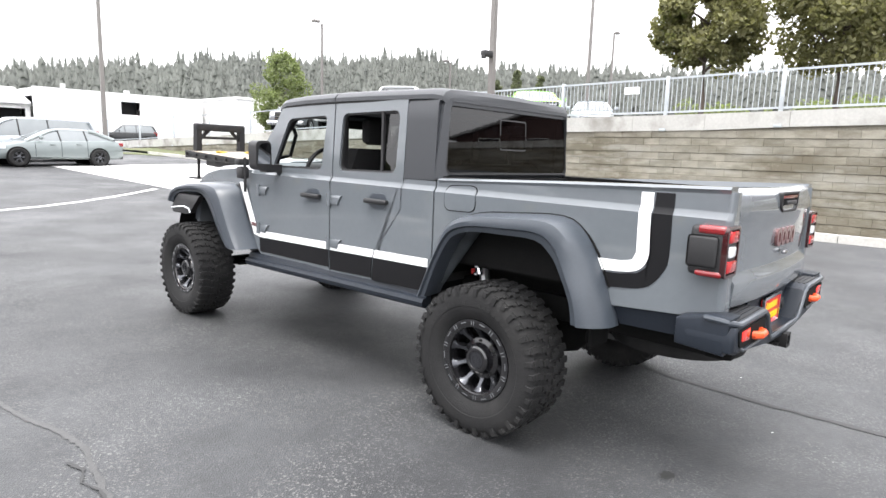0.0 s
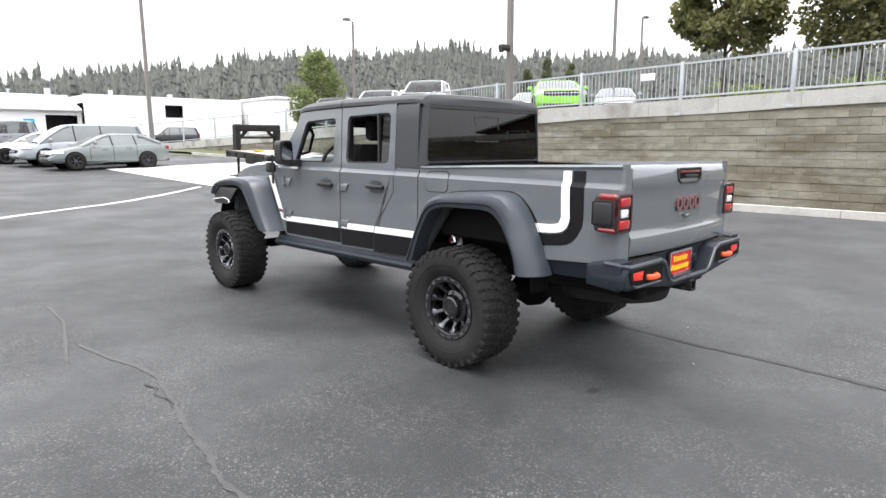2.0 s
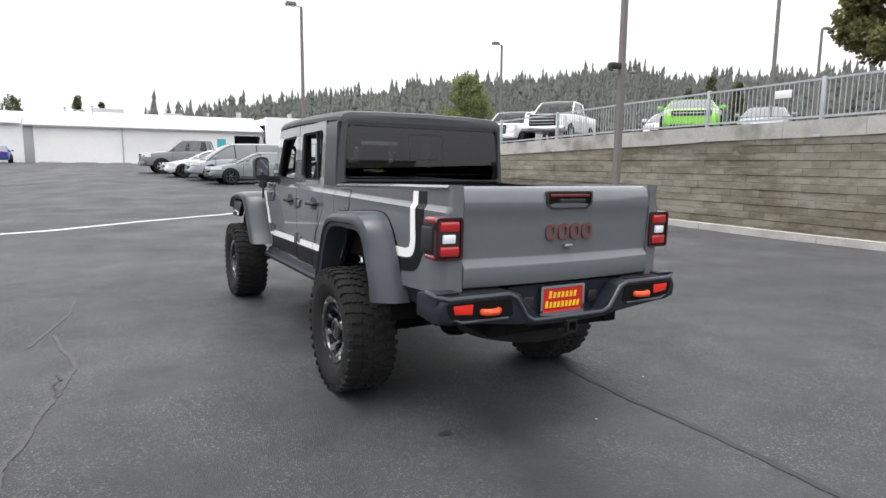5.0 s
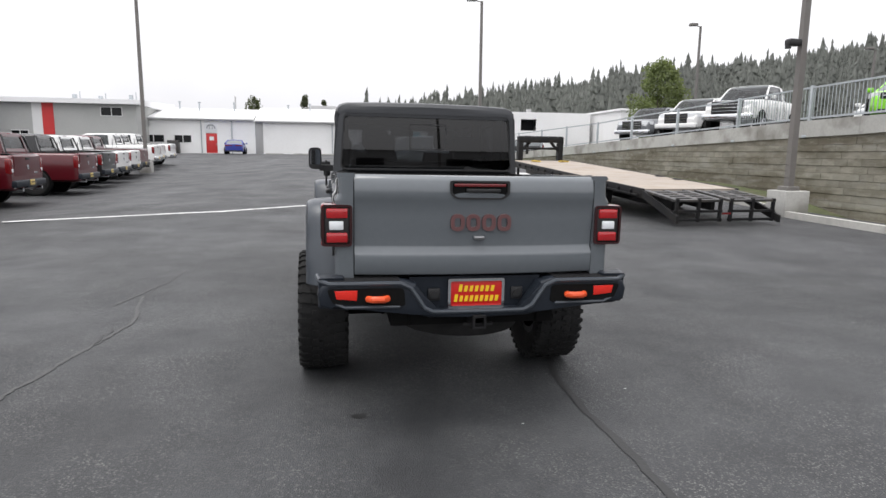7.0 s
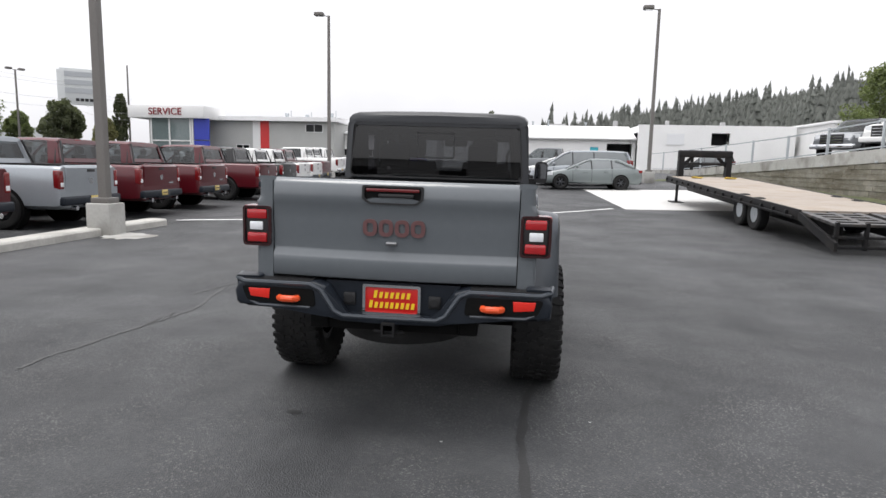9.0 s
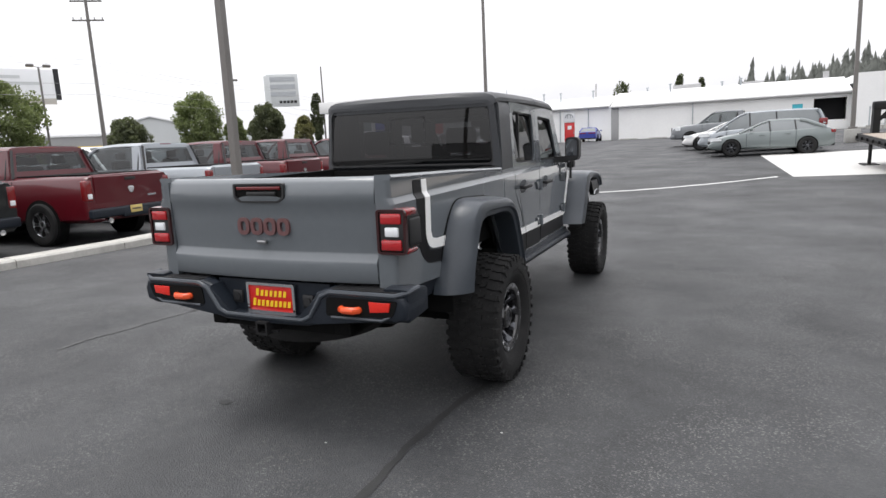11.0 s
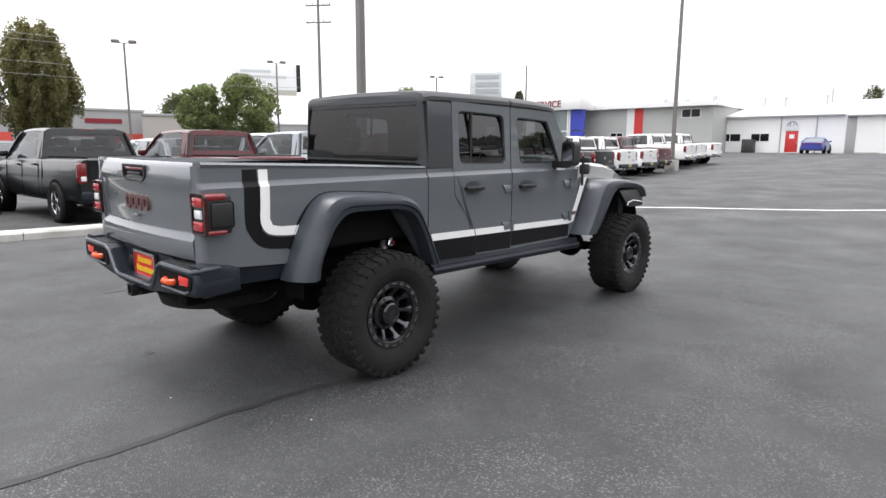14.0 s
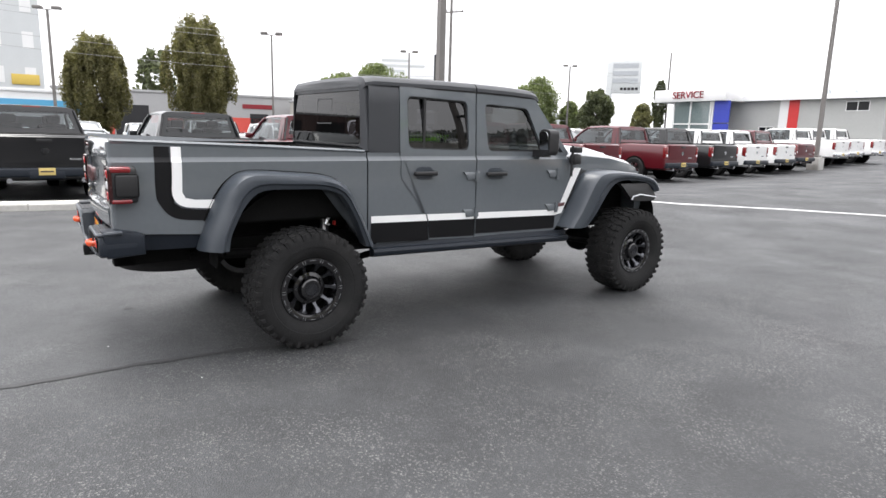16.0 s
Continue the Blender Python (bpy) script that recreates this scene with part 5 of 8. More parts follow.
        box(bm, min(s * 0.745, s * 0.82), max(s * 0.745, s * 0.82), 2.60, 2.70, 1.235, 1.335, 0.02)
        cyl(bm, (s * 0.79, 2.60, 1.13), "z", 0.012, 0.28, 8)
        part("lamp_pod", bm, M["black"], T, "black auxiliary lamp pod")
        # tail lamp
        bm = bmesh.new()
        lo, hi = sorted((s * 0.668, s * 0.822))
        box(bm, lo, hi, -1.178, -1.026, 1.048, 1.262, 0.022, 3)
        tl = part("tail_lamp", bm, M["black"], T, "square tail lamp with red lenses in a black housing")
        for z0, z1, y1 in ((1.186, 1.250, -1.06), (1.060, 1.124, -1.06)):
            bm = bmesh.new()
            lo, hi = sorted((s * 0.690, s * 0.800))
            box(bm, lo, hi, -1.188, -1.156, z0 + 0.006, z1 - 0.006, 0.008)
            part("lens", bm, M["red_lens"], tl, "red lens")
        for z0, z1 in ((1.226, 1.264), (1.046, 1.076)):
            bm = bmesh.new()
            lo, hi = sorted((s * 0.740, s * 0.8275))
            box(bm, lo, hi, -1.174, -1.058, z0, z1, 0.014, 3)
            part("lens", bm, M["lens_side"], tl, "red side lens")
        bm = bmesh.new()
        ring_plate(bm, rounded([(s * 0.667, 1.047), (s * 0.824, 1.047), (s * 0.824, 1.263), (s * 0.667, 1.263)], 0.022, 4), rounded([(s * 0.681, 1.059), (s * 0.811, 1.059), (s * 0.811, 1.251), (s * 0.681, 1.251)], 0.012, 4), "y", -1.184, -1.162)
        part("lens", bm, M["smoked_rim"], tl, "smoked dark red rim lens")
        bm = bmesh.new()
        lo, hi = sorted((s * 0.712, s * 0.785))
        box(bm, lo, hi, -1.188, -1.156, 1.132, 1.178, 0.006)
        part("lens", bm, M["white_lens"], tl, "clear reversing lens")
        bm = bmesh.new()
        lo, hi = sorted((s * 0.812, s * 0.830))
        box(bm, lo, hi, -1.150, -1.022, 1.082, 1.222, 0.016, 3)
        part("side_cover", bm, M["black"], tl)
        # wheels
        truck_wheel(T, s, s * 0.822, 0.0, 17 if s > 0 else 5)
        truck_wheel(T, s, s * 0.822, WB, 31 if s > 0 else 23)
        # rocker underside
        bm = bmesh.new()
        box(bm, min(s * 0.36, s * 0.46), max(s * 0.36, s * 0.46), -1.15, 3.8, 0.60, 0.74, 0.01)
        part("frame_rail", bm, M["deep"], T)
    # fuel flap on the left side
    bm = bmesh.new()
    side_panel(bm, rounded([(0.20, 1.19), (0.43, 1.185), (0.43, 1.325), (0.20, 1.335)], 0.05, 5), -1, lambda y, z: body_x(y, z) + 0.004, 0.004, (1.278, 1.285, 1.310, 1.318))
    fl = part("fuel_flap", bm, M["paint_grey"], T)
    bm = bmesh.new()
    bridge_panel(bm, rounded([(0.195, 1.185), (0.435, 1.18), (0.435, 1.33), (0.195, 1.34)], 0.05, 5), rounded([(0.20, 1.19), (0.43, 1.185), (0.43, 1.325), (0.20, 1.335)], 0.05, 5), -1, lambda y, z: body_x(y, z) + 0.001, 0.002)
    part("flap_gap", bm, M["deep"], fl)
    # bed floor, front wall
    bm = bmesh.new()
    box(bm, -0.66, 0.66, -1.12, 0.50, 0.86, 0.90)
    box(bm, -0.66, 0.66, 0.44, 0.505, 0.90, 1.36)
    part("bed_floor", bm, M["deep"], T, "black bed liner")
    # tailgate
    bm = bmesh.new()
    prof = [(-1.202, 0.895), (-1.209, 0.91), (-1.214, 0.998), (-1.211, 1.006), (-1.191, 1.036), (-1.190, 1.050), (-1.195, 1.12), (-1.199, 1.20), (-1.201, 1.285), (-1.208, 1.300), (-1.203, 1.345), (-1.195, 1.388), (-1.180, 1.410), (-1.160, 1.418), (-1.12, 1.41), (-1.12, 0.895)]
    loft(bm, [[(x, y + (0.036 * (x / 0.66) ** 2 if y < -1.14 else 0), z) for y, z in prof] for x in np.linspace(-0.656, 0.656, 13)])
    G = part("tailgate", bm, M["paint_grey"], T)
    bm = bmesh.new()
    ring_plate(bm, rounded([(-0.162, 1.394), (0.162, 1.394), (0.162, 1.322), (0.125, 1.296), (-0.125, 1.296), (-0.162, 1.322)], 0.012, 3), rounded([(-0.150, 1.385), (0.150, 1.385), (0.150, 1.328), (0.12, 1.305), (-0.12, 1.305), (-0.150, 1.328)], 0.012, 3), "y", -1.212, -1.188)
    hd = part("tailgate_handle", bm, M["black"], G, "black tailgate handle with a red lamp strip")
    bm = bmesh.new()
    prism(bm, rounded([(-0.150, 1.385), (0.150, 1.385), (0.150, 1.328), (0.12, 1.305), (-0.12, 1.305), (-0.150, 1.328)], 0.012, 3), "y", -1.204, -1.198)
    part("handle_recess", bm, M["deep"], hd)
    bm = bmesh.new()
    box(bm, -0.140, 0.140, -1.212, -1.20, 1.362, 1.379, 0.003)
    part("lamp_strip", bm, M["dark_red"], hd, "red high brake lamp strip")
    bm = bmesh.new()
    box(bm, -0.075, 0.11, -1.216, -1.20, 1.332, 1.352, 0.005)
    part("pull", bm, M["black"], hd)
    bm = bmesh.new()
    box(bm, -0.030, 0.028, -1.222, -1.20, 1.083, 1.102, 0.006)
    part("camera", bm, M["steel"], G, "small rear camera housing")
    # plain raised emblem in place of lettering
    for x0, x1, z0, z1 in ((-0.155, -0.080, 1.128, 1.218), (-0.070, 0.005, 1.128, 1.218), (0.015, 0.090, 1.128, 1.218), (0.100, 0.175, 1.128, 1.218)):
        bm = bmesh.new()
        ring_plate(bm, rounded([(x0, z0), (x1, z0), (x1, z1), (x0, z1)], 0.036, 5), rounded([(x0 + 0.020, z0 + 0.020), (x1 - 0.020, z0 + 0.020), (x1 - 0.020, z1 - 0.020), (x0 + 0.020, z1 - 0.020)], 0.016, 5), "y", -1.210, -1.196)
        part("emblem", bm, M["emblem"], G, "raised reddish emblem shape")
    # rear bumper: two steps, a dipped middle with the plate
    bm = bmesh.new()
    half = [(0.0, 0.735), (0.235, 0.735), (0.335, 0.885), (0.40, 0.905), (0.745, 0.905), (0.815, 0.885), (0.835, 0.84), (0.825, 0.775), (0.76, 0.755), (0.42, 0.752), (0.34, 0.722), (0.26, 0.700), (0.0, 0.700)]
    outl = half + [(-x, z) for x, z in half[::-1][1:-1]]
    prism(bm, outl, "y", -1.425, -1.215, 0.020, 3)
    B = part("rear_bumper", bm, M["satin_dark"], T, "dark steel rear bumper with stepped ends")
    B.location, B.scale = (0, 0.17, -0.030), (1.014, 1, 1)
    bm = bmesh.new()
    prism(bm, [(-0.34, 0.735), (-0.26, 0.71), (0.26, 0.71), (0.34, 0.735), (0.36, 0.905), (-0.36, 0.905)], "y", -1.335, -1.19)
    part("bumper_core", bm, M["satin_dark"], B)
    for s in (-1, 1):
        bm = bmesh.new()
        prism(bm, [(-1.408, 0.922), (-1.33, 0.925), (-1.20, 0.898), (-1.180, 0.885), (-1.180, 0.772), (-1.385, 0.757)], "x", min(s * 0.70, s * 0.832), max(s * 0.70, s * 0.832), 0.014)
        part("bumper_end", bm, M["satin_dark"], B)
        bm = bmesh.new()
        for k in range(6):
            y = -1.412 + k * 0.024
            box(bm, min(s * 0.42, s * 0.78), max(s * 0.42, s * 0.78), y, y + 0.014, 0.903, 0.9085)
        part("step_tread", bm, M["black"], B)
        # Black plate on the bumper face paints the shade of the lamp recess.
        bm = bmesh.new()
        prism(bm, rounded([(s * 0.39, 0.772), (s * 0.76, 0.790), (s * 0.79, 0.870), (s * 0.40, 0.868)], 0.02, 3), "y", -1.431, -1.42)
        part("lamp_recess", bm, M["deep"], B)
        # Tube paler than the bumper: it draws the highlight along the rolled edge.
        bm = bmesh.new()
        tube(bm, [(s * 0.836, -1.30, 0.914), (s * 0.824, -1.395, 0.906), (s * 0.775, -1.425, 0.893), (s * 0.42, -1.428, 0.893), (s * 0.365, -1.426, 0.868), (s * 0.292, -1.424, 0.757), (s * 0.245, -1.422, 0.734), (0, -1.422, 0.732)], 0.013, 8)
        part("rolled_edge", bm, M["satin"], B, "paler tube drawing the highlight along the bumper's rolled edge")
        bm = bmesh.new()
        tube(bm, [(s * 0.745, -1.424, 0.790), (s * 0.70, -1.428, 0.770), (s * 0.42, -1.428, 0.768)], 0.008, 6)
        part("lower_edge", bm, M["satin"], B)
        bm = bmesh.new()
        prism(bm, [(s * 0.640, 0.806), (s * 0.742, 0.816), (s * 0.752, 0.860), (s * 0.636, 0.860)], "y", -1.434, -1.424, 0.003)
        part("reflector", bm, M["red_reflector"], B, "red reflector")
        bm = bmesh.new()
        tube(bm, [(s * 0.485, -1.40, 0.815), (s * 0.487, -1.44, 0.815), (s * 0.505, -1.455, 0.815), (s * 0.562, -1.455, 0.815), (s * 0.580, -1.44, 0.815), (s * 0.582, -1.40, 0.815)], 0.018, 10)
        part("tow_hook", bm, M["orange"], B, "orange tow hook")
        bm = bmesh.new()
        box(bm, min(s * 0.195, s * 0.262), max(s * 0.195, s * 0.262), -1.351, -1.335, 0.775, 0.845, 0.008)
        cyl(bm, (s * 0.228, -1.357, 0.81), "y", 0.022, 0.008, 14)
        part("socket", bm, M["black"], B)
    bm = bmesh.new()
    box(bm, -0.150, 0.150, -1.330, -1.318, 0.712, 0.868, 0.005)
    pl = part("plate", bm, M["plate_red"], B, "red dealer plate with yellow print bars in a chrome frame")
    pl.location = (0, -0.023, 0.024)
    bm = bmesh.new()
    ring_plate(bm, rounded([(-0.155, 0.706), (0.155, 0.706), (0.155, 0.873), (-0.155, 0.873)], 0.012, 3), rounded([(-0.140, 0.722), (0.140, 0.722), (0.140, 0.858), (-0.140, 0.858)], 0.008, 3), "y", -1.338, -1.326)
    part("plate_frame", bm, M["chrome"], pl, "chrome plate frame")
    for z0, xs, w in ((0.800, np.linspace(-0.088, 0.088, 7), 0.019), (0.745, np.linspace(-0.112, 0.112, 9), 0.019)):
        for i, x in enumerate(xs):
            h = 0.040 if i == 0 else 0.032
            bm = bmesh.new()
            prism(bm, [(x - w / 2, z0), (x + w / 2 - 0.002, z0), (x + w / 2 + 0.004, z0 + h), (x - w / 2 + 0.006, z0 + h)], "y", -1.3335, -1.330)
            part("print_bar", bm, M["plate_yellow"], pl)
    # hitch, spare, axle, exhaust
    bm = bmesh.new()
    ring_plate(bm, rounded([(-0.036, 0.610), (0.036, 0.610), (0.036, 0.682), (-0.036, 0.682)], 0.006, 2), rounded([(-0.025, 0.621), (0.025, 0.621), (0.025, 0.671), (-0.025, 0.671)], 0.004, 2), "y", -1.283, -1.05)
    box(bm, -0.08, 0.08, -1.25, -1.23, 0.622, 0.634)
    part("hitch", bm, M["black_steel"], T, "black receiver hitch")
    bm = bmesh.new()
    lathe(bm, [(0.20, 0.0), (0.36, 0.01), (0.38, 0.08), (0.36, 0.19), (0.20, 0.2)], "z", 32, (0, -0.72, 0.50))
    part("spare_wheel", bm, M["rubber"], T, "spare tyre slung under the bed")
    for y, dz in ((0.0, 0), (WB, 0)):
        bm = bmesh.new()
        cyl(bm, (-0.70, y, HUB_Z), "x", 0.045, 1.40, 12)
        lathe(bm, [(0.05, -0.17), (0.12, -0.10), (0.15, 0), (0.12, 0.10), (0.05, 0.17)], "y", 16, (0.0 if y < 1 else 0.2, y, HUB_Z))
        part("axle", bm, M["deep"], T)
    bm = bmesh.new()
    tube(bm, [(0.50, 0.9, 0.60), (0.50, -0.2, 0.62), (0.50, -0.7, 0.64)], 0.035, 10)
    box(bm, 0.32, 0.56, 1.1, 1.9, 0.50, 0.66, 0.05)
    part("exhaust", bm, M["deep"], T)
    bm = bmesh.new()
    box(bm, -0.52, 0.30, 0.55, 2.6, 0.52, 0.64, 0.03)
    part("skid_plate", bm, M["deep"], T)
    bm = bmesh.new()
    box(bm, -0.36, 0.36, 2.7, 3.7, 0.55, 0.95, 0.03)
    part("engine", bm, M["deep"], T)
    bm = bmesh.new()
    box(bm, -0.46, 0.46, -1.13, -1.03, 0.60, 0.86)
    part("rear_crossmember", bm, M["deep"], T)
    bm = bmesh.new()
    box(bm, -0.40, 0.40, -0.55, 0.50, 0.72, 0.86)
    part("bed_underside", bm, M["deep"], T)
    for s in (-1, 1):
        bm = bmesh.new()
        tube(bm, [(s * 0.40, 0.0, 0.38), (s * 0.42, 1.0, 0.56)], 0.028, 8)
        part("control_arm", bm, M["deep"], T)
        bm = bmesh.new()
        tube(bm, [(s * 0.40, WB, 0.38), (s * 0.42, 2.55, 0.55)], 0.028, 8)
        part("control_arm", bm, M["deep"], T)
    # cab shell: floor, pillars' lining, headliner
    bm = bmesh.new()
    box(bm, -0.69, 0.69, 0.60, 2.70, 0.62, 0.72)
    box(bm, -0.69, 0.69, 2.55, 2.66, 0.72, 1.28)
    box(bm, -0.70, 0.70, 0.50, 0.56, 0.72, 1.36)
    for s in (-1, 1):
        box(bm, min(s * 0.66, s * 0.692), max(s * 0.66, s * 0.692), 0.58, 2.56, 0.70, 1.33)
        box(bm, min(s * 0.62, s * 0.66), max(s * 0.62, s * 0.66), 1.49, 1.62, 1.33, 1.80)
        box(bm, min(s * 0.62, s * 0.66), max(s * 0.62, s * 0.66), 0.58, 0.84, 1.33, 1.80)
    part("cab_lining", bm, M["interior"], T, "black cab lining")
    bm = bmesh.new()
    box(bm, -0.64, 0.64, 0.56, 2.16, 1.80, 1.815)
    part("headliner", bm, M["interior_grey"], T)
    # rear wall with its window
    zb, zt = 1.352, 1.842
    bm = bmesh.new()
    outer = rounded([(-0.742, zb), (0.742, zb), (0.690, zt), (-0.690, zt)], [0.01, 0.01, 0.07, 0.07], 5)
    inner = rounded([(-0.692, 1.386), (0.692, 1.386), (0.656, 1.818), (-0.656, 1.818)], 0.045, 5)
    ring_plate(bm, outer, inner, "y", BACK_Y - 0.01, BACK_Y + 0.065)
    for v in bm.verts:
        v.co.y += (v.co.z - zb) * 0.05 + (0.05 * max(0, abs(v.co.x) - 0.66) / 0.08 if v.co.y < BACK_Y else 0)
    part("hardtop_back", bm, M["hardtop"], T, "dark hardtop rear wall")
    bm = bmesh.new()
    i2 = rounded([(-0.681, 1.398), (0.681, 1.398), (0.645, 1.806), (-0.645, 1.806)], 0.04, 5)
    ring_plate(bm, inner, i2, "y", BACK_Y + 0.004, BACK_Y + 0.03)
    for v in bm.verts:
        v.co.y += (v.co.z - zb) * 0.05
    W = part("rear_window", bm, M["black"], T)
    bm = bmesh.new()
    rows = []
    for k in range(13):
        u = k / 12
        z, c = 1.398 + 0.408 * u, 0.04
        d = min(z - 1.398, 1.806 - z)
        w = 0.681 - 0.036 * u - (c - math.sqrt(c * c - (c - d) ** 2) if d < c else 0)
        y = BACK_Y + 0.012 + (z - zb) * 0.05 - 0.0042 * 4 * u * (1 - u)
        rows.append([bm.verts.new((w * q, y, z)) for q in (-1, -0.5, 0, 0.5, 1)])
    for a, b in zip(rows, rows[1:]):
        for k in range(4):
            bm.faces.new((a[k], a[k + 1], b[k + 1], b[k]))
    part("rear_pane", bm, M["glass_dark"], W, "dark privacy glass")
    bm = bmesh.new()
    ring_plate(bm, rounded([(-0.150, 1.545), (0.150, 1.545), (0.150, 1.748), (-0.150, 1.748)], 0.02, 3), rounded([(-0.140, 1.555), (0.140, 1.555), (0.140, 1.738), (-0.140, 1.738)], 0.015, 3), "y", BACK_Y + 0.008, BACK_Y + 0.022)
    for v in bm.verts:
        v.co.y += (v.co.z - zb) * 0.05
    part("sliding_frame", bm, M["black"], W)
    # roof
    bm = bmesh.new()

    def roof_sec(y, w, z):
        w, z = w + 0.014, z + 0.012
        half = [(w + 0.0, z - 0.060), (w - 0.002, z - 0.034), (w - 0.026, z - 0.008), (w - 0.075, z + 0.008), (w * 0.55, z + 0.018), (0, z + 0.022)]
        top = [(x, y, q) for x, q in half] + [(-x, y, q) for x, q in half[::-1][1:]]
        return top + [(-w + 0.03, y, z - 0.060), (w - 0.03, y, z - 0.060)]

    loft(bm, [roof_sec(0.505, 0.660, 1.842), roof_sec(0.525, 0.690, 1.868), roof_sec(0.60, 0.700, 1.880), roof_sec(1.2, 0.702, 1.884), roof_sec(1.525, 0.702, 1.882)])
    part("roof", bm, M["hardtop"], T, "dark grey hardtop roof")
    bm = bmesh.new()
    loft(bm, [roof_sec(1.535, 0.702, 1.882), roof_sec(1.9, 0.698, 1.874), roof_sec(2.14, 0.690, 1.862), roof_sec(2.21, 0.684, 1.846), roof_sec(2.235, 0.676, 1.826)])
    part("roof_panel", bm, M["hardtop"], T, "dark grey removable roof panel")
    for s in (-1, 1):
        bm = bmesh.new()
        loft(bm, [[(s * (w - 0.02), y, z - 0.048), (s * (w + 0.009), y, z - 0.048), (s * (w + 0.006), y, z - 0.060), (s * (w - 0.02), y, z - 0.060)] for y, w, z in ((0.80, 0.701, 1.881), (1.2, 0.702, 1.884), (1.525, 0.702, 1.882), (1.9, 0.698, 1.874), (2.14, 0.690, 1.862))])
        part("drip_rail", bm, M["black"], T, "black rubber drip rail over the doors")
    # windscreen
    bm = bmesh.new()
    a, b = [(0.70, 2.64, 1.335), (0.66, 2.212, 1.81)], [(0.64, 2.60, 1.375), (0.605, 2.245, 1.77)]
    vo = [bm.verts.new(p) for p in (a[0], a[1], (-a[1][0], *a[1][1:]), (-a[0][0], *a[0][1:]))]
    vi = [bm.verts.new(p) for p in (b[0], b[1], (-b[1][0], *b[1][1:]), (-b[0][0], *b[0][1:]))]
    for i in range(4):
        bm.faces.new((vo[i], vo[(i + 1) % 4], vi[(i + 1) % 4], vi[i]))
    ext = bmesh.ops.extrude_face_region(bm, geom=bm.faces[:])["geom"]
    bmesh.ops.translate(bm, verts=[g for g in ext if isinstance(g, bmesh.types.BMVert)], vec=(0, -0.035, -0.03))
    ws = part("windscreen_frame", bm, M["paint_grey"], T)
    bm = bmesh.new()
    bm.faces.new([bm.verts.new((p[0], p[1] - 0.014, p[2] - 0.012)) for p in (b[0], b[1], (-b[1][0], *b[1][1:]), (-b[0][0], *b[0][1:]))])
    part("windscreen", bm, M["glass_clear"], ws, "clear windscreen")
    # bonnet and front
    bm = bmesh.new()

    def hood_sec(y, w, z, c):
        half = [(w, z - 0.10), (w, z - 0.02), (w - 0.05, z + 0.012), (w * 0.60, z + 0.03), (w * 0.45, z + 0.03 + c), (0, z + 0.035 + c)]
        return [(x, y, q) for x, q in half] + [(-x, y, q) for x, q in half[::-1][1:]]

    loft(bm, [hood_sec(2.62, 0.685, 1.325, 0.03), hood_sec(2.9, 0.665, 1.330, 0.045), hood_sec(3.3, 0.635, 1.300, 0.045), hood_sec(3.60, 0.600, 1.250, 0.038), hood_sec(3.78, 0.57, 1.195, 0.02), hood_sec(3.86, 0.54, 1.11, 0.0)])
    part("bonnet", bm, M["paint_grey"], T)
    bm = bmesh.new()
    prism(bm, rounded([(-0.60, 0.72), (0.60, 0.72), (0.56, 1.12), (-0.56, 1.12)], 0.06, 4), "y", 3.78, 3.88, 0.01)
    gr = part("grille", bm, M["paint_grey"], T)
    bm = bmesh.new()
    box(bm, -0.55, 0.55, 3.88, 4.00, 0.68, 0.80, 0.03)
    part("front_bumper", bm, M["satin"], T, "dark front bumper")
    # seats, wheel, dashboard
    for sx, sy in ((-0.34, 1.62), (0.34, 1.62)):
        bm = bmesh.new()
        box(bm, sx - 0.25, sx + 0.25, sy, sy + 0.50, 0.82, 1.02, 0.05)
        st = part("seat", bm, M["interior"], T)
        bm = bmesh.new()
        loft(bm, [[(sx - w, y, z), (sx + w, y, z), (sx + w, y + 0.12, z), (sx - w, y + 0.12, z)] for w, y, z in ((0.24, sy - 0.03, 0.98), (0.25, sy - 0.08, 1.25), (0.20, sy - 0.14, 1.52))])
        part("backrest", bm, M["interior"], st)
        bm = bmesh.new()
        box(bm, sx - 0.12, sx + 0.12, sy - 0.16, sy - 0.06, 1.55, 1.74, 0.04)
        part("headrest", bm, M["interior"], st)
    bm = bmesh.new()
    box(bm, -0.60, 0.60, 0.78, 1.20, 0.82, 1.00, 0.05)
    box(bm, -0.60, 0.60, 0.66, 0.80, 0.98, 1.45, 0.05)
    for x in (-0.36, 0.36):
        box(bm, x - 0.12, x + 0.12, 0.66, 0.74, 1.47, 1.66, 0.03)
    part("rear_bench", bm, M["interior"], T)
    bm = bmesh.new()
    box(bm, -0.66, 0.66, 2.30, 2.60, 1.08, 1.34, 0.05)
    db = part("dashboard", bm, M["interior"], T)
    bm = bmesh.new()
    for x in (-0.58, -0.10):
        cyl(bm, (x, 2.285, 1.24), "y", 0.045, 0.02, 16)
    part("air_vent", bm, M["dark_red"], db)
    bm = bmesh.new()
    pts = [(-0.34 + 0.19 * math.cos(a), 2.12 - 0.05 * math.sin(a), 1.33 + 0.18 * math.sin(a)) for a in np.linspace(0, 2 * math.pi, 25)]
    tube(bm, pts, 0.017, 8)
    tube(bm, [(-0.51, 2.12, 1.33), (-0.17, 2.12, 1.33)], 0.016, 6)
    tube(bm, [(-0.34, 2.12, 1.33), (-0.34, 2.14, 1.16)], 0.016, 6)
    cyl(bm, (-0.34, 2.10, 1.33), "y", 0.06, 0.2, 14)
    part("steering_wheel", bm, M["black"], T)
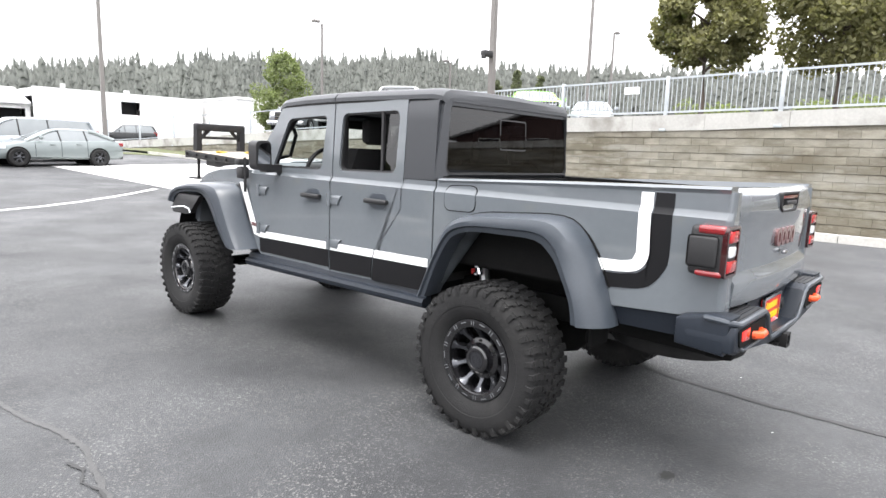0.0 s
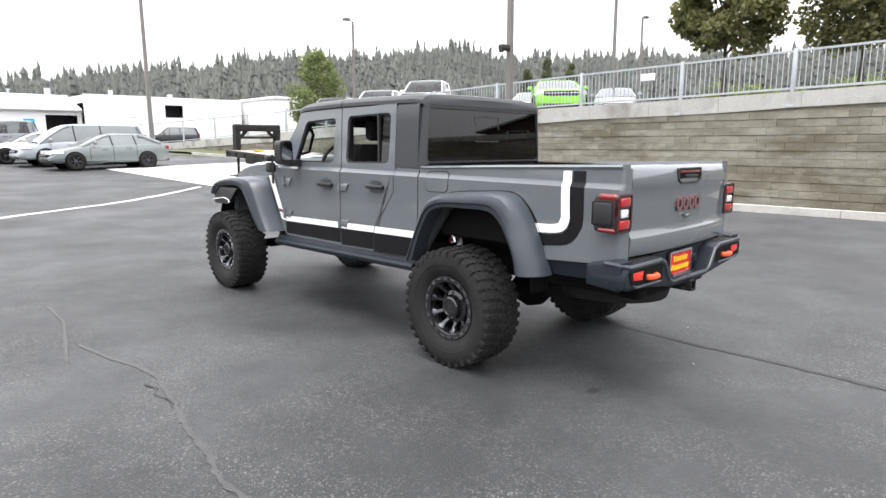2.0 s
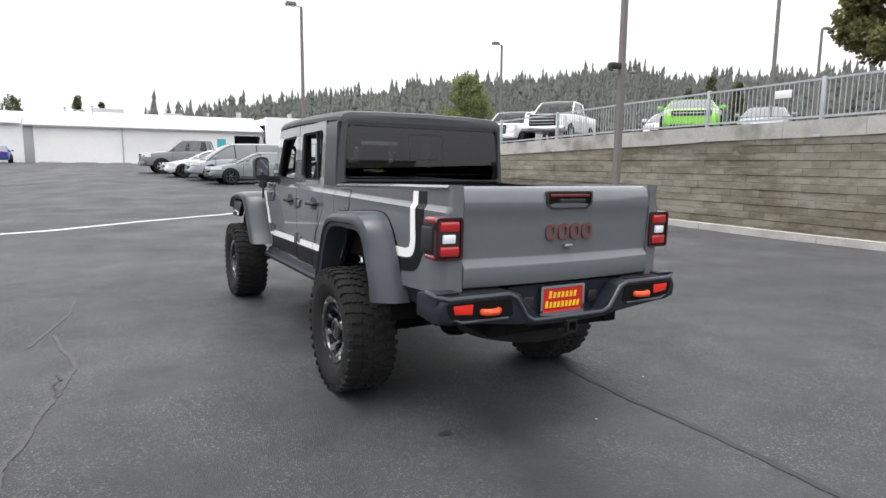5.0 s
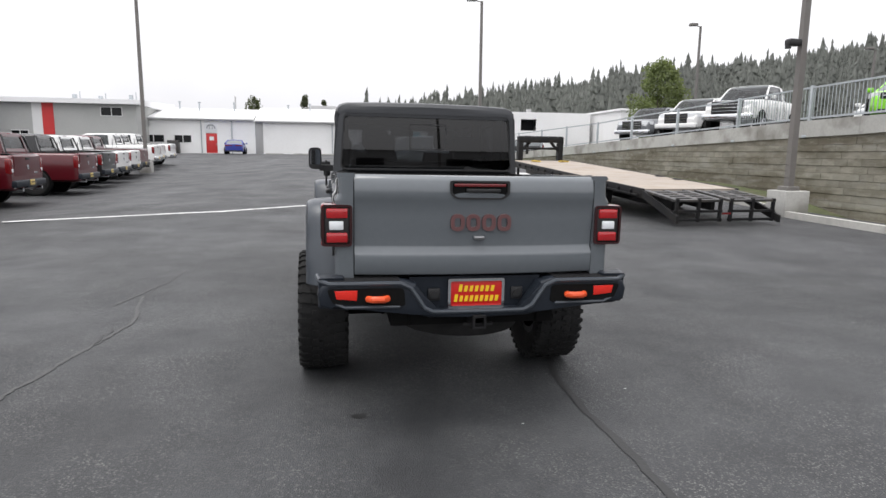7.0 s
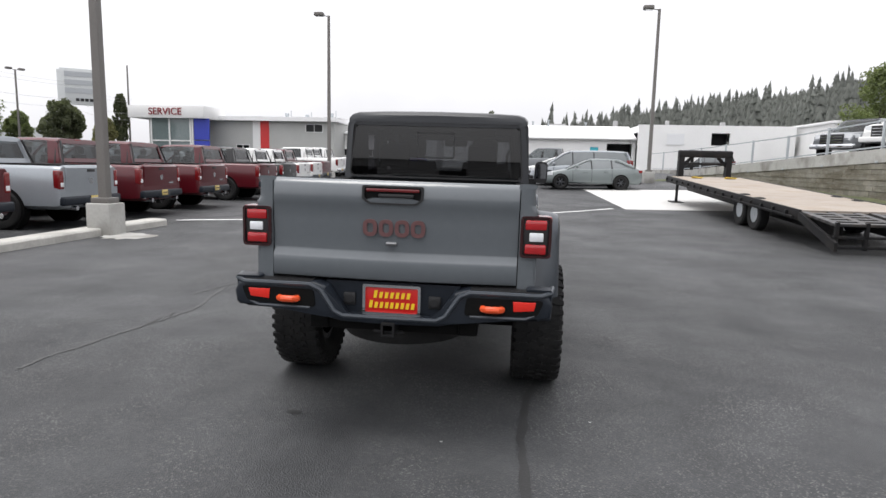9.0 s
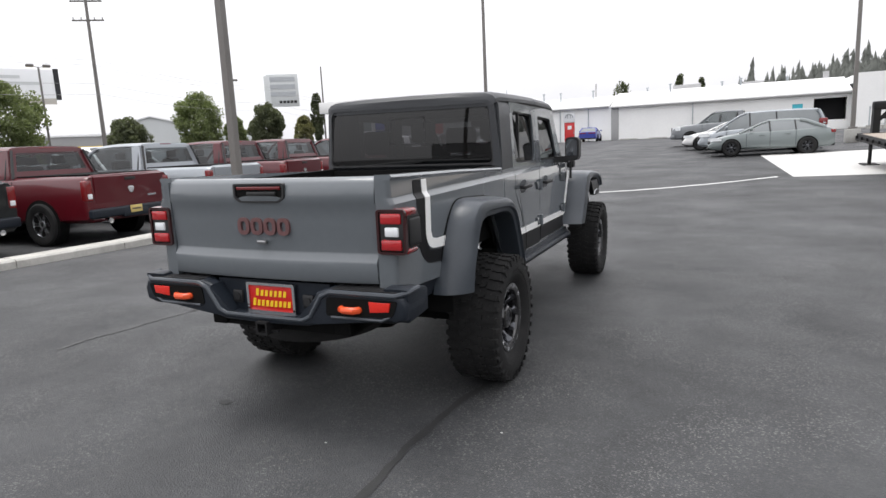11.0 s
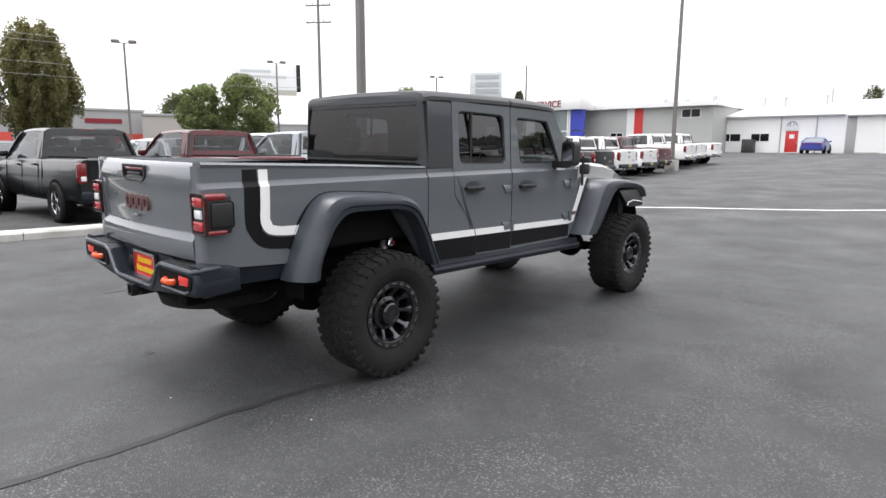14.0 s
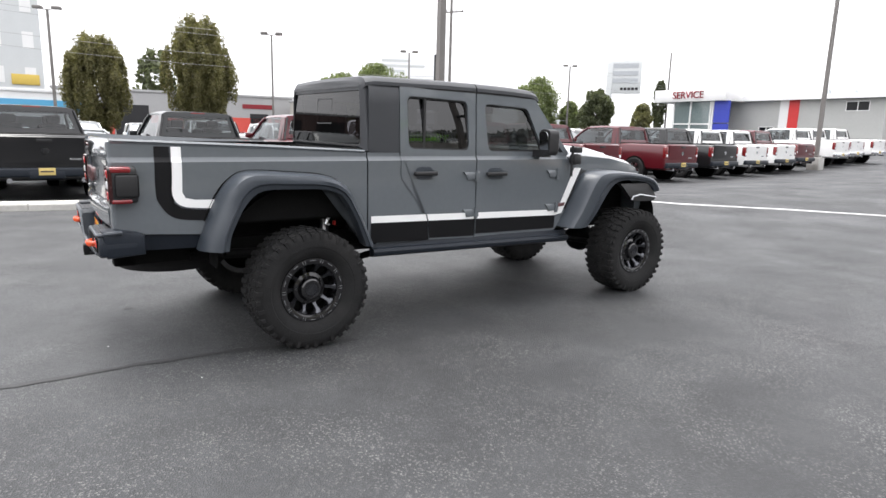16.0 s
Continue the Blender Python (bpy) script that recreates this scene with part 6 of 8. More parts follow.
    for s in (-1, 1):
        bm = bmesh.new()
        tube(bm, [(s * 0.62, 2.47, 1.30), (s * 0.60, 2.30, 1.62), (s * 0.58, 2.12, 1.80)], 0.03, 8)
        tube(bm, [(s * 0.58, 2.40, 1.42), (s * 0.54, 2.33, 1.44), (s * 0.54, 2.25, 1.60), (s * 0.57, 2.24, 1.66)], 0.016, 6)
        part("roll_bar", bm, M["black"], T)
    bm = bmesh.new()
    box(bm, -0.12, 0.12, 2.16, 2.19, 1.68, 1.75, 0.015)
    part("rear_view_mirror", bm, M["black"], T)
    bm = bmesh.new()
    tube(bm, [(-0.45, 1.02, 1.78), (0.45, 1.02, 1.78)], 0.035, 8)
    part("sound_bar", bm, M["interior"], T)
    return T


build_truck()
# ---- lamp posts, poles, trailer ----
def lamp_post(x, y, height, heads, label, base=True, r=0.085, yaw=0, z=None, group="lot lamp posts", camera_arm=False, k=1.0, foot=0.29):
    z = ground_z(x, y) if z is None else z
    root = thing("street_lamp", label, "street lamp", group, at=(x, y, z), rz=yaw)
    b = 0.62 if base else 0.0
    if base:
        bm = bmesh.new()
        box(bm, -foot, foot, -foot, foot, -0.15, b, 0.025)
        part("concrete_base", bm, M["concrete"], root, "square pale concrete base")
        bm = bmesh.new()
        box(bm, -0.17, 0.17, -0.17, 0.17, b, b + 0.10, 0.012)
        part("base_plate", bm, M["pole"], root)
    bm = bmesh.new()
    loft(bm, [[(a * k, c * k, h) for a, c in ((-1, -1), (1, -1), (1, 1), (-1, 1))] for k, h in ((r, b), (r * 0.75, height))])
    part("pole", bm, M["pole"], root)
    for s in heads:
        bm = bmesh.new()
        tube(bm, [(0, 0, height - 0.05), (s * 0.35 * k, 0, height + 0.02)], 0.03 * k, 6)
        part("arm", bm, M["pole"], root)
        bm = bmesh.new()
        box(bm, min(s * 0.30 * k, s * 0.85 * k), max(s * 0.30 * k, s * 0.85 * k), -0.22 * k, 0.22 * k, height - 0.03, height + 0.19 * k, 0.06)
        h = part("lamp_head", bm, M["pole"], root, "flat shoebox lamp head")
        bm = bmesh.new()
        box(bm, min(s * 0.36 * k, s * 0.79 * k), max(s * 0.36 * k, s * 0.79 * k), -0.13 * k, 0.13 * k, height - 0.036, height - 0.028)
        part("lens", bm, M["white_lens"], h)
    if camera_arm:
        bm = bmesh.new()
        box(bm, -0.42, -0.08, -0.10, 0.10, 3.98, 4.14, 0.04)
        cyl(bm, (-0.38, 0, 3.92), "z", 0.07, 0.10, 12)
        part("camera", bm, M["black"], root, "black security camera on the pole")
        bm = bmesh.new()
        box(bm, -0.14, 0.14, -0.14, 0.14, 6.2, 6.5, 0.02)
        part("junction_box", bm, M["pole"], root)
    return root


lamp_post(10.16, 8.75, 9.6, (), "tall square brown lamp post on a concrete base by the kerb", r=0.079, camera_arm=True, foot=0.33)
lamp_post(-6.96, 6.20, 10.5, (-1, 1), "tall square brown lamp post standing in the concrete kerb", r=0.079, foot=0.235, z=ground_z(-6.96, 6.20) - 0.04)
lamp_post(-10.56, 31.32, 9.6, (-1,), "thin brown lamp post at the tails of the parked pickups", r=0.09)
lamp_post(7.86, 31.07, 9.3, (-1,), "thin brown lamp post beside the parked hatchback", r=0.09)
lamp_post(25.8, 37.7, 9.6, (-1,), "single-headed lamp post on the raised lot", base=False, z=1.2)
lamp_post(43, 40, 8.6, (-1,), "single-headed lamp post on the raised lot", base=False, z=1.6)
lamp_post(25.55, 14.58, 10.5, (), "slim tall flag-pole-like post on the raised lot", base=False, z=2.3, r=0.075)
lamp_post(38.99, 20.37, 8.1, (1,), "single-headed lamp post on the raised lot", base=False, z=2.3, r=0.08, k=0.8)
for lx, ly in ((-44.9, 0.1), (-45.5, 15.25), (-47.95, 29.5), (-49.3, 52.4)):
    lamp_post(lx, ly, 9.0, (-1, 1), "double-headed grey lamp post at the lot's far edge", base=False, yaw=65, group="double lamp posts", k=1.0)


def utility_pole(x, y, h):
    root = thing("utility_pole", "wooden utility pole with a crossarm and insulators", "utility pole", at=(x, y, ground_z(x, y)), rz=35)
    bm = bmesh.new()
    cyl(bm, (0, 0, 0), "z", 0.19, h, 10, 0.12)
    part("pole", bm, M["pole"], root)
    for dz in (0.5, 2.0):
        bm = bmesh.new()
        box(bm, -1.2, 1.2, -0.06, 0.06, h - dz - 0.06, h - dz + 0.06)
        part("crossarm", bm, M["pole"], root)
        for q in (-1.1, -0.5, 0.5, 1.1):
            bm = bmesh.new()
            cyl(bm, (q, 0, h - dz + 0.06), "z", 0.05, 0.2, 6)
            part("insulator", bm, M["far_grey"], root)
    return root


utility_pole(-45.2, 32.4, 14.6)
lamp_post(-54.9, 78.6, 13.2, (), "bare slim pole behind the service entrance", base=False, r=0.10)


def wires():
    root = thing("power_lines", "thin grey overhead power lines along the street", "cable")
    for dz, dx in ((0, 0), (0.35, 0.4), (-1.5, 0.2), (-2.4, 0.5)):
        bm = bmesh.new()
        pts = []
        stops = [(-52, -40), (-50, -5), (-45.2, 32.4), (-50, 60), (-54, 79)]
        for (x0, y0), (x1, y1) in zip(stops, stops[1:]):
            for i in range(8):
                t = i / 8
                pts.append((x0 + (x1 - x0) * t + dx, y0 + (y1 - y0) * t, 9.4 + dz - 1.1 * 4 * t * (1 - t) * 0.5))
        tube(bm, pts, 0.012, 4)
        part("cable", bm, M["far_grey"], root)
    return root


wires()


def trailer_wheel(root, x, y, z, s):
    bm = bmesh.new()
    lathe(bm, [(0.20, -0.10), (0.34, -0.115), (0.385, -0.09), (0.395, 0), (0.385, 0.09), (0.34, 0.115), (0.20, 0.10)], "x", 28, close=False)
    w = part("wheel", bm, M["rubber"], root, "black trailer tyre")
    w.matrix_basis = pose(x, y, z)
    bm = bmesh.new()
    lathe(bm, [(0.205, s * 0.095), (0.195, s * 0.05), (0.12, s * 0.03), (0.09, s * 0.06), (0.06, s * 0.10), (0.01, s * 0.10)], "x", 20)
    part("rim", bm, M["galv"], w, "pale galvanised steel rim")
    for k in range(6):
        bm = bmesh.new()
        a = k * math.pi / 3
        cyl(bm, (min(s * 0.055, s * 0.075), 0.105 * math.cos(a), 0.105 * math.sin(a)), "x", 0.012, 0.02, 6)
        part("lug_nut", bm, M["steel"], w)


def trailer():
    root = thing("flatbed_trailer", "black gooseneck flatbed trailer with a weathered wood deck and folded ramps", "trailer", at=(7.42, 8.55, 0.77), rx=3.13, rz=2)
    L, W = 9.5, 1.25
    for i in range(42):
        bm = bmesh.new()
        y = i * L / 42
        box(bm, -W + 0.06, W - 0.06, y + 0.004, y + L / 42 - 0.004, -0.045, 0.0)
        part("plank", bm, M["wood"], root)
    for s in (-1, 1):
        bm = bmesh.new()
        lo, hi = sorted((s * W, s * (W - 0.06)))
        box(bm, lo, hi, -0.05, L, -0.20, 0.012, 0.006)
        part("side_rail", bm, M["black_steel"], root)
        bm = bmesh.new()
        lo, hi = sorted((s * (W + 0.02), s * (W + 0.06)))
        box(bm, lo, hi, 0.1, L - 0.1, -0.16, -0.13)
        part("rub_rail", bm, M["black_steel"], root)
        for i in range(16):
            bm = bmesh.new()
            y = 0.4 + i * 0.6
            lo, hi = sorted((s * W, s * (W + 0.05)))
            box(bm, lo, hi, y, y + 0.07, -0.18, -0.05)
            part("stake_pocket", bm, M["black_steel"], root)
        bm = bmesh.new()
        lo, hi = sorted((s * 0.45, s * 0.55))
        box(bm, lo, hi, -0.2, L, -0.48, -0.22, 0.01)
        part("main_beam", bm, M["black_steel"], root)
        for y in (2.2, 3.08):
            trailer_wheel(root, s * (W - 0.17), y, -0.36, s)
        bm = bmesh.new()
        tube(bm, [(s * 0.95, L - 0.25, -0.2), (s * 0.95, L - 0.25, -0.86)], 0.05, 8)
        box(bm, min(s * 0.75, s * 1.15), max(s * 0.75, s * 1.15), L - 0.55, L + 0.05, -0.90, -0.86, 0.005)
        part("jack_leg", bm, M["black_steel"], root, "black jack leg on a foot plate")
        # gooseneck uprights
        bm = bmesh.new()
        loft(bm, [[(s * 0.80 + a, L + 0.1 + b, z) for a, b in ((-0.09, -0.12), (0.09, -0.12), (0.09, 0.12), (-0.09, 0.12))] for z in (-0.2, 0.78)])
        part("neck_upright", bm, M["black_steel"], root)
        bm = bmesh.new()
        tube(bm, [(s * 0.76, L + 0.1, 0.34), (s * 0.42, L + 0.1, 0.68)], 0.06, 6)
        part("neck_brace", bm, M["black_steel"], root)
        # folded ramp section over the dovetail
        bm = bmesh.new()
        lo, hi = sorted((s * 0.08, s * (W - 0.04)))
        for q in range(5):
            y = -0.12 - q * 0.26
            z = -0.03 - q * 0.012
            sl = bmesh.new()
            box(sl, lo, hi, y - 0.15, y, z - 0.05, z, 0.006)
            part("ramp_slat", sl, M["ramp_steel"], root)
        for x in (lo + 0.07, (lo + hi) / 2, hi - 0.07):
            loft(bm, [[(x + a, y, z + b) for a, b in ((-0.065, -0.05), (0.065, -0.05), (0.065, 0.0), (-0.065, 0.0))] for y, z in ((-0.02, -0.020), (-1.30, -0.081))])
        part("ramp", bm, M["ramp_steel"], root, "black slatted loading ramp folded flat")
        bm = bmesh.new()
        for z in (-0.30, -0.48):
            box(bm, lo, hi, -1.32, -1.26, z - 0.05, z, 0.005)
        for x in (lo + 0.05, hi - 0.05, (lo + hi) / 2):
            box(bm, x - 0.03, x + 0.03, -1.32, -1.26, -0.55, -0.06)
        part("ramp_foot", bm, M["black_steel"], root)
        bm = bmesh.new()
        loft(bm, [[(s * (W - 0.03) + a, y, z + b) for a, b in ((-0.03, -0.16), (0.03, -0.16), (0.03, 0.0), (-0.03, 0.0))] for y, z in ((-0.02, -0.02), (-1.45, -0.40))])
        part("dovetail_rail", bm, M["black_steel"], root)
    bm = bmesh.new()
    box(bm, -0.90, 0.90, L - 0.04, L + 0.24, 0.66, 0.90, 0.05, 3)
    box(bm, -0.74, 0.74, L + 0.03, L + 0.17, 0.40, 0.48, 0.01)
    part("neck_beam", bm, M["black_steel"], root)
    bm = bmesh.new()
    box(bm, -0.09, 0.09, L + 0.2, L + 1.6, 0.68, 0.88, 0.02)
    cyl(bm, (0, L + 1.5, 0.15), "z", 0.06, 0.6, 10)
    part("coupler", bm, M["black_steel"], root)
    bm = bmesh.new()
    box(bm, -W, W, L - 0.02, L + 0.06, -0.22, 0.01)
    part("front_rail", bm, M["black_steel"], root)
    for q in range(7):
        bm = bmesh.new()
        y = 0.6 + q * 1.35
        box(bm, -W + 0.06, W - 0.06, y, y + 0.07, -0.14, -0.05)
        part("crossmember", bm, M["black_steel"], root)
    bm = bmesh.new()
    box(bm, -0.10, 0.10, -1.345, -1.325, -0.39, -0.35)
    part("reflector_strip", bm, M["dark_red"], root)
    rr = random.Random(8)
    for cx in (-0.55, 0.55):
        bm = bmesh.new()
        pts = [(cx + 0.25 * math.cos(a * 1.9) * rr.uniform(0.5, 1), L - 0.9 + 0.2 * math.sin(a * 2.3) * rr.uniform(0.5, 1), 0.02 + 0.015 * (a % 3)) for a in range(14)]
        tube(bm, pts, 0.022, 5)
        st = part("tie_down_strap", bm, M["strap"])
        st.matrix_basis = root.matrix_basis.copy()
        tagged(st, "yellow tie-down strap heaped on the trailer's deck", "strap", "tie-down straps")
    return root


trailer()


# ---- far left side ----
def simple_building(name, label, x, y, rz, w, d, h, wall, roof, extras=(), kind="building"):
    root = thing(name, label, kind, at=(x, y, 0.2), rz=rz)
    bm = bmesh.new()
    box(bm, -w / 2, w / 2, 0, d, -0.5, h)
    part("wall", bm, M[wall], root)
    bm = bmesh.new()
    box(bm, -w / 2 - 0.15, w / 2 + 0.15, -0.15, d + 0.15, h, h + 0.3, 0.02)
    part("roof", bm, M[roof], root)
    for nm, x0, x1, z0, z1, m in extras:
        bm = bmesh.new()
        box(bm, x0, x1, -0.08, -0.004, z0, z1)
        part(nm, bm, M[m], root)
    return root


simple_building("tyre_shop", "low grey shop building with a red band and dark bay doors", -86, 16, 80, 30, 12, 5.9, "far_grey", "far_grey",
                [("red_band", -15, -8.2, 0.2, 3.0, "far_red"), ("red_band", -3.8, 0.2, 0.2, 3.0, "far_red"), ("red_band", 4.2, 15, 0.2, 3.0, "far_red"), ("bay_door", -8, -4, 0.2, 4.2, "dark_void"), ("bay_door", 0.4, 4, 0.2, 4.2, "dark_void"), ("bay_door", 9, 11.5, 0.2, 3.6, "dark_void"), ("sign_board", 8.0, 12.3, 4.3, 4.9, "sign_text"), ("window", -13, -10.5, 1.4, 3.0, "dark_void")])
simple_building("petrol_station", "white flat canopy building with a sky blue band", -66, -1.2, 88, 9, 8, 4.3, "white_wall", "white_roof",
                [("blue_band", -4.5, 4.5, 2.6, 3.6, "sign_blue"), ("window", -3, 2, 0.4, 2.0, "dark_void")])
TW = simple_building("tower_block", "tall pale grey tower with small white windows", -150, -4, 90, 12, 14, 34, "far_tower", "far_tower",
                     [("window", x, x + 1.9, z, z + 3.2, "white_trim") for x in (-2.6, 2.8) for z in (9.5, 16.5, 23.5)])
bm = bmesh.new()
box(bm, 0.4, 5.2, -0.25, -0.09, 9.2, 11.3, 0.1)
ys_ = part("sign_board", bm, M["strap"], TW, "yellow sign board with a dark oval")
simple_building("roadside_shop", "low tan roadside building behind the trees", -76, 33, 62, 10, 8, 5.2, "brown_bldg", "far_grey")
simple_building("car_repair_shop", "low shop with a flat white roof and dark glazed front", -84, 57, 56, 13, 8, 5.0, "far_grey", "white_roof",
                [("window", -6, 6, 1.0, 3.2, "dark_void"), ("banner", -5, 4.5, 3.0, 3.6, "plate_yellow")])
simple_building("warehouse", "pale distant warehouse with a low roof", -120, 110, 48, 40, 20, 7.5, "far_tower", "white_roof")
simple_building("warehouse", "pale distant warehouse with a low roof", -150, 70, 60, 50, 20, 6.5, "far_tower", "far_grey")


def gabled_warehouse():
    root = thing("gabled_warehouse", "pale distant warehouse with a shallow gabled front", "building", at=(-119, 101, 0.5), rz=48.8)
    bm = bmesh.new()
    prism(bm, [(-8, -0.5), (8, -0.5), (8, 8.6), (0, 10.6), (-8, 8.6)], "y", 0, 24)
    part("wall", bm, M["far_tower"], root)
    for s in (-1, 1):
        bm = bmesh.new()
        prism(bm, [(s * 8.5, 8.48), (0, 10.61), (0, 10.9), (s * 8.5, 8.77)], "y", -0.4, 24.4)
        part("roof", bm, M["white_roof"], root)
    bm = bmesh.new()
    box(bm, -2.2, 2.2, -0.06, -0.004, 0.2, 4.2)
    part("bay_door", bm, M["far_grey"], root)
    return root


gabled_warehouse()


def billboard():
    root = thing("billboard", "large roadside billboard with faded grey print", "billboard", at=(-92, 54.5, 0.4), rz=60)
    bm = bmesh.new()
    cyl(bm, (0, 0, 0), "z", 0.4, 11, 10)
    part("pole", bm, M["pole"], root)
    bm = bmesh.new()
    box(bm, -5.2, 5.2, -0.3, 0.1, 10.8, 15.0, 0.05)
    b = part("panel", bm, M["sign_white"], root)
    bm = bmesh.new()
    box(bm, -5.2, 5.2, -0.32, -0.05, 9.9, 10.75)
    part("lower_panel", bm, M["brown_bldg"], root)
    bm = bmesh.new()
    box(bm, 5.22, 5.9, -0.3, 0.6, 10.6, 15.1)
    part("side_frame", bm, M["dark_void"], root)
    bm = bmesh.new()
    for i, (x0, x1, z) in enumerate(((-4, 1, 13.6), (-4, 3.5, 12.7), (-4, 0, 11.8))):
        box(bm, x0, x1, -0.34, -0.3, z, z + 0.45)
    part("print_bar", bm, M["far_tower"], b)
    return root


billboard()


def utility_cabinet():
    root = thing("utility_cabinet", "dark grey utility cabinet against the white wall", "cabinet", at=(-17.0, 65.0, ground_z(-17, 65)))
    bm = bmesh.new()
    box(bm, -0.55, 0.55, -0.4, 0.5, 0, 1.35, 0.04)
    part("body", bm, M["ramp_steel"], root)
    for x in (-0.5, 0.02):
        bm = bmesh.new()
        box(bm, x, x + 0.48, -0.43, -0.4, 0.08, 1.26, 0.01)
        part("door", bm, M["ramp_steel"], root)


utility_cabinet()
for i in range(9):
    x = -7.5 + i * 2.9
    bm = bmesh.new()
    box(bm, x, x + 1.8, 63.6, 63.75, ground_z(x, 63.6), ground_z(x, 63.6) + 0.12, 0.03)
    tagged(part("wheel_stop", bm, M["kerb"]), "low pale concrete wheel stop before the white building", "wheel stop", "wheel stops")


# ---- what stands behind the walk, seen only in the glass ----
def lodge():
    root = thing("brown_building", "dark red-brown gabled building with pale windows on the raised lot", "building", at=(30.3, -15.4, 2.4), rz=63)
    bm = bmesh.new()
    prism(bm, [(-8, -0.5), (8, -0.5), (8, 2.1), (0, 6.4), (-8, 2.1)], "y", -10, 0)
    part("wall", bm, M["far_brown"], root)
    for s in (-1, 1):
        bm = bmesh.new()
        roof_slope = [(s * 8.6, 1.83), (0, 6.45), (0, 6.7), (s * 8.6, 2.08)]
        prism(bm, roof_slope, "y", -10.5, 0.5)
        part("roof", bm, M["far_grey"], root)
    for x in (-6.6, -3.6, -0.7, 2.2, 5.1):
        window_part(root, x, x + 1.4, 0.7, 2.0, 0.05, M["white_trim"], M["car_glass"], 0)
    return root


lodge()
simple_building("showroom", "dark red-brown showroom building behind the pickup row", -41, -19.5, 115, 15, 12, 4.2, "far_maroon", "far_grey", [("window", x, x + 2.2, 1.0, 3.4, "dark_void") for x in (-6.5, -3.2, 0.2, 3.6)])
simple_building("workshop", "long grey workshop building behind the lot", 2, -62, 180, 60, 14, 5.2, "far_grey", "far_grey", [("window", x, x + 3, 1, 3, "dark_void") for x in (-24, -14, -4, 6, 16)])
for lx, ly in ((-9, -24), (6, -30)):
    lamp_post(lx, ly, 8.6, (-1, 1), "double-headed lamp post standing in the rear lot", group="rear lamp posts")
# ---- parked vehicles ----
PAINTS = {}
M["lamp_red"] = mat("dark_red_lamp", (0.17, 0.009, 0.011), 0.15, 0, 0.15, 25, coat=0.6)
M["plate_pale"] = mat("pale_yellow_plate", (0.60, 0.46, 0.16), 0.45, 0, 0.05, 20)


def paint(name, color, metal=0.0):
    if name not in PAINTS:
        PAINTS[name] = mat(name + "_paint", color, 0.28, metal, 0.05, 2, coat=0.5, spec=0.4)
    return PAINTS[name]


COL = {"maroon": (0.080, 0.0040, 0.0085), "silver": (0.31, 0.335, 0.36), "white": (0.78, 0.78, 0.77), "black": (0.008, 0.008, 0.009), "charcoal": (0.011, 0.013, 0.014),
       "grey": (0.16, 0.17, 0.18), "lime": (0.22, 0.62, 0.02), "blue": (0.03, 0.05, 0.30), "pale_grey": (0.175, 0.20, 0.20), "red": (0.33, 0.02, 0.02)}


def road_wheel_meshes():
    bm = bmesh.new()
    lathe(bm, [(0.235, -0.10), (0.30, -0.125), (0.37, -0.12), (0.395, -0.09), (0.40, 0), (0.395, 0.09), (0.37, 0.12), (0.30, 0.125), (0.235, 0.10)], "x", 28, close=False)
    tyre = mesh_of("tyre", bm, M["rubber"])
    out = {}
    for nm, m in (("silver", M["milled"]), ("grey", M["rim_grey"]), ("dark", M["gloss_black"])):
        bm = bmesh.new()
        lathe(bm, [(0.24, -0.09), (0.24, 0.10), (0.225, 0.10), (0.215, 0.04), (0.215, -0.09)], "x", 28, close=False)
        for i in range(6):
            a = 2 * math.pi * i / 6
            c, s = math.cos(a), math.sin(a)
            loft(bm, [[(x, c * r - s * w, s * r + c * w) for x, w in ((0.05, -k), (0.085, -k * 0.8), (0.085, k * 0.8), (0.05, k))] for r, k in ((0.05, 0.04), (0.22, 0.055))])
        lathe(bm, [(0.07, 0.03), (0.07, 0.09), (0.05, 0.10), (0.01, 0.10)], "x", 14)
        out[nm] = mesh_of("rim", bm, m)
    bm = bmesh.new()
    lathe(bm, [(0.23, -0.02), (0.23, 0.0), (0.01, 0.0)], "x", 20)
    disc = mesh_of("brake_disc", bm, M["deep"])
    return tyre, out, disc


CW_TYRE, CW_RIM, CW_DISC = road_wheel_meshes()


def road_wheel(root, x, y, r, s, kind):
    w = part("wheel", CW_TYRE, None, root)
    w.matrix_basis = Matrix.Translation((x, y, r)) @ pose(0, 0, 0, 0, 0, 0 if s > 0 else 180) @ Matrix.Diagonal((1, r / 0.40, r / 0.40, 1))
    part("rim", CW_RIM[kind], None, w)
    part("brake_disc", CW_DISC, None, w)


def quad_panel(bm, p, t):
    """A thin panel on four points, drawn out along its normal by t."""
    a, b, c, d = (Vector(q) for q in p)
    n = (b - a).cross(d - a).normalized() * t
    lo, hi = [bm.verts.new(q) for q in (a, b, c, d)], [bm.verts.new(q + n) for q in (a, b, c, d)]
    bm.faces.new(hi)
    bm.faces.new(lo[::-1])
    for i in range(4):
        bm.faces.new((lo[i], lo[(i + 1) % 4], hi[(i + 1) % 4], hi[i]))


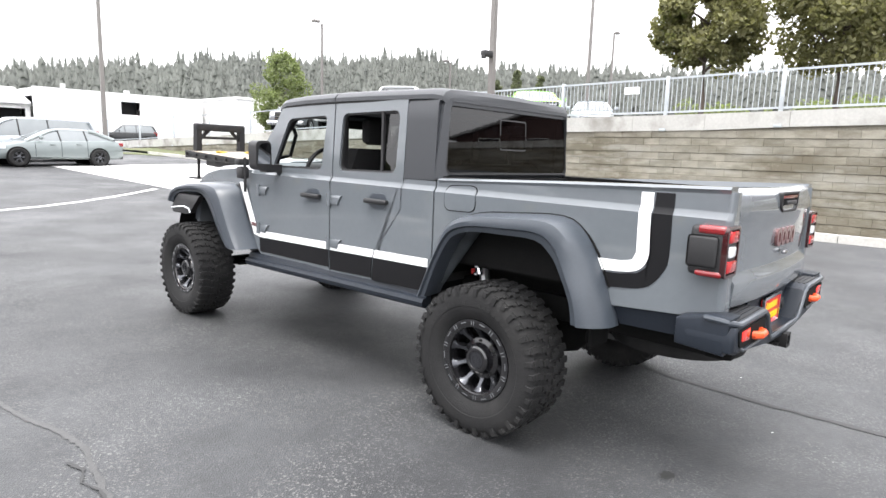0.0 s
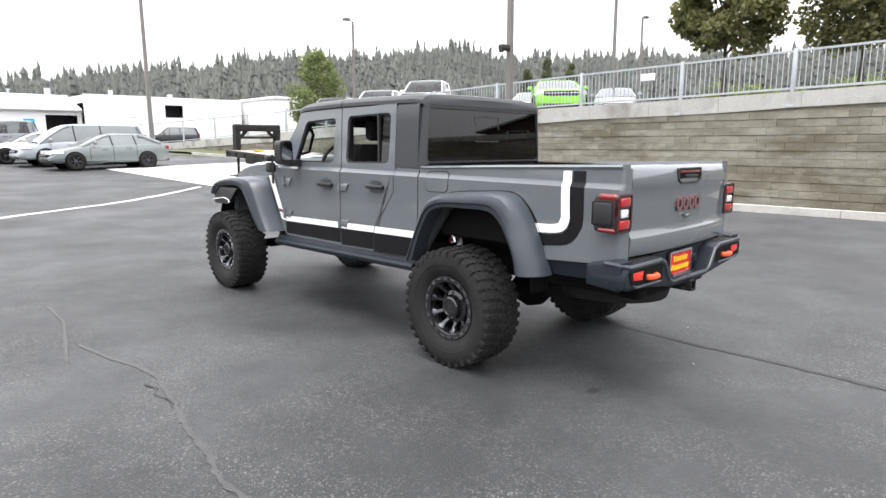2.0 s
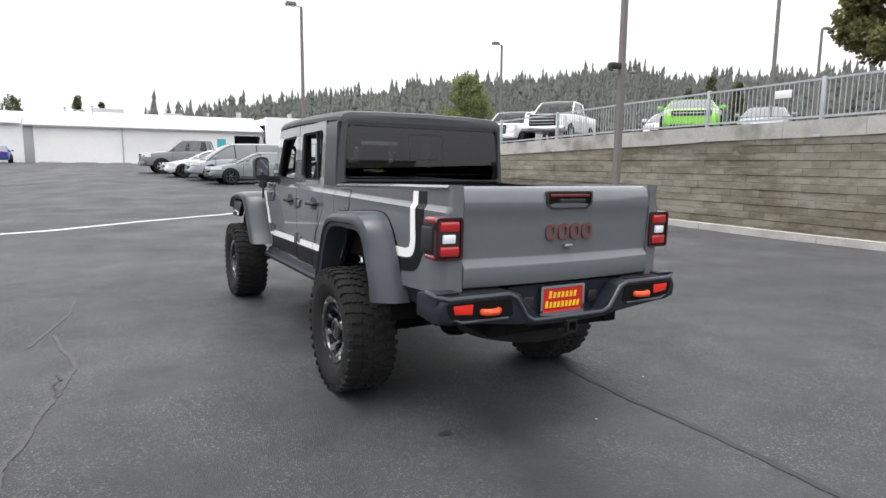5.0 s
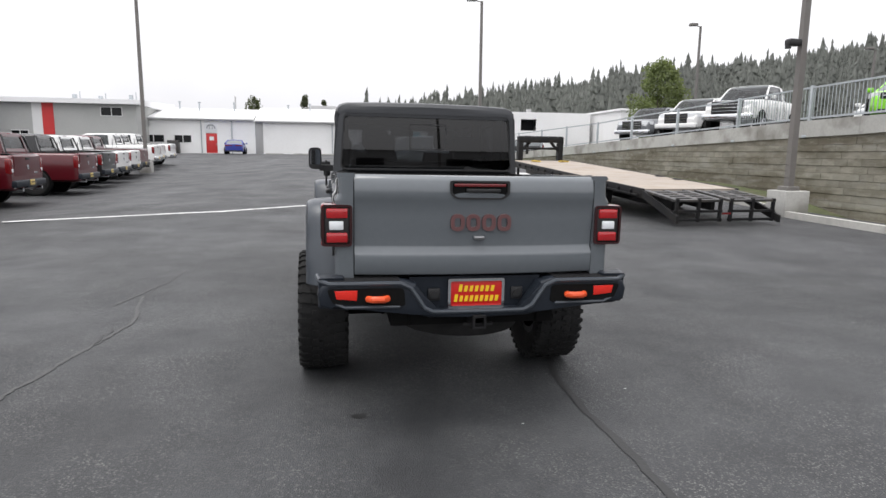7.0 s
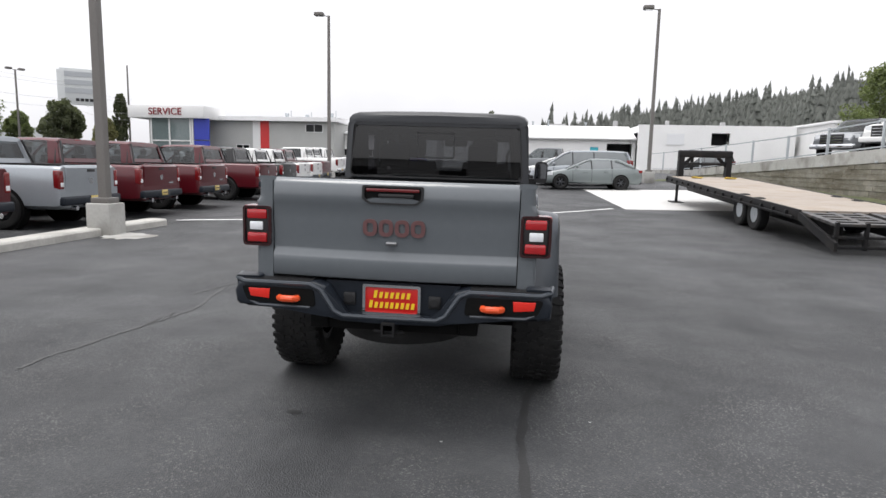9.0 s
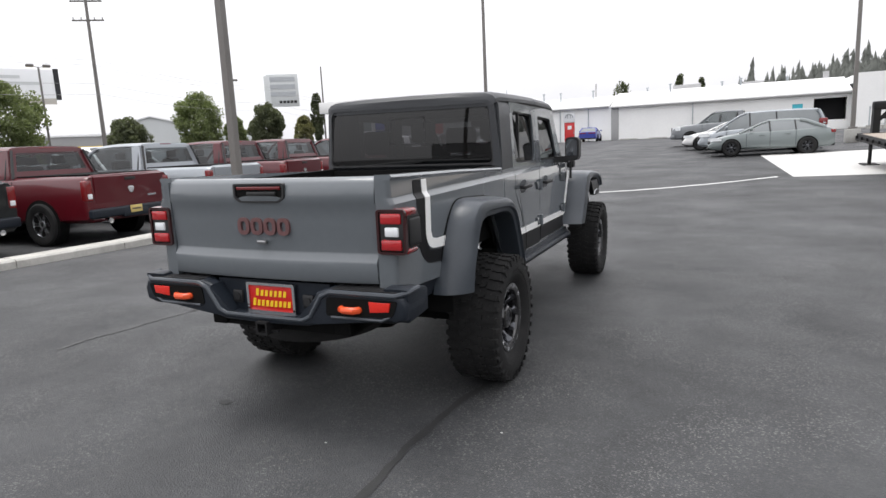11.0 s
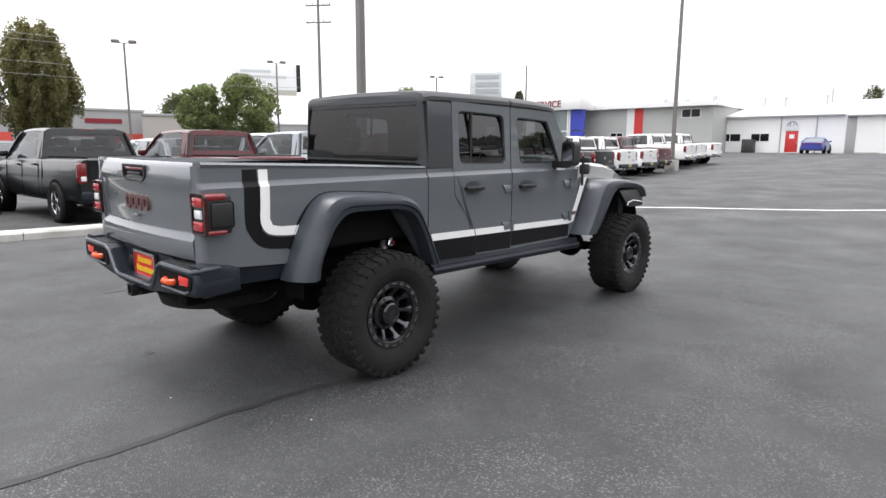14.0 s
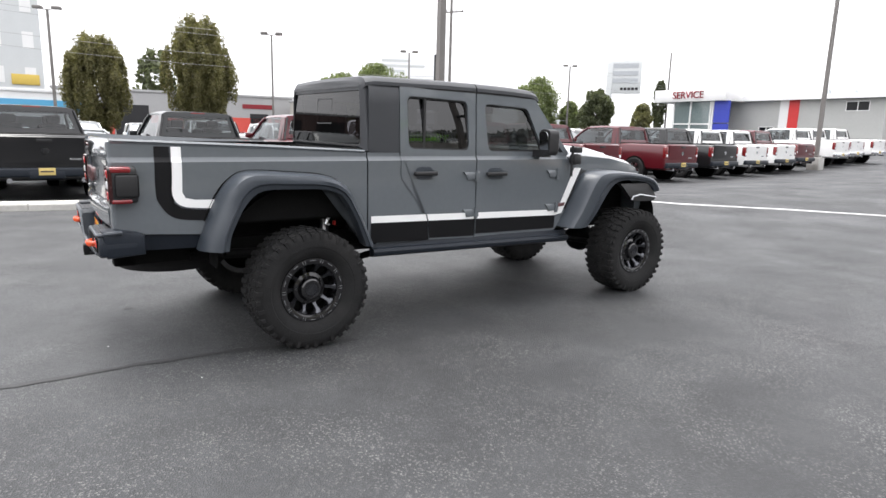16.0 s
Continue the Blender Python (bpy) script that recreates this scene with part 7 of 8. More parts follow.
def car(name, label, category, color, at, rz, S, rims, group):
    """A passenger car: a rounded lofted body, a glazed cabin, roof skin and pillars; +y is its front."""
    P = paint(color, COL[color], 0.25 if color in ("silver", "charcoal", "grey", "pale_grey", "blue") else 0.0)
    root = thing(name, label, category, group, at=at, rz=rz)
    L, W, zb = S["length"], S["width"] / 2, S["sill"]
    r, ya, yb = S["wheel"], S["axles"][0], S["axles"][1]
    ty, tz = [p[0] for p in S["top"]], [p[1] for p in S["top"]]
    belt = lambda y: float(np.interp(y, ty, tz))
    tk = S.get("truck")
    half = lambda y: W * (1 - (0.12 if tk else 0.16) * (max(0.0, 2 * y / L - 1) if tk else abs(2 * y / L - 1)) ** 5)
    ys = [0.0, 0.05, 0.16, 0.4] + list(np.linspace(0.7, L - 0.9, 9)) + [L - 0.6, L - 0.34, L - 0.16, L - 0.05, L]

    def ring(y):
        w, b = half(y), belt(min(max(y, 0.04), L - 0.03))
        e = max(0.0, 1 - min(y * (3 if tk else 1), L - y) / 0.18) * (0.5 if tk and y < 1 else 1)
        w *= 1 - 0.05 * e
        lo, b = zb + 0.10 * e, b - 0.04 * e
        m = lo + (b - lo) * 0.55
        h = [(w * 0.90, lo), (w * 0.985, lo + 0.07), (w, m - 0.06), (w * 0.985, m + 0.05), (w * 0.97, b - 0.07), (w * 0.92, b - 0.012), (w * 0.82, b + 0.004), (w * 0.4, b + 0.02), (0, b + 0.024)]
        return [(x, y, z) for x, z in h] + [(-x, y, z) for x, z in h[::-1][1:]]

    bm = bmesh.new()
    loft(bm, [ring(y) for y in ys])
    body = part("body", bm, P, root, "", 40)
    (y0, z0), (y1, z1), (y2, z2), (y3, z3) = S["cab"]
    gy = [y0, y0 + (y1 - y0) * 0.35, y0 + (y1 - y0) * 0.75, y1, (y1 * 2 + y2) / 3, (y1 + 2 * y2) / 3, y2, y2 + (y3 - y2) * 0.25, y2 + (y3 - y2) * 0.6, y3]
    rise = [0.0, 0.45, 0.86, 1.0, 1.035, 1.03, 0.99, 0.83, 0.45, 0.0]
    rz_ = [z0 + (max(z1, z2) - z0) * k if i < 5 else z3 + (max(z1, z2) - z3) * k for i, k in enumerate(rise)]
    wbase = lambda y: half(y) * 0.93

    def wtop(y, z):
        return wbase(y) - S.get("lean", 0.2) * 0.9 * (z - belt(y)) / (max(z1, z2) - belt(y))

    def gring(y, z, d=0.0):
        b = belt(y) - 0.03
        z = max(z, b + 0.01)
        t = wtop(y, z)
        return [(wbase(y) + d, y, b), (t + 0.02 + d, y, z - 0.07 if z - 0.07 > b else b + 0.004), (t - 0.04, y, z - 0.012 + d), (t - 0.16, y, z + d), (0, y, z + 0.012 + d), (-t + 0.16, y, z + d), (-t + 0.04, y, z - 0.012 + d), (-t - 0.02 - d, y, z - 0.07 if z - 0.07 > b else b + 0.004), (-wbase(y) - d, y, b)]

    bm = bmesh.new()
    loft(bm, [gring(y, z) for y, z in zip(gy, rz_)])
    # Cars take the glass with the painted sky reflection, pickups the see-through one.
    part("cabin_glass", bm, M["cab_glass"] if tk else M["sky_toned_glass"], root, "tinted glazed cabin", 40)
    bm = bmesh.new()
    loft(bm, [[(x, y2_, z + 0.012) for x, y2_, z in gring(y, z)[1:8]] for y, z in list(zip(gy, rz_))[2:7]])
    part("roof", bm, P, root, "", 40)
    for s in (-1, 1):
        for nm, path, mm, rr in (("front_pillar", [(wbase(y3 - 0.02), y3 - 0.02, belt(y3))] + [(wtop(gy[i], rz_[i]) + 0.012, gy[i], rz_[i] - 0.05) for i in (8, 7, 6)], P, 0.035),
                                 ("rear_pillar", [(wbase(y0 + 0.06) - (0.06 if tk else 0), y0 + (0.11 if tk else 0.06), belt(y0 + 0.06))] + [(wtop(gy[i], rz_[i]) + 0.012, gy[i], rz_[i] - 0.05) for i in (1, 2, 3)], P, 0.105 if tk else 0.075)):
            bm = bmesh.new()
            if tk and nm == "rear_pillar":
                zr = max(z1, z2) - 0.06
                a, b, c, d = (wbase(y0) + 0.004, y0 - 0.004, belt(y0) - 0.03), (wbase(y0) + 0.004, y0 + 0.30, belt(y0) - 0.03), (wtop(y1, zr) + 0.022, y1 + 0.24, zr), (wtop(y1, zr) + 0.022, y1 - 0.012, zr)
                q = [(s * p[0], p[1], p[2]) for p in (a, b, c, d)]
                quad_panel(bm, q if s > 0 else q[::-1], 0.010)
                q = [(s * p, y, z) for p, y, z in ((a[0] - 0.13, y0 - 0.010, a[2]), (a[0] + 0.004, y0 - 0.010, a[2]), (d[0] + 0.004, y1 - 0.022, zr), (d[0] - 0.14, y1 - 0.022, zr))]
                quad_panel(bm, q if s > 0 else q[::-1], 0.010)
            else:
                tube(bm, [(s * x, y, z) for x, y, z in path], rr, 8)
            part(nm, bm, mm, root)
        for yy in S["seams"][:2] if len(S["seams"]) > 2 else S["seams"][:1]:
            bm = bmesh.new()
            k = min(max(yy, y1 - 0.1), y2)
            tube(bm, [(s * (wbase(yy) + 0.004), yy, belt(yy) - 0.02), (s * (wtop(k, max(z1, z2)) + 0.016), k + 0.03, max(z1, z2) - 0.05)], 0.026, 6)
            part("door_pillar", bm, M["black"], root)
        for yy in S["seams"]:
            bm = bmesh.new()
            w = half(yy)
            loft(bm, [[(s * (w * q + e), y, z) for e, y in ((-0.02, yy), (0.003, yy), (0.003, yy + 0.012), (-0.02, yy + 0.012))] for q, z in ((0.99, zb + 0.09), (1.0, (zb + belt(yy)) / 2 + 0.02), (0.97, belt(yy) - 0.07))])
            part("door_seam", bm, M["deep"], root)
        for y in (ya, yb):
            bm = bmesh.new()
            cyl(bm, (s * (W - 0.20) if s > 0 else s * (W + 0.004), y, r + 0.01), "x", r * 1.13, 0.204, 26)
            part("wheel_arch", bm, M["deep"], root)
            road_wheel(root, s * (W - 0.072), y, r, s, rims)
        for yy in S["handles"]:
            bm = bmesh.new()
            w = half(yy)
            box(bm, min(s * w * 0.97, s * (w + 0.02)), max(s * w * 0.97, s * (w + 0.02)), yy, yy + 0.19, belt(yy) - 0.16, belt(yy) - 0.125, 0.008)
            part("door_handle", bm, P, root)
        bm = bmesh.new()
        my = y3 - 0.50
        box(bm, min(s * (W + 0.0), s * (W + 0.19)), max(s * (W + 0.0), s * (W + 0.19)), my, my + 0.12, belt(my) + 0.03, belt(my) + 0.17, 0.04)
        part("mirror", bm, P, root)
        tl, hl = S["tail"], S["head"]
        if not tk:
            bm = bmesh.new()
            box(bm, min(s * W * 0.86, s * (W * 0.86 - tl[0])), max(s * W * 0.86, s * (W * 0.86 - tl[0])), -0.012, 0.30, tl[1], tl[2], 0.03)
            part("tail_lamp", bm, M["lamp_red"], root, "red tail lamp")
        bm = bmesh.new()
        loft(bm, [[(s * x, y, z) for z in (hl[1], hl[2])] + [(s * x * 0.98, y - 0.05, z) for z in (hl[2], hl[1])] for x, y in ((W * 0.88 - hl[0], L - 0.02), (W * 0.80, L - 0.08), (W * 0.93, L - 0.28), (W * 0.975, L - 0.45))])
        part("headlamp", bm, M["white_lens"], root)
    g = S["grille"]
    bm = bmesh.new()
    box(bm, -g[0], g[0], L - 0.1, L + 0.012, g[1], g[2], 0.03)
    gr = part("grille", bm, M["black"], root, "black grille")
    bm = bmesh.new()
    box(bm, -g[0] * 0.9, g[0] * 0.9, L + 0.010, L + 0.02, (g[1] + g[2]) / 2 - 0.012, (g[1] + g[2]) / 2 + 0.012)
    part("grille_bar", bm, M["chrome"], gr)
    if tk:
        for k in (0.25, 0.75):
            bm = bmesh.new()
            z = g[1] + (g[2] - g[1]) * k
            box(bm, -g[0] * 0.9, g[0] * 0.9, L + 0.010, L + 0.02, z - 0.010, z + 0.010)
            part("grille_bar", bm, M["chrome"], gr)
        for sy in (y0 + 0.42, y0 + 1.25):
            for sx in (-0.42, 0.42):
                bm = bmesh.new()
                zs = belt(sy) - 0.25
                box(bm, sx - 0.25, sx + 0.25, sy - 0.06, sy + 0.06, zs, zs + 0.48, 0.04)
                box(bm, sx - 0.14, sx + 0.14, sy - 0.08, sy + 0.02, zs + 0.50, zs + 0.68, 0.04)
                part("seat", bm, M["interior"], root, "black seat back with its headrest")
        return root
    bm = bmesh.new()
    box(bm, -W * 0.72, W * 0.72, L - 0.1, L + 0.006, zb + 0.03, zb + 0.16, 0.03)
    part("lower_intake", bm, M["black"], root)
    bm = bmesh.new()
    box(bm, -W * 0.75, W * 0.75, -0.015, 0.1, zb + 0.02, zb + 0.14, 0.03)
    part("rear_diffuser", bm, M["black"], root)
    return root


def vehicle(name, label, category, color, at, rz, S, rims="silver", group="", plate=True):
    """A parked road vehicle from a side outline; +y is its front, the origin lies under the rear bumper."""
    root = car(name, label, category, color, at, rz, S, rims, group)
    if not S.get("truck"):
        return root
    P, L, W, zb = PAINTS[color], S["length"], S["width"] / 2, S["sill"]
    y0 = S["cab"][0][0]
    for s in (-1, 1):
        tl = S["tail"]
        bm = bmesh.new()
        box(bm, min(s * (W - tl[0]), s * (W - 0.004)), max(s * (W - tl[0]), s * (W - 0.004)), -0.014, 0.13, tl[1], tl[2], 0.03, 3)
        t = part("tail_lamp", bm, M["lamp_red"], root, "red tail lamp")
        zc = tl[1] + (tl[2] - tl[1]) * 0.24
        bm = bmesh.new()
        box(bm, min(s * (W - tl[0] * 0.85), s * (W - tl[0] * 0.25)), max(s * (W - tl[0] * 0.85), s * (W - tl[0] * 0.25)), -0.021, 0.0, zc - 0.045, zc + 0.045, 0.008)
        part("reversing_lens", bm, M["white_lens"], t)
    bm = bmesh.new()
    box(bm, -W + 0.03, W - 0.03, -0.09, 0.12, zb + 0.08, zb + S.get("bump", 0.24), 0.04, 3)
    box(bm, -0.30, 0.30, -0.097, 0.0, zb + 0.05, zb + 0.20, 0.02)
    part("rear_bumper", bm, M["chrome"] if S.get("chrome") else M["satin_dark"], root)
    bm = bmesh.new()
    box(bm, -W + 0.03, W - 0.03, L - 0.20, L + 0.05, zb + 0.02, zb + 0.24, 0.05, 3)
    part("front_bumper", bm, M["chrome"] if S.get("chrome") else P, root)
    # Dark sheet at rail height stands in for the open bed's shaded inside.
    bm = bmesh.new()
    box(bm, -W + 0.17, W - 0.17, 0.10, y0 - 0.05, S["top"][0][1] - 0.01, S["top"][0][1] + 0.034)
    part("bed", bm, M["deep"], root, "flat dark sheet standing in for the open load bed's shaded inside")
    bm = bmesh.new()
    zt, zg = S["top"][0][1] - 0.03, zb + 0.36
    prism(bm, [(-0.006, zg), (-0.010, zt - 0.30), (-0.020, zt - 0.24), (-0.024, zt), (0.03, zt + 0.05), (0.06, zt + 0.05), (0.06, zg)], "x", -W + 0.20, W - 0.20, 0.008)
    t = part("tailgate", bm, P, root)
    bm = bmesh.new()
    box(bm, -0.13, 0.13, -0.032, -0.01, zt - 0.09, zt - 0.03, 0.006)
    part("handle", bm, M["black"], t)
    bm = bmesh.new()
    prism(bm, rounded([(-0.045, zt - 0.21), (-0.08, zt - 0.24), (-0.035, zt - 0.34), (0.035, zt - 0.34), (0.08, zt - 0.24), (0.045, zt - 0.21)], 0.02, 2), "y", -0.024, -0.008)
    part("emblem", bm, M["chrome"], t, "plain chrome emblem shape")
    bm = bmesh.new()
    box(bm, 0.40, 0.62, -0.016, -0.005, zg + 0.05, zg + 0.09)
    part("badge", bm, M["chrome"], t)
    (by, bz), (cy, cz) = S["cab"][0], S["cab"][1]
    slope = lambda z: by + (cy - by) * (z - bz) / (cz - bz) - 0.014
    for za, zc, w in ((bz - 0.02, bz + 0.13, W * 0.90), (cz - 0.105, cz - 0.02, W * 0.78)):
        bm = bmesh.new()
        quad_panel(bm, [(-w, slope(za), za), (w, slope(za), za), (w, slope(zc), zc), (-w, slope(zc), zc)], 0.012)
        part("cab_back", bm, P, root)
    bm = bmesh.new()
    box(bm, -0.17, 0.17, cy - 0.03, cy + 0.08, cz - 0.035, cz + 0.008, 0.012)
    part("brake_lamp", bm, M["lamp_red"], root, "small red lamp over the rear window")
    if plate:
        bm = bmesh.new()
        z = zb + 0.12
        box(bm, -0.14, 0.14, -0.107, -0.09, z, z + 0.14, 0.004)
        p = part("plate", bm, M["plate_pale"], root, "pale yellow dealer plate with a print bar")
        bm = bmesh.new()
        box(bm, -0.11, 0.11, -0.111, -0.107, z + 0.055, z + 0.085)
        part("print_bar", bm, M["bark"], p)
    if S.get("pipes", True):
        for x in (-0.62, 0.62):
            bm = bmesh.new()
            cyl(bm, (x, -0.10, zb + 0.02), "y", 0.05, 0.3, 12)
            part("exhaust_tip", bm, M["chrome"], root)
    return root


TRUCK = dict(length=5.85, width=2.04, sill=0.42, wheel=0.41, axles=(1.22, 4.80), truck=True, bump=0.26,
             top=[(0.02, 1.30), (1.95, 1.31), (4.15, 1.27), (4.35, 1.26), (5.35, 1.18), (5.72, 1.08), (5.84, 0.85)],
             cab=[(2.02, 1.30), (2.16, 1.90), (3.55, 1.90), (4.38, 1.27)], glass=[(0.10, 0.40), (0.45, 0.80)], lean=0.19,
             handles=[2.25, 3.3], seams=[1.93, 2.15, 3.15, 4.2], tail=(0.16, 0.83, 1.22, 0.0), head=(0.36, 0.92, 1.10, 5.80), grille=(0.55, 0.62, 1.10, 5.83))
HEAVY = dict(TRUCK, sill=0.50, wheel=0.43, chrome=True, top=[(y, z + 0.10) for y, z in TRUCK["top"]], cab=[(y, z + 0.10) for y, z in TRUCK["cab"]], tail=(0.17, 0.92, 1.32, 0.0), head=(0.36, 1.0, 1.2, 5.80), grille=(0.62, 0.72, 1.24, 5.83))
HATCH = dict(length=4.52, width=1.80, sill=0.26, wheel=0.325, axles=(0.95, 3.65), bump=0.30, plate_z=0.55,
             top=[(0.03, 0.92), (0.35, 1.02), (1.9, 0.95), (3.2, 0.93), (4.1, 0.76), (4.42, 0.62), (4.51, 0.45)],
             cab=[(0.32, 1.00), (1.20, 1.38), (2.30, 1.38), (3.38, 0.93)], glass=[(0.17, 0.42), (0.45, 0.80)], lean=0.30,
             handles=[1.55, 2.45], seams=[1.35, 2.25, 3.1], tail=(0.40, 0.78, 0.92, 0.02), head=(0.45, 0.62, 0.74, 4.44), grille=(0.5, 0.50, 0.60, 4.50))
VAN = dict(HATCH, length=5.1, width=1.98, wheel=0.34, axles=(1.05, 4.10), top=[(0.02, 1.05), (1.9, 1.05), (3.6, 1.0), (4.6, 0.86), (5.0, 0.70), (5.09, 0.48)],
           cab=[(0.05, 1.04), (0.35, 1.72), (3.1, 1.70), (4.35, 0.98)], glass=[(0.06, 0.32), (0.35, 0.58), (0.61, 0.84)], lean=0.22, handles=[2.3, 3.1], seams=[1.9, 2.95, 3.9], tail=(0.10, 1.00, 1.30, 0.02), head=(0.40, 0.70, 0.84, 5.0), grille=(0.5, 0.52, 0.66, 5.08))
SUV = dict(HATCH, length=4.75, width=1.92, sill=0.34, wheel=0.37, axles=(0.98, 3.80), top=[(0.02, 1.10), (1.8, 1.10), (3.4, 1.08), (4.3, 1.00), (4.66, 0.85), (4.74, 0.55)],
           cab=[(0.06, 1.09), (0.40, 1.72), (2.70, 1.72), (3.50, 1.07)], glass=[(0.06, 0.24), (0.28, 0.53), (0.57, 0.86)], lean=0.20, handles=[1.9, 2.75], seams=[1.7, 2.6, 3.35], tail=(0.18, 0.85, 1.2, 0.02), head=(0.36, 0.80, 0.95, 4.68), grille=(0.45, 0.62, 0.90, 4.74))
MUSCLE = dict(HATCH, length=5.0, width=1.92, wheel=0.35, axles=(1.1, 4.05), top=[(0.02, 1.00), (0.9, 1.04), (2.2, 1.0), (3.4, 1.0), (4.6, 0.93), (4.95, 0.80), (4.99, 0.50)],
              cab=[(0.75, 1.03), (1.55, 1.43), (2.55, 1.43), (3.45, 0.99)], glass=[(0.22, 0.80)], lean=0.28, handles=[2.2], seams=[1.9, 3.3], tail=(0.7, 0.80, 0.92, 0.02), head=(0.30, 0.72, 0.86, 4.96), grille=(0.62, 0.68, 0.86, 4.985))

# row of pickups nosed in towards the left, tails to the lane
ROW = [(-1.3, "black", TRUCK), (2.1, "charcoal", TRUCK), (4.9, "maroon", TRUCK), (7.95, "silver", TRUCK), (10.6, "maroon", TRUCK), (13.4, "maroon", TRUCK), (17.5, "maroon", TRUCK),
       (20.8, "black", TRUCK), (23.7, "white", TRUCK), (26.8, "white", TRUCK), (29.2, "maroon", TRUCK), (34.4, "white", HEAVY)]
MADE = {}
for y, c, S in ROW:
    x = -8.55 - (0.5 if y < 3 else 0.0) - max(0, 3 - y) * 0.12 - 0.13 * max(0, y - 17.5)
    m = pose(x, y, ground_z(x, y), 0, 0, 90 + 4)
    key = (c, S is HEAVY)
    if key in MADE:
        copy_thing(MADE[key], m)
    else:
        MADE[key] = vehicle("pickup", f"{c.replace('_', ' ')} crew-cab pickup parked nose in with its tailgate to the lane", "pickup", c, (x, y, ground_z(x, y)), 94, S, "silver" if c != "silver" else "dark", "row of parked pickups")

for y in (37.2, 40.0):
    copy_thing(MADE[("white", True)], pose(-11.2, y, ground_z(-11.2, y), 0, 0, 93))

# cars beyond the concrete slab
vehicle("hatchback", "grey-green five-door hatchback parked by the slab", "car", "pale_grey", (6.2, 25.15, ground_z(4, 25)), 92, HATCH, "grey", plate=False)
vehicle("minivan", "silver minivan parked behind the grey hatchback", "car", "silver", (6.3, 28.1, ground_z(5, 28)), 91, VAN, "silver", plate=False)
vehicle("sedan", "white low sedan parked beside the minivan", "car", "white", (4.9, 30.9, ground_z(3, 31)), 91, HATCH, "dark", plate=False)
vehicle("pickup", "dark grey pickup parked past the white sedan", "pickup", "grey", (5.4, 35.5, ground_z(3, 35)), 91, TRUCK, "silver", plate=False)
vehicle("sports_car", "bright blue sports car parked before the white wall", "car", "blue", (-10.2, 60.0, ground_z(-10, 60)), 4, MUSCLE, "dark", plate=False)
vehicle("suv", "small dark sport utility car parked behind the far fence", "car", "charcoal", (20.5, 55.5, ground_z(20, 55)), 75, SUV, "dark", plate=False)

# vehicles on the raised lot
vehicle("muscle_car", "lime green muscle car facing the fence on the raised lot", "car", "lime", (18.6, 13.4, upper_z(13)), 130, MUSCLE, "dark", plate=False)
vehicle("hatchback", "pale grey hatchback parked beside the green muscle car", "car", "silver", (22.9, 12.8, upper_z(10)), 120, HATCH, "silver", plate=False)
vehicle("sedan", "white sedan on the raised lot by the fence", "car", "white", (21.9, 16.9, upper_z(18)), 124, HATCH, "silver", plate=False)
vehicle("pickup", "big white heavy-duty pickup facing the fence on the raised lot", "pickup", "white", (19.75, 21.5, upper_z(17.5)), 124, HEAVY, "silver", plate=False)
vehicle("pickup", "white pickup with a black grille on the raised lot", "pickup", "white", (19.75, 25.2, upper_z(21.5)), 124, TRUCK, "dark", plate=False)
vehicle("pickup", "dark grey pickup with a chrome grille on the raised lot", "pickup", "grey", (19.75, 29.4, upper_z(25.5)), 124, dict(TRUCK, chrome=True), "silver", plate=False)

# mixed cars filling the lot behind the pickup row
MIX = [("white", SUV, "suv"), ("silver", HATCH, "sedan"), ("white", TRUCK, "pickup"), ("grey", SUV, "suv"), ("black", HATCH, "sedan"), ("red", HATCH, "sedan"), ("white", HATCH, "sedan"), ("charcoal", SUV, "suv")]
rng = random.Random(11)
CARS = {}
for row_x, y0, y1, turn in ((-17.0, -9, 50, -90), (-25.5, -8, 52, 90), (-33.0, -8, 46, -90)):
    y = y0
    while y < y1:
        c, S, kind = MIX[rng.randrange(len(MIX))]
        x = row_x + rng.uniform(-0.4, 0.4)
        z = ground_z(x, y)
        key = (c, kind)
        if row_x == -17.0 and y > 36:
            break
        m = pose(x, y, z, 0, 0, turn + rng.uniform(-3, 3))
        if key in CARS:
            copy_thing(CARS[key], m)
        else:
            CARS[key] = vehicle(kind, f"{c} {'sport utility car' if kind == 'suv' else kind} parked in the crowded back rows", "car", c, (x, y, z), turn, S, "silver", "back rows of parked cars", plate=False)
        y += 2.9 if rng.random() < 0.85 else 5.8
# ---- trees, shrubs, forest ----
def leaf_cloud(centres, radii, count, size, seed, tall=1.0):
    """Many small leaves in clumps: quads scattered round clump centres."""
    rng = np.random.RandomState(seed)
    k = rng.randint(0, len(centres), count)
    d = rng.normal(size=(count, 3))
    d /= np.linalg.norm(d, axis=1)[:, None]
    d[:, 2] *= tall
    c = np.array(centres)[k] + d * (np.array(radii)[k] * rng.uniform(0.25, 1.0, count) ** 0.5)[:, None]
    u = rng.normal(size=(count, 3))
    u /= np.linalg.norm(u, axis=1)[:, None]
    v = np.cross(u, rng.normal(size=(count, 3)))
    v /= np.linalg.norm(v, axis=1)[:, None]
    s = size * rng.uniform(0.6, 1.3, count)[:, None]
    verts = np.stack([c - u * s, c + v * s * 0.6, c + u * s, c - v * s * 0.6], 1).reshape(-1, 3)
    faces = np.arange(count * 4).reshape(-1, 4)
    return verts, faces


def cloud_mesh(name, verts, faces, material):
    me = bpy.data.meshes.new(name)
    me.from_pydata(verts.tolist(), [], faces.tolist())
    me.materials.append(material)
    return me


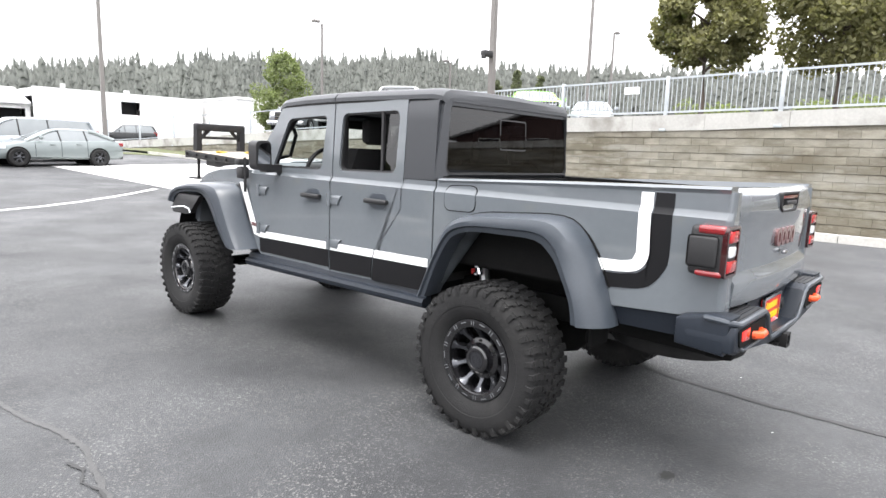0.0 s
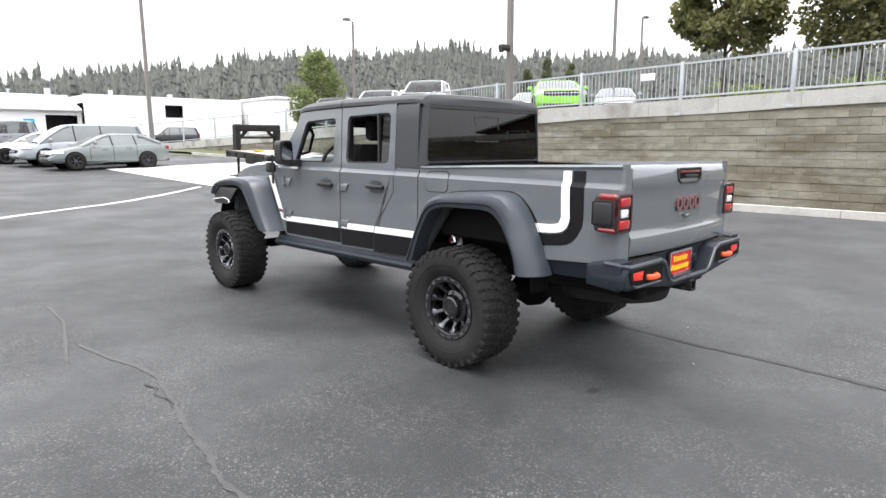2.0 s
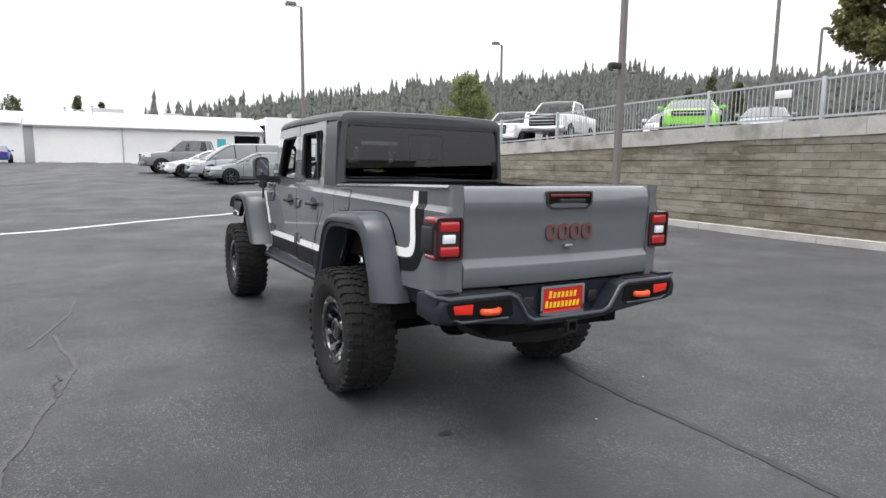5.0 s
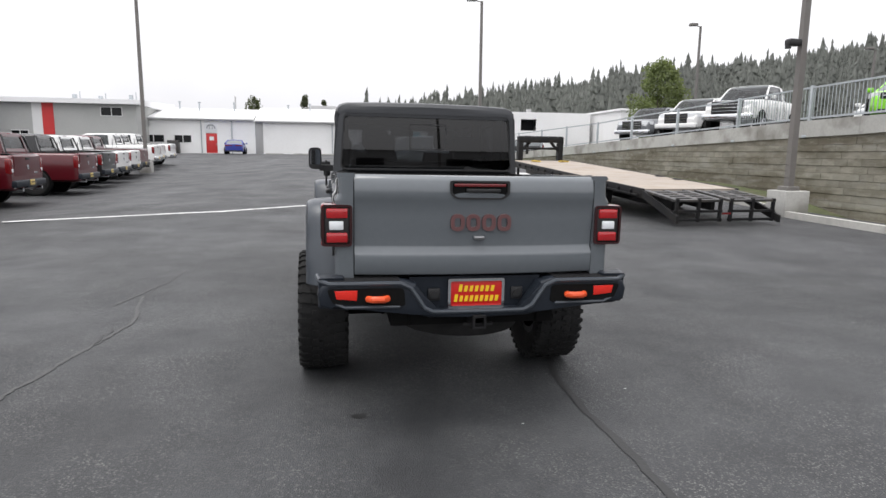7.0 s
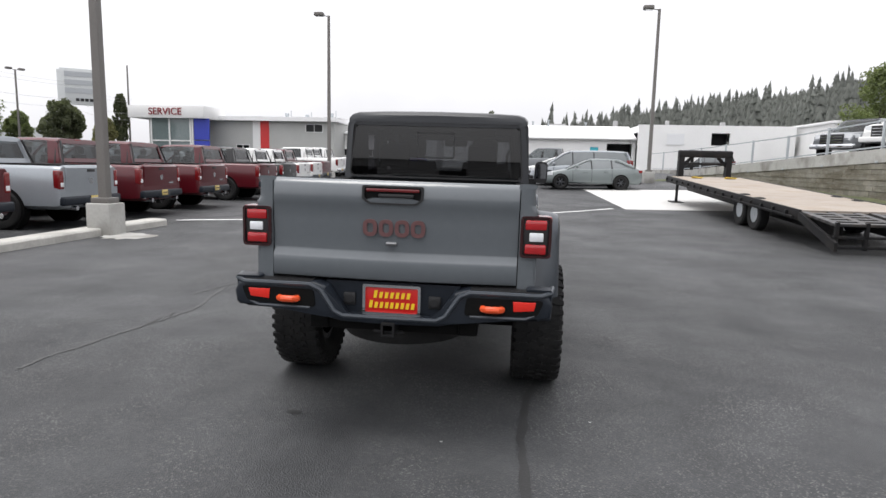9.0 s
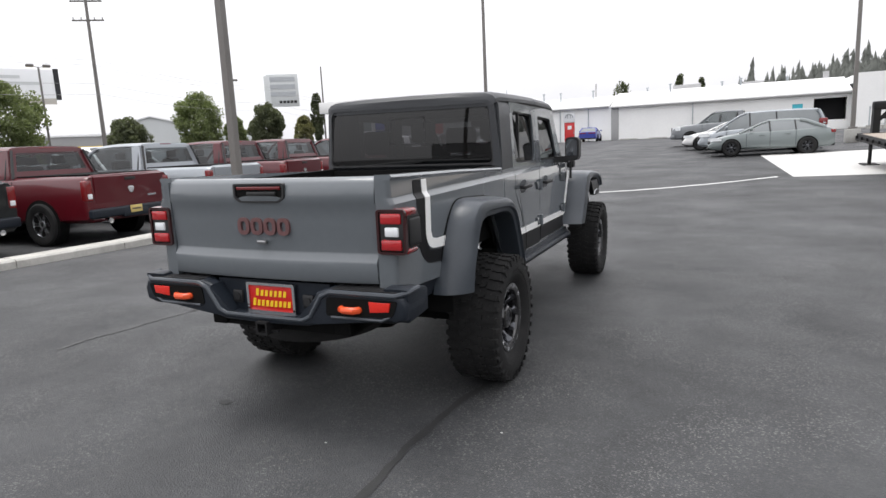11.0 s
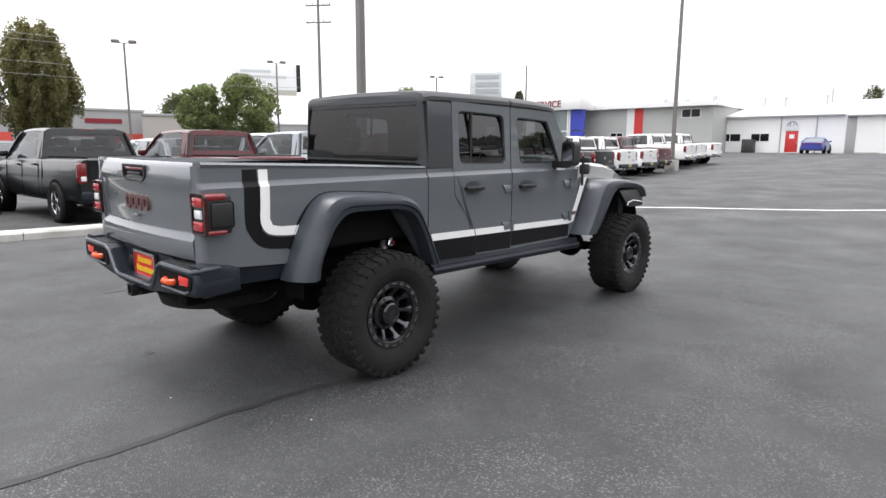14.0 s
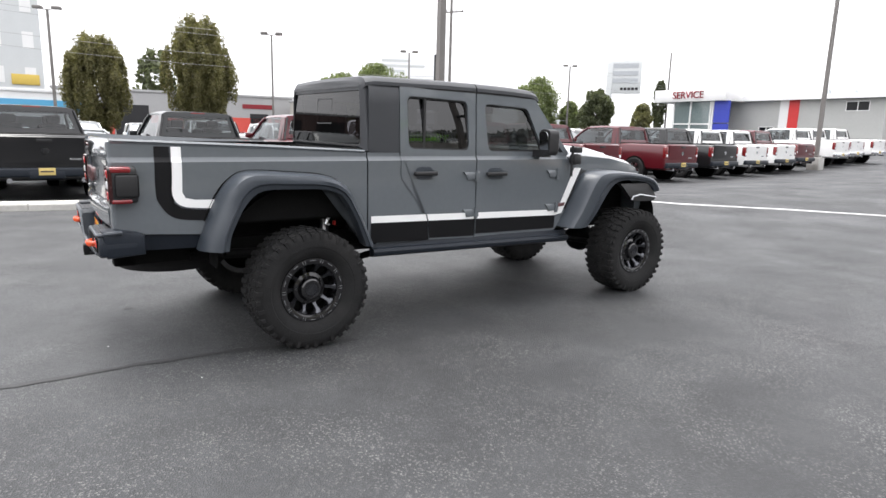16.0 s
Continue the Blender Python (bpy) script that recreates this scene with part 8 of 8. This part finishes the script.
def tree(x, y, z, height, trunk_h, width, label, leaf="leaf", count=2600, size=0.16, seed=1, shape="round", group=""):
    root = thing("tree", label, "tree", group, at=(x, y, z))
    rng = random.Random(seed)
    bm = bmesh.new()
    tr = 0.035 * height * 0.55
    top = trunk_h + (height - trunk_h) * 0.55
    tube(bm, [(0, 0, -0.1), (0.03, 0.02, trunk_h * 0.5), (0.0, 0.05, trunk_h), (0.08, 0, top)], tr, 9, tr * 0.25)
    for i in range(8):
        a = i * 2.4 + rng.uniform(-0.4, 0.4)
        h0 = trunk_h * 0.92 + (top - trunk_h) * i / 9
        rr = width * 0.36 * rng.uniform(0.7, 1.1) * (1 if shape == "round" else 0.7)
        tube(bm, [(0, 0, h0), (rr * 0.5 * math.cos(a), rr * 0.5 * math.sin(a), h0 + rr * (0.35 if shape == "round" else 0.8)), (rr * math.cos(a), rr * math.sin(a), h0 + rr * (0.7 if shape == "round" else 1.6))], tr * 0.42, 6, tr * 0.08)
    part("trunk", bm, M["bark"], root)
    cen, rad = [], []
    H = height - trunk_h
    for i in range(190 if shape == "egg" else 90):
        v = rng.random()
        if shape == "round":
            w = width * 0.5 * math.sqrt(max(0.05, 1 - (2 * v - 0.85) ** 2 / 1.35))
        elif shape == "egg":
            w = width * 0.50 * math.sin(math.pi * (0.04 + 0.80 * v)) ** 0.8 * (1 - 0.35 * v ** 5)
        else:
            w = width * 0.5 * (1 - v) ** 0.8 + 0.1
        a, q = rng.uniform(0, 2 * math.pi), math.sqrt(rng.uniform(0.15, 1)) * 0.88
        cen.append((w * q * math.cos(a), w * q * math.sin(a), trunk_h + H * (0.04 + 0.90 * v)))
        rad.append(width * rng.uniform(0.04, 0.075) if shape == "egg" else width * rng.uniform(0.09, 0.17))
    v, f = leaf_cloud(cen, rad, count, size, seed, 3.0 if shape == "egg" else 1.0)
    ob = new("crown", cloud_mesh("crown", v, f, M[leaf]))
    ob.parent = root
    return root


tree(20.2, 6.7, upper_z(6), 7.0, 2.45, 3.9, "round dark-leaved street tree on the raised lot", "leaf_rust", 24000, 0.10, 3, group="raised lot trees")
tree(21.9, 2.7, upper_z(3), 7.4, 2.45, 4.5, "round dark-leaved street tree on the raised lot", "leaf_rust", 24000, 0.10, 5, group="raised lot trees")
LEFT = [(-50.0, 23.2, 6.9, 1.3, 4.6, "leaf", "round"), (-48.5, 26.6, 8.0, 1.4, 5.8, "leaf", "round"), (-50.5, 39, 4.9, 1.0, 4.0, "leaf_dark", "round"), (-55, 52.5, 7.9, 1.6, 5.9, "leaf", "round"), (-53, 56.6, 5.2, 1.2, 2.7, "leaf", "round"),
        (-55.7, 77.9, 9.3, 1.4, 2.5, "leaf_dark", "egg"), (-54.5, 72.6, 5.6, 1.2, 3.0, "leaf_rust", "round"), (-43.1, 50.6, 5.9, 1.3, 3.9, "leaf_dark", "round")]
for i, (x, y, h, th, w, lf, sh) in enumerate(LEFT):
    tree(x, y, ground_z(x, y), h, th, w, "leafy green street tree at the lot's edge" if lf == "leaf" else "dark bronze-green street tree at the lot's edge", lf, 14000, 0.14, 20 + i, sh, "street trees")
tree(-54.5, 3.4, 0.0, 8.5, 0.9, 5.9, "dense egg-shaped bronze-green street tree", "leaf_egg", 60000, 0.10, 41, "egg", "egg-shaped trees")
tree(-53.5, 11.4, 0.0, 10.8, 0.9, 6.9, "dense egg-shaped bronze-green street tree", "leaf_egg", 70000, 0.10, 42, "egg", "egg-shaped trees")
tree(-104, 16, 0.3, 13.2, 1.5, 7.0, "dark distant conifer behind the shop", "leaf_dark", 1800, 0.45, 43, "egg")
tree(-104, 22, 0.3, 12.6, 1.5, 6.5, "dark distant conifer behind the shop", "leaf_dark", 1800, 0.45, 44, "egg")
tree(-93, 40, 0.3, 9.3, 1.0, 7.2, "grey-green distant bushy tree", "leaf_dark", 6000, 0.22, 45, "round")
tree(26.8, 45.0, 1.4, 8.0, 1.0, 5.4, "bright green bushy tree beyond the raised lot", "leaf", 12000, 0.12, 46, "round")
for i, (x, y, w, h) in enumerate(((33, 9.5, 5.5, 2.4), (36, 4.8, 6.5, 3.0), (34, 0.5, 6.0, 2.8), (38, 13.5, 5.0, 2.0))):
    root = thing("shrub", "broad green shrub on the raised lot", "shrub", "raised lot shrubs", at=(x, y, upper_z(5)))
    rr = random.Random(60 + i)
    cen = [(rr.uniform(-w / 2, w / 2) * 0.8, rr.uniform(-w / 2, w / 2) * 0.8, h * rr.uniform(0.25, 0.72)) for _ in range(30)]
    v, f = leaf_cloud(cen, [h * 0.27] * 30, 2400, 0.15, 70 + i)
    ob = new("foliage", cloud_mesh("foliage", v, f, M["leaf"]))
    ob.parent = root
    bm = bmesh.new()
    for k in range(5):
        tube(bm, [(0, 0, -0.05), (w * 0.25 * math.cos(k * 1.3), w * 0.25 * math.sin(k * 1.3), h * 0.55)], 0.05, 5, 0.015)
    part("stems", bm, M["bark"], root)

RIDGE = [(-14, 1.0), (-2, 1.2), (2.2, 0.9), (4.7, 3.3), (8.8, 4.6), (11, 5.2), (16, 6.0), (22, 6.7), (27, 7.7), (33, 7.9), (37, 8.1), (41, 8.8), (46, 8.9), (50, 7.8), (57, 7.8), (65, 7.7), (76, 7.4), (90, 6.8), (110, 6.0)]


def ridge_el(az):
    for (a0, e0), (a1, e1) in zip(RIDGE, RIDGE[1:]):
        if a0 <= az <= a1:
            return e0 + (e1 - e0) * (az - a0) / (a1 - a0)
    return 3.0


def hill_z(az, r):
    """Height of the wooded slope by bearing and distance."""
    top = 310 * math.tan(radians(ridge_el(az))) - 12.6
    t = max(0.0, min(1.0, (r - 125) / 185))
    return 1.5 + (max(2.0, top) - 1.5) * (t * t * (3 - 2 * t) * 0.5 + 0.5 * t)


def hillside():
    bm = bmesh.new()
    azs, rs = np.linspace(-14, 110, 63), [120, 150, 180, 210, 240, 270, 300, 330, 420]
    g = [[bm.verts.new((r * math.sin(radians(a)), r * math.cos(radians(a)) - 3, hill_z(a, r) - (6 if r > 400 else 0) - (4 if r < 125 else 0))) for r in rs] for a in azs]
    for p, q in zip(g, g[1:]):
        for i in range(len(rs) - 1):
            bm.faces.new((p[i], q[i], q[i + 1], p[i + 1]))
    return tagged(part("hillside", bm, M["hill"]), "wooded hillside rising behind the town", "hill", kind="structure")


hillside()


def conifers(spots, name, label, seed):
    """Spruces of ragged tiers, all in one mesh."""
    rng = np.random.RandomState(seed)
    verts, faces = [], []
    for x, y, z, h in spots:
        tiers = 8
        w = h * rng.uniform(0.11, 0.18)
        lean = rng.normal(0, 0.02, 2)
        for t in range(tiers):
            f = t / tiers
            zt, zb = z + h * (0.10 + 0.90 * (f + 1.7 / tiers) if t < tiers - 1 else 1.0), z + h * (0.10 + 0.90 * f)
            zt = min(zt, z + h)
            r = w * (1 - f) ** 0.65 * rng.uniform(0.8, 1.15) + 0.10
            a0, n = rng.uniform(0, 6.28), 7
            b = len(verts)
            verts.append((x + lean[0] * h * f, y + lean[1] * h * f, zt))
            for k in range(n):
                q = r * (1.0 if k % 2 else 0.62) * rng.uniform(0.65, 1.25)
                verts.append((x + q * math.cos(a0 + 6.283 * k / n), y + q * math.sin(a0 + 6.283 * k / n), zb - (0.03 * h if k % 2 else 0) * rng.uniform(0.3, 1.3)))
            for k in range(n):
                faces.append((b, b + 1 + k, b + 1 + (k + 1) % n))
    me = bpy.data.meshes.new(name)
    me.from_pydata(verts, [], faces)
    # The needle colour already holds the distance haze.
    me.materials.append(M["hazed_needle"])
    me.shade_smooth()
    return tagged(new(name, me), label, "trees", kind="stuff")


def forest():
    rng = random.Random(77)
    spots = []
    while len(spots) < 11000:
        az, r = rng.uniform(2.2, 100), 130 + 185 * rng.random() ** 0.62
        h = rng.uniform(8.0, 14.0)
        if rng.random() < 0.10:
            h *= rng.uniform(1.15, 1.4)
        if 38 < az < 50 and rng.random() < 0.30 and r > 180:
            continue
        spots.append((r * math.sin(radians(az)), r * math.cos(radians(az)) - 3, hill_z(az, r) - 1.6, h))
    conifers(spots, "forest", "dense conifer forest covering the far hillside, with distance haze in its colour", 5)
    for az, d, h, w in ((-2.45, 150, 14.6, 4.6), (-0.75, 155, 13.6, 3.8), (49.5, 62, 8.2, 2.5), (51.2, 60, 9.0, 2.7), (53.4, 58, 8.2, 2.4)):
        tree(d * math.sin(radians(az)), d * math.cos(radians(az)) - 3, 0.8, h, 0.8, w, "pointed dark green spruce", "leaf_dark", 9000, 0.012 * h, int(d), "spire")
    for az, d, h, w in ((-7.0, 118, 10.6, 4.6),):
        tree(d * math.sin(radians(az)), d * math.cos(radians(az)) - 3, 0.8, h, 1.5, w, "dark green tree behind the white building", "leaf_dark", 5000, 0.16, int(d), "egg")


forest()
# ---- blocks of the retaining wall, each a piece of its own near the truck ----
def block_mesh(w, h, seed):
    bm = bmesh.new()
    rng = random.Random(seed)
    a, b = 0.006, 0.0015
    front = [bm.verts.new((-rng.uniform(0.008, 0.020), y, z)) for y, z in ((-w / 2 + b, -h / 2 + a), (w / 2 - b, -h / 2 + a), (w / 2 - b, h / 2 - a), (-w / 2 + b, h / 2 - a))]
    mid = bm.verts.new((-rng.uniform(0.016, 0.028), rng.uniform(-0.05, 0.05), rng.uniform(-0.02, 0.02)))
    edge = [bm.verts.new((0, y, z)) for y, z in ((-w / 2, -h / 2), (w / 2, -h / 2), (w / 2, h / 2), (-w / 2, h / 2))]
    back = [bm.verts.new((0.12, y, z)) for y, z in ((-w / 2, -h / 2), (w / 2, -h / 2), (w / 2, h / 2), (-w / 2, h / 2))]
    for i in range(4):
        j = (i + 1) % 4
        bm.faces.new((front[i], front[j], mid))
        bm.faces.new((edge[i], edge[j], front[j], front[i]))
        bm.faces.new((back[i], back[j], edge[j], edge[i]))
    me = mesh_of("block", bm, M["block"], 20)
    return me


def wall_blocks():
    W, H = 0.445, 0.198
    meshes = [block_mesh(W - 0.001, H - 0.004, i) for i in range(10)]
    rng = random.Random(9)
    far = bmesh.new()
    near = 0
    course, z = 0, -0.296
    while z < 2.9:
        y = -17.5 + (W / 2 if course % 2 else 0) + rng.uniform(-0.02, 0.02)
        while y < 57:
            zc = z + H / 2
            if zc + H / 2 < wall_top(y) + 0.03 and zc > ground_z(WALL_X, y) - 0.1:
                x = WALL_X + 0.03 + rng.uniform(-0.006, 0.006) + (0.007 if course % 2 else -0.007)
                if 0.6 < y < 11.4 and near < 300:
                    ob = part("block", meshes[rng.randrange(10)], None, WALL)
                    ob.location = (x, y, zc)
                    near += 1
                else:
                    w, h, d = (W - 0.001) / 2, (H - 0.004) / 2, rng.uniform(0.010, 0.022)
                    vs = [far.verts.new((x + dx, y + sy * (w - q * 0.12), zc + sz * (h - q * 0.45))) for dx, q in ((-d, 0.016), (0, 0), (0.1, 0)) for sy, sz in ((-1, -1), (1, -1), (1, 1), (-1, 1))]
                    far.faces.new(vs[:4])
                    for k in (0, 4):
                        for i in range(4):
                            j = (i + 1) % 4
                            far.faces.new((vs[k + i], vs[k + j], vs[k + 4 + j], vs[k + 4 + i]))
            y += W
        z += H
        course += 1
    ob = part("block_courses", far, M["block_far"], WALL, "", 20)
    ob["kind"] = "stuff"


wall_blocks()
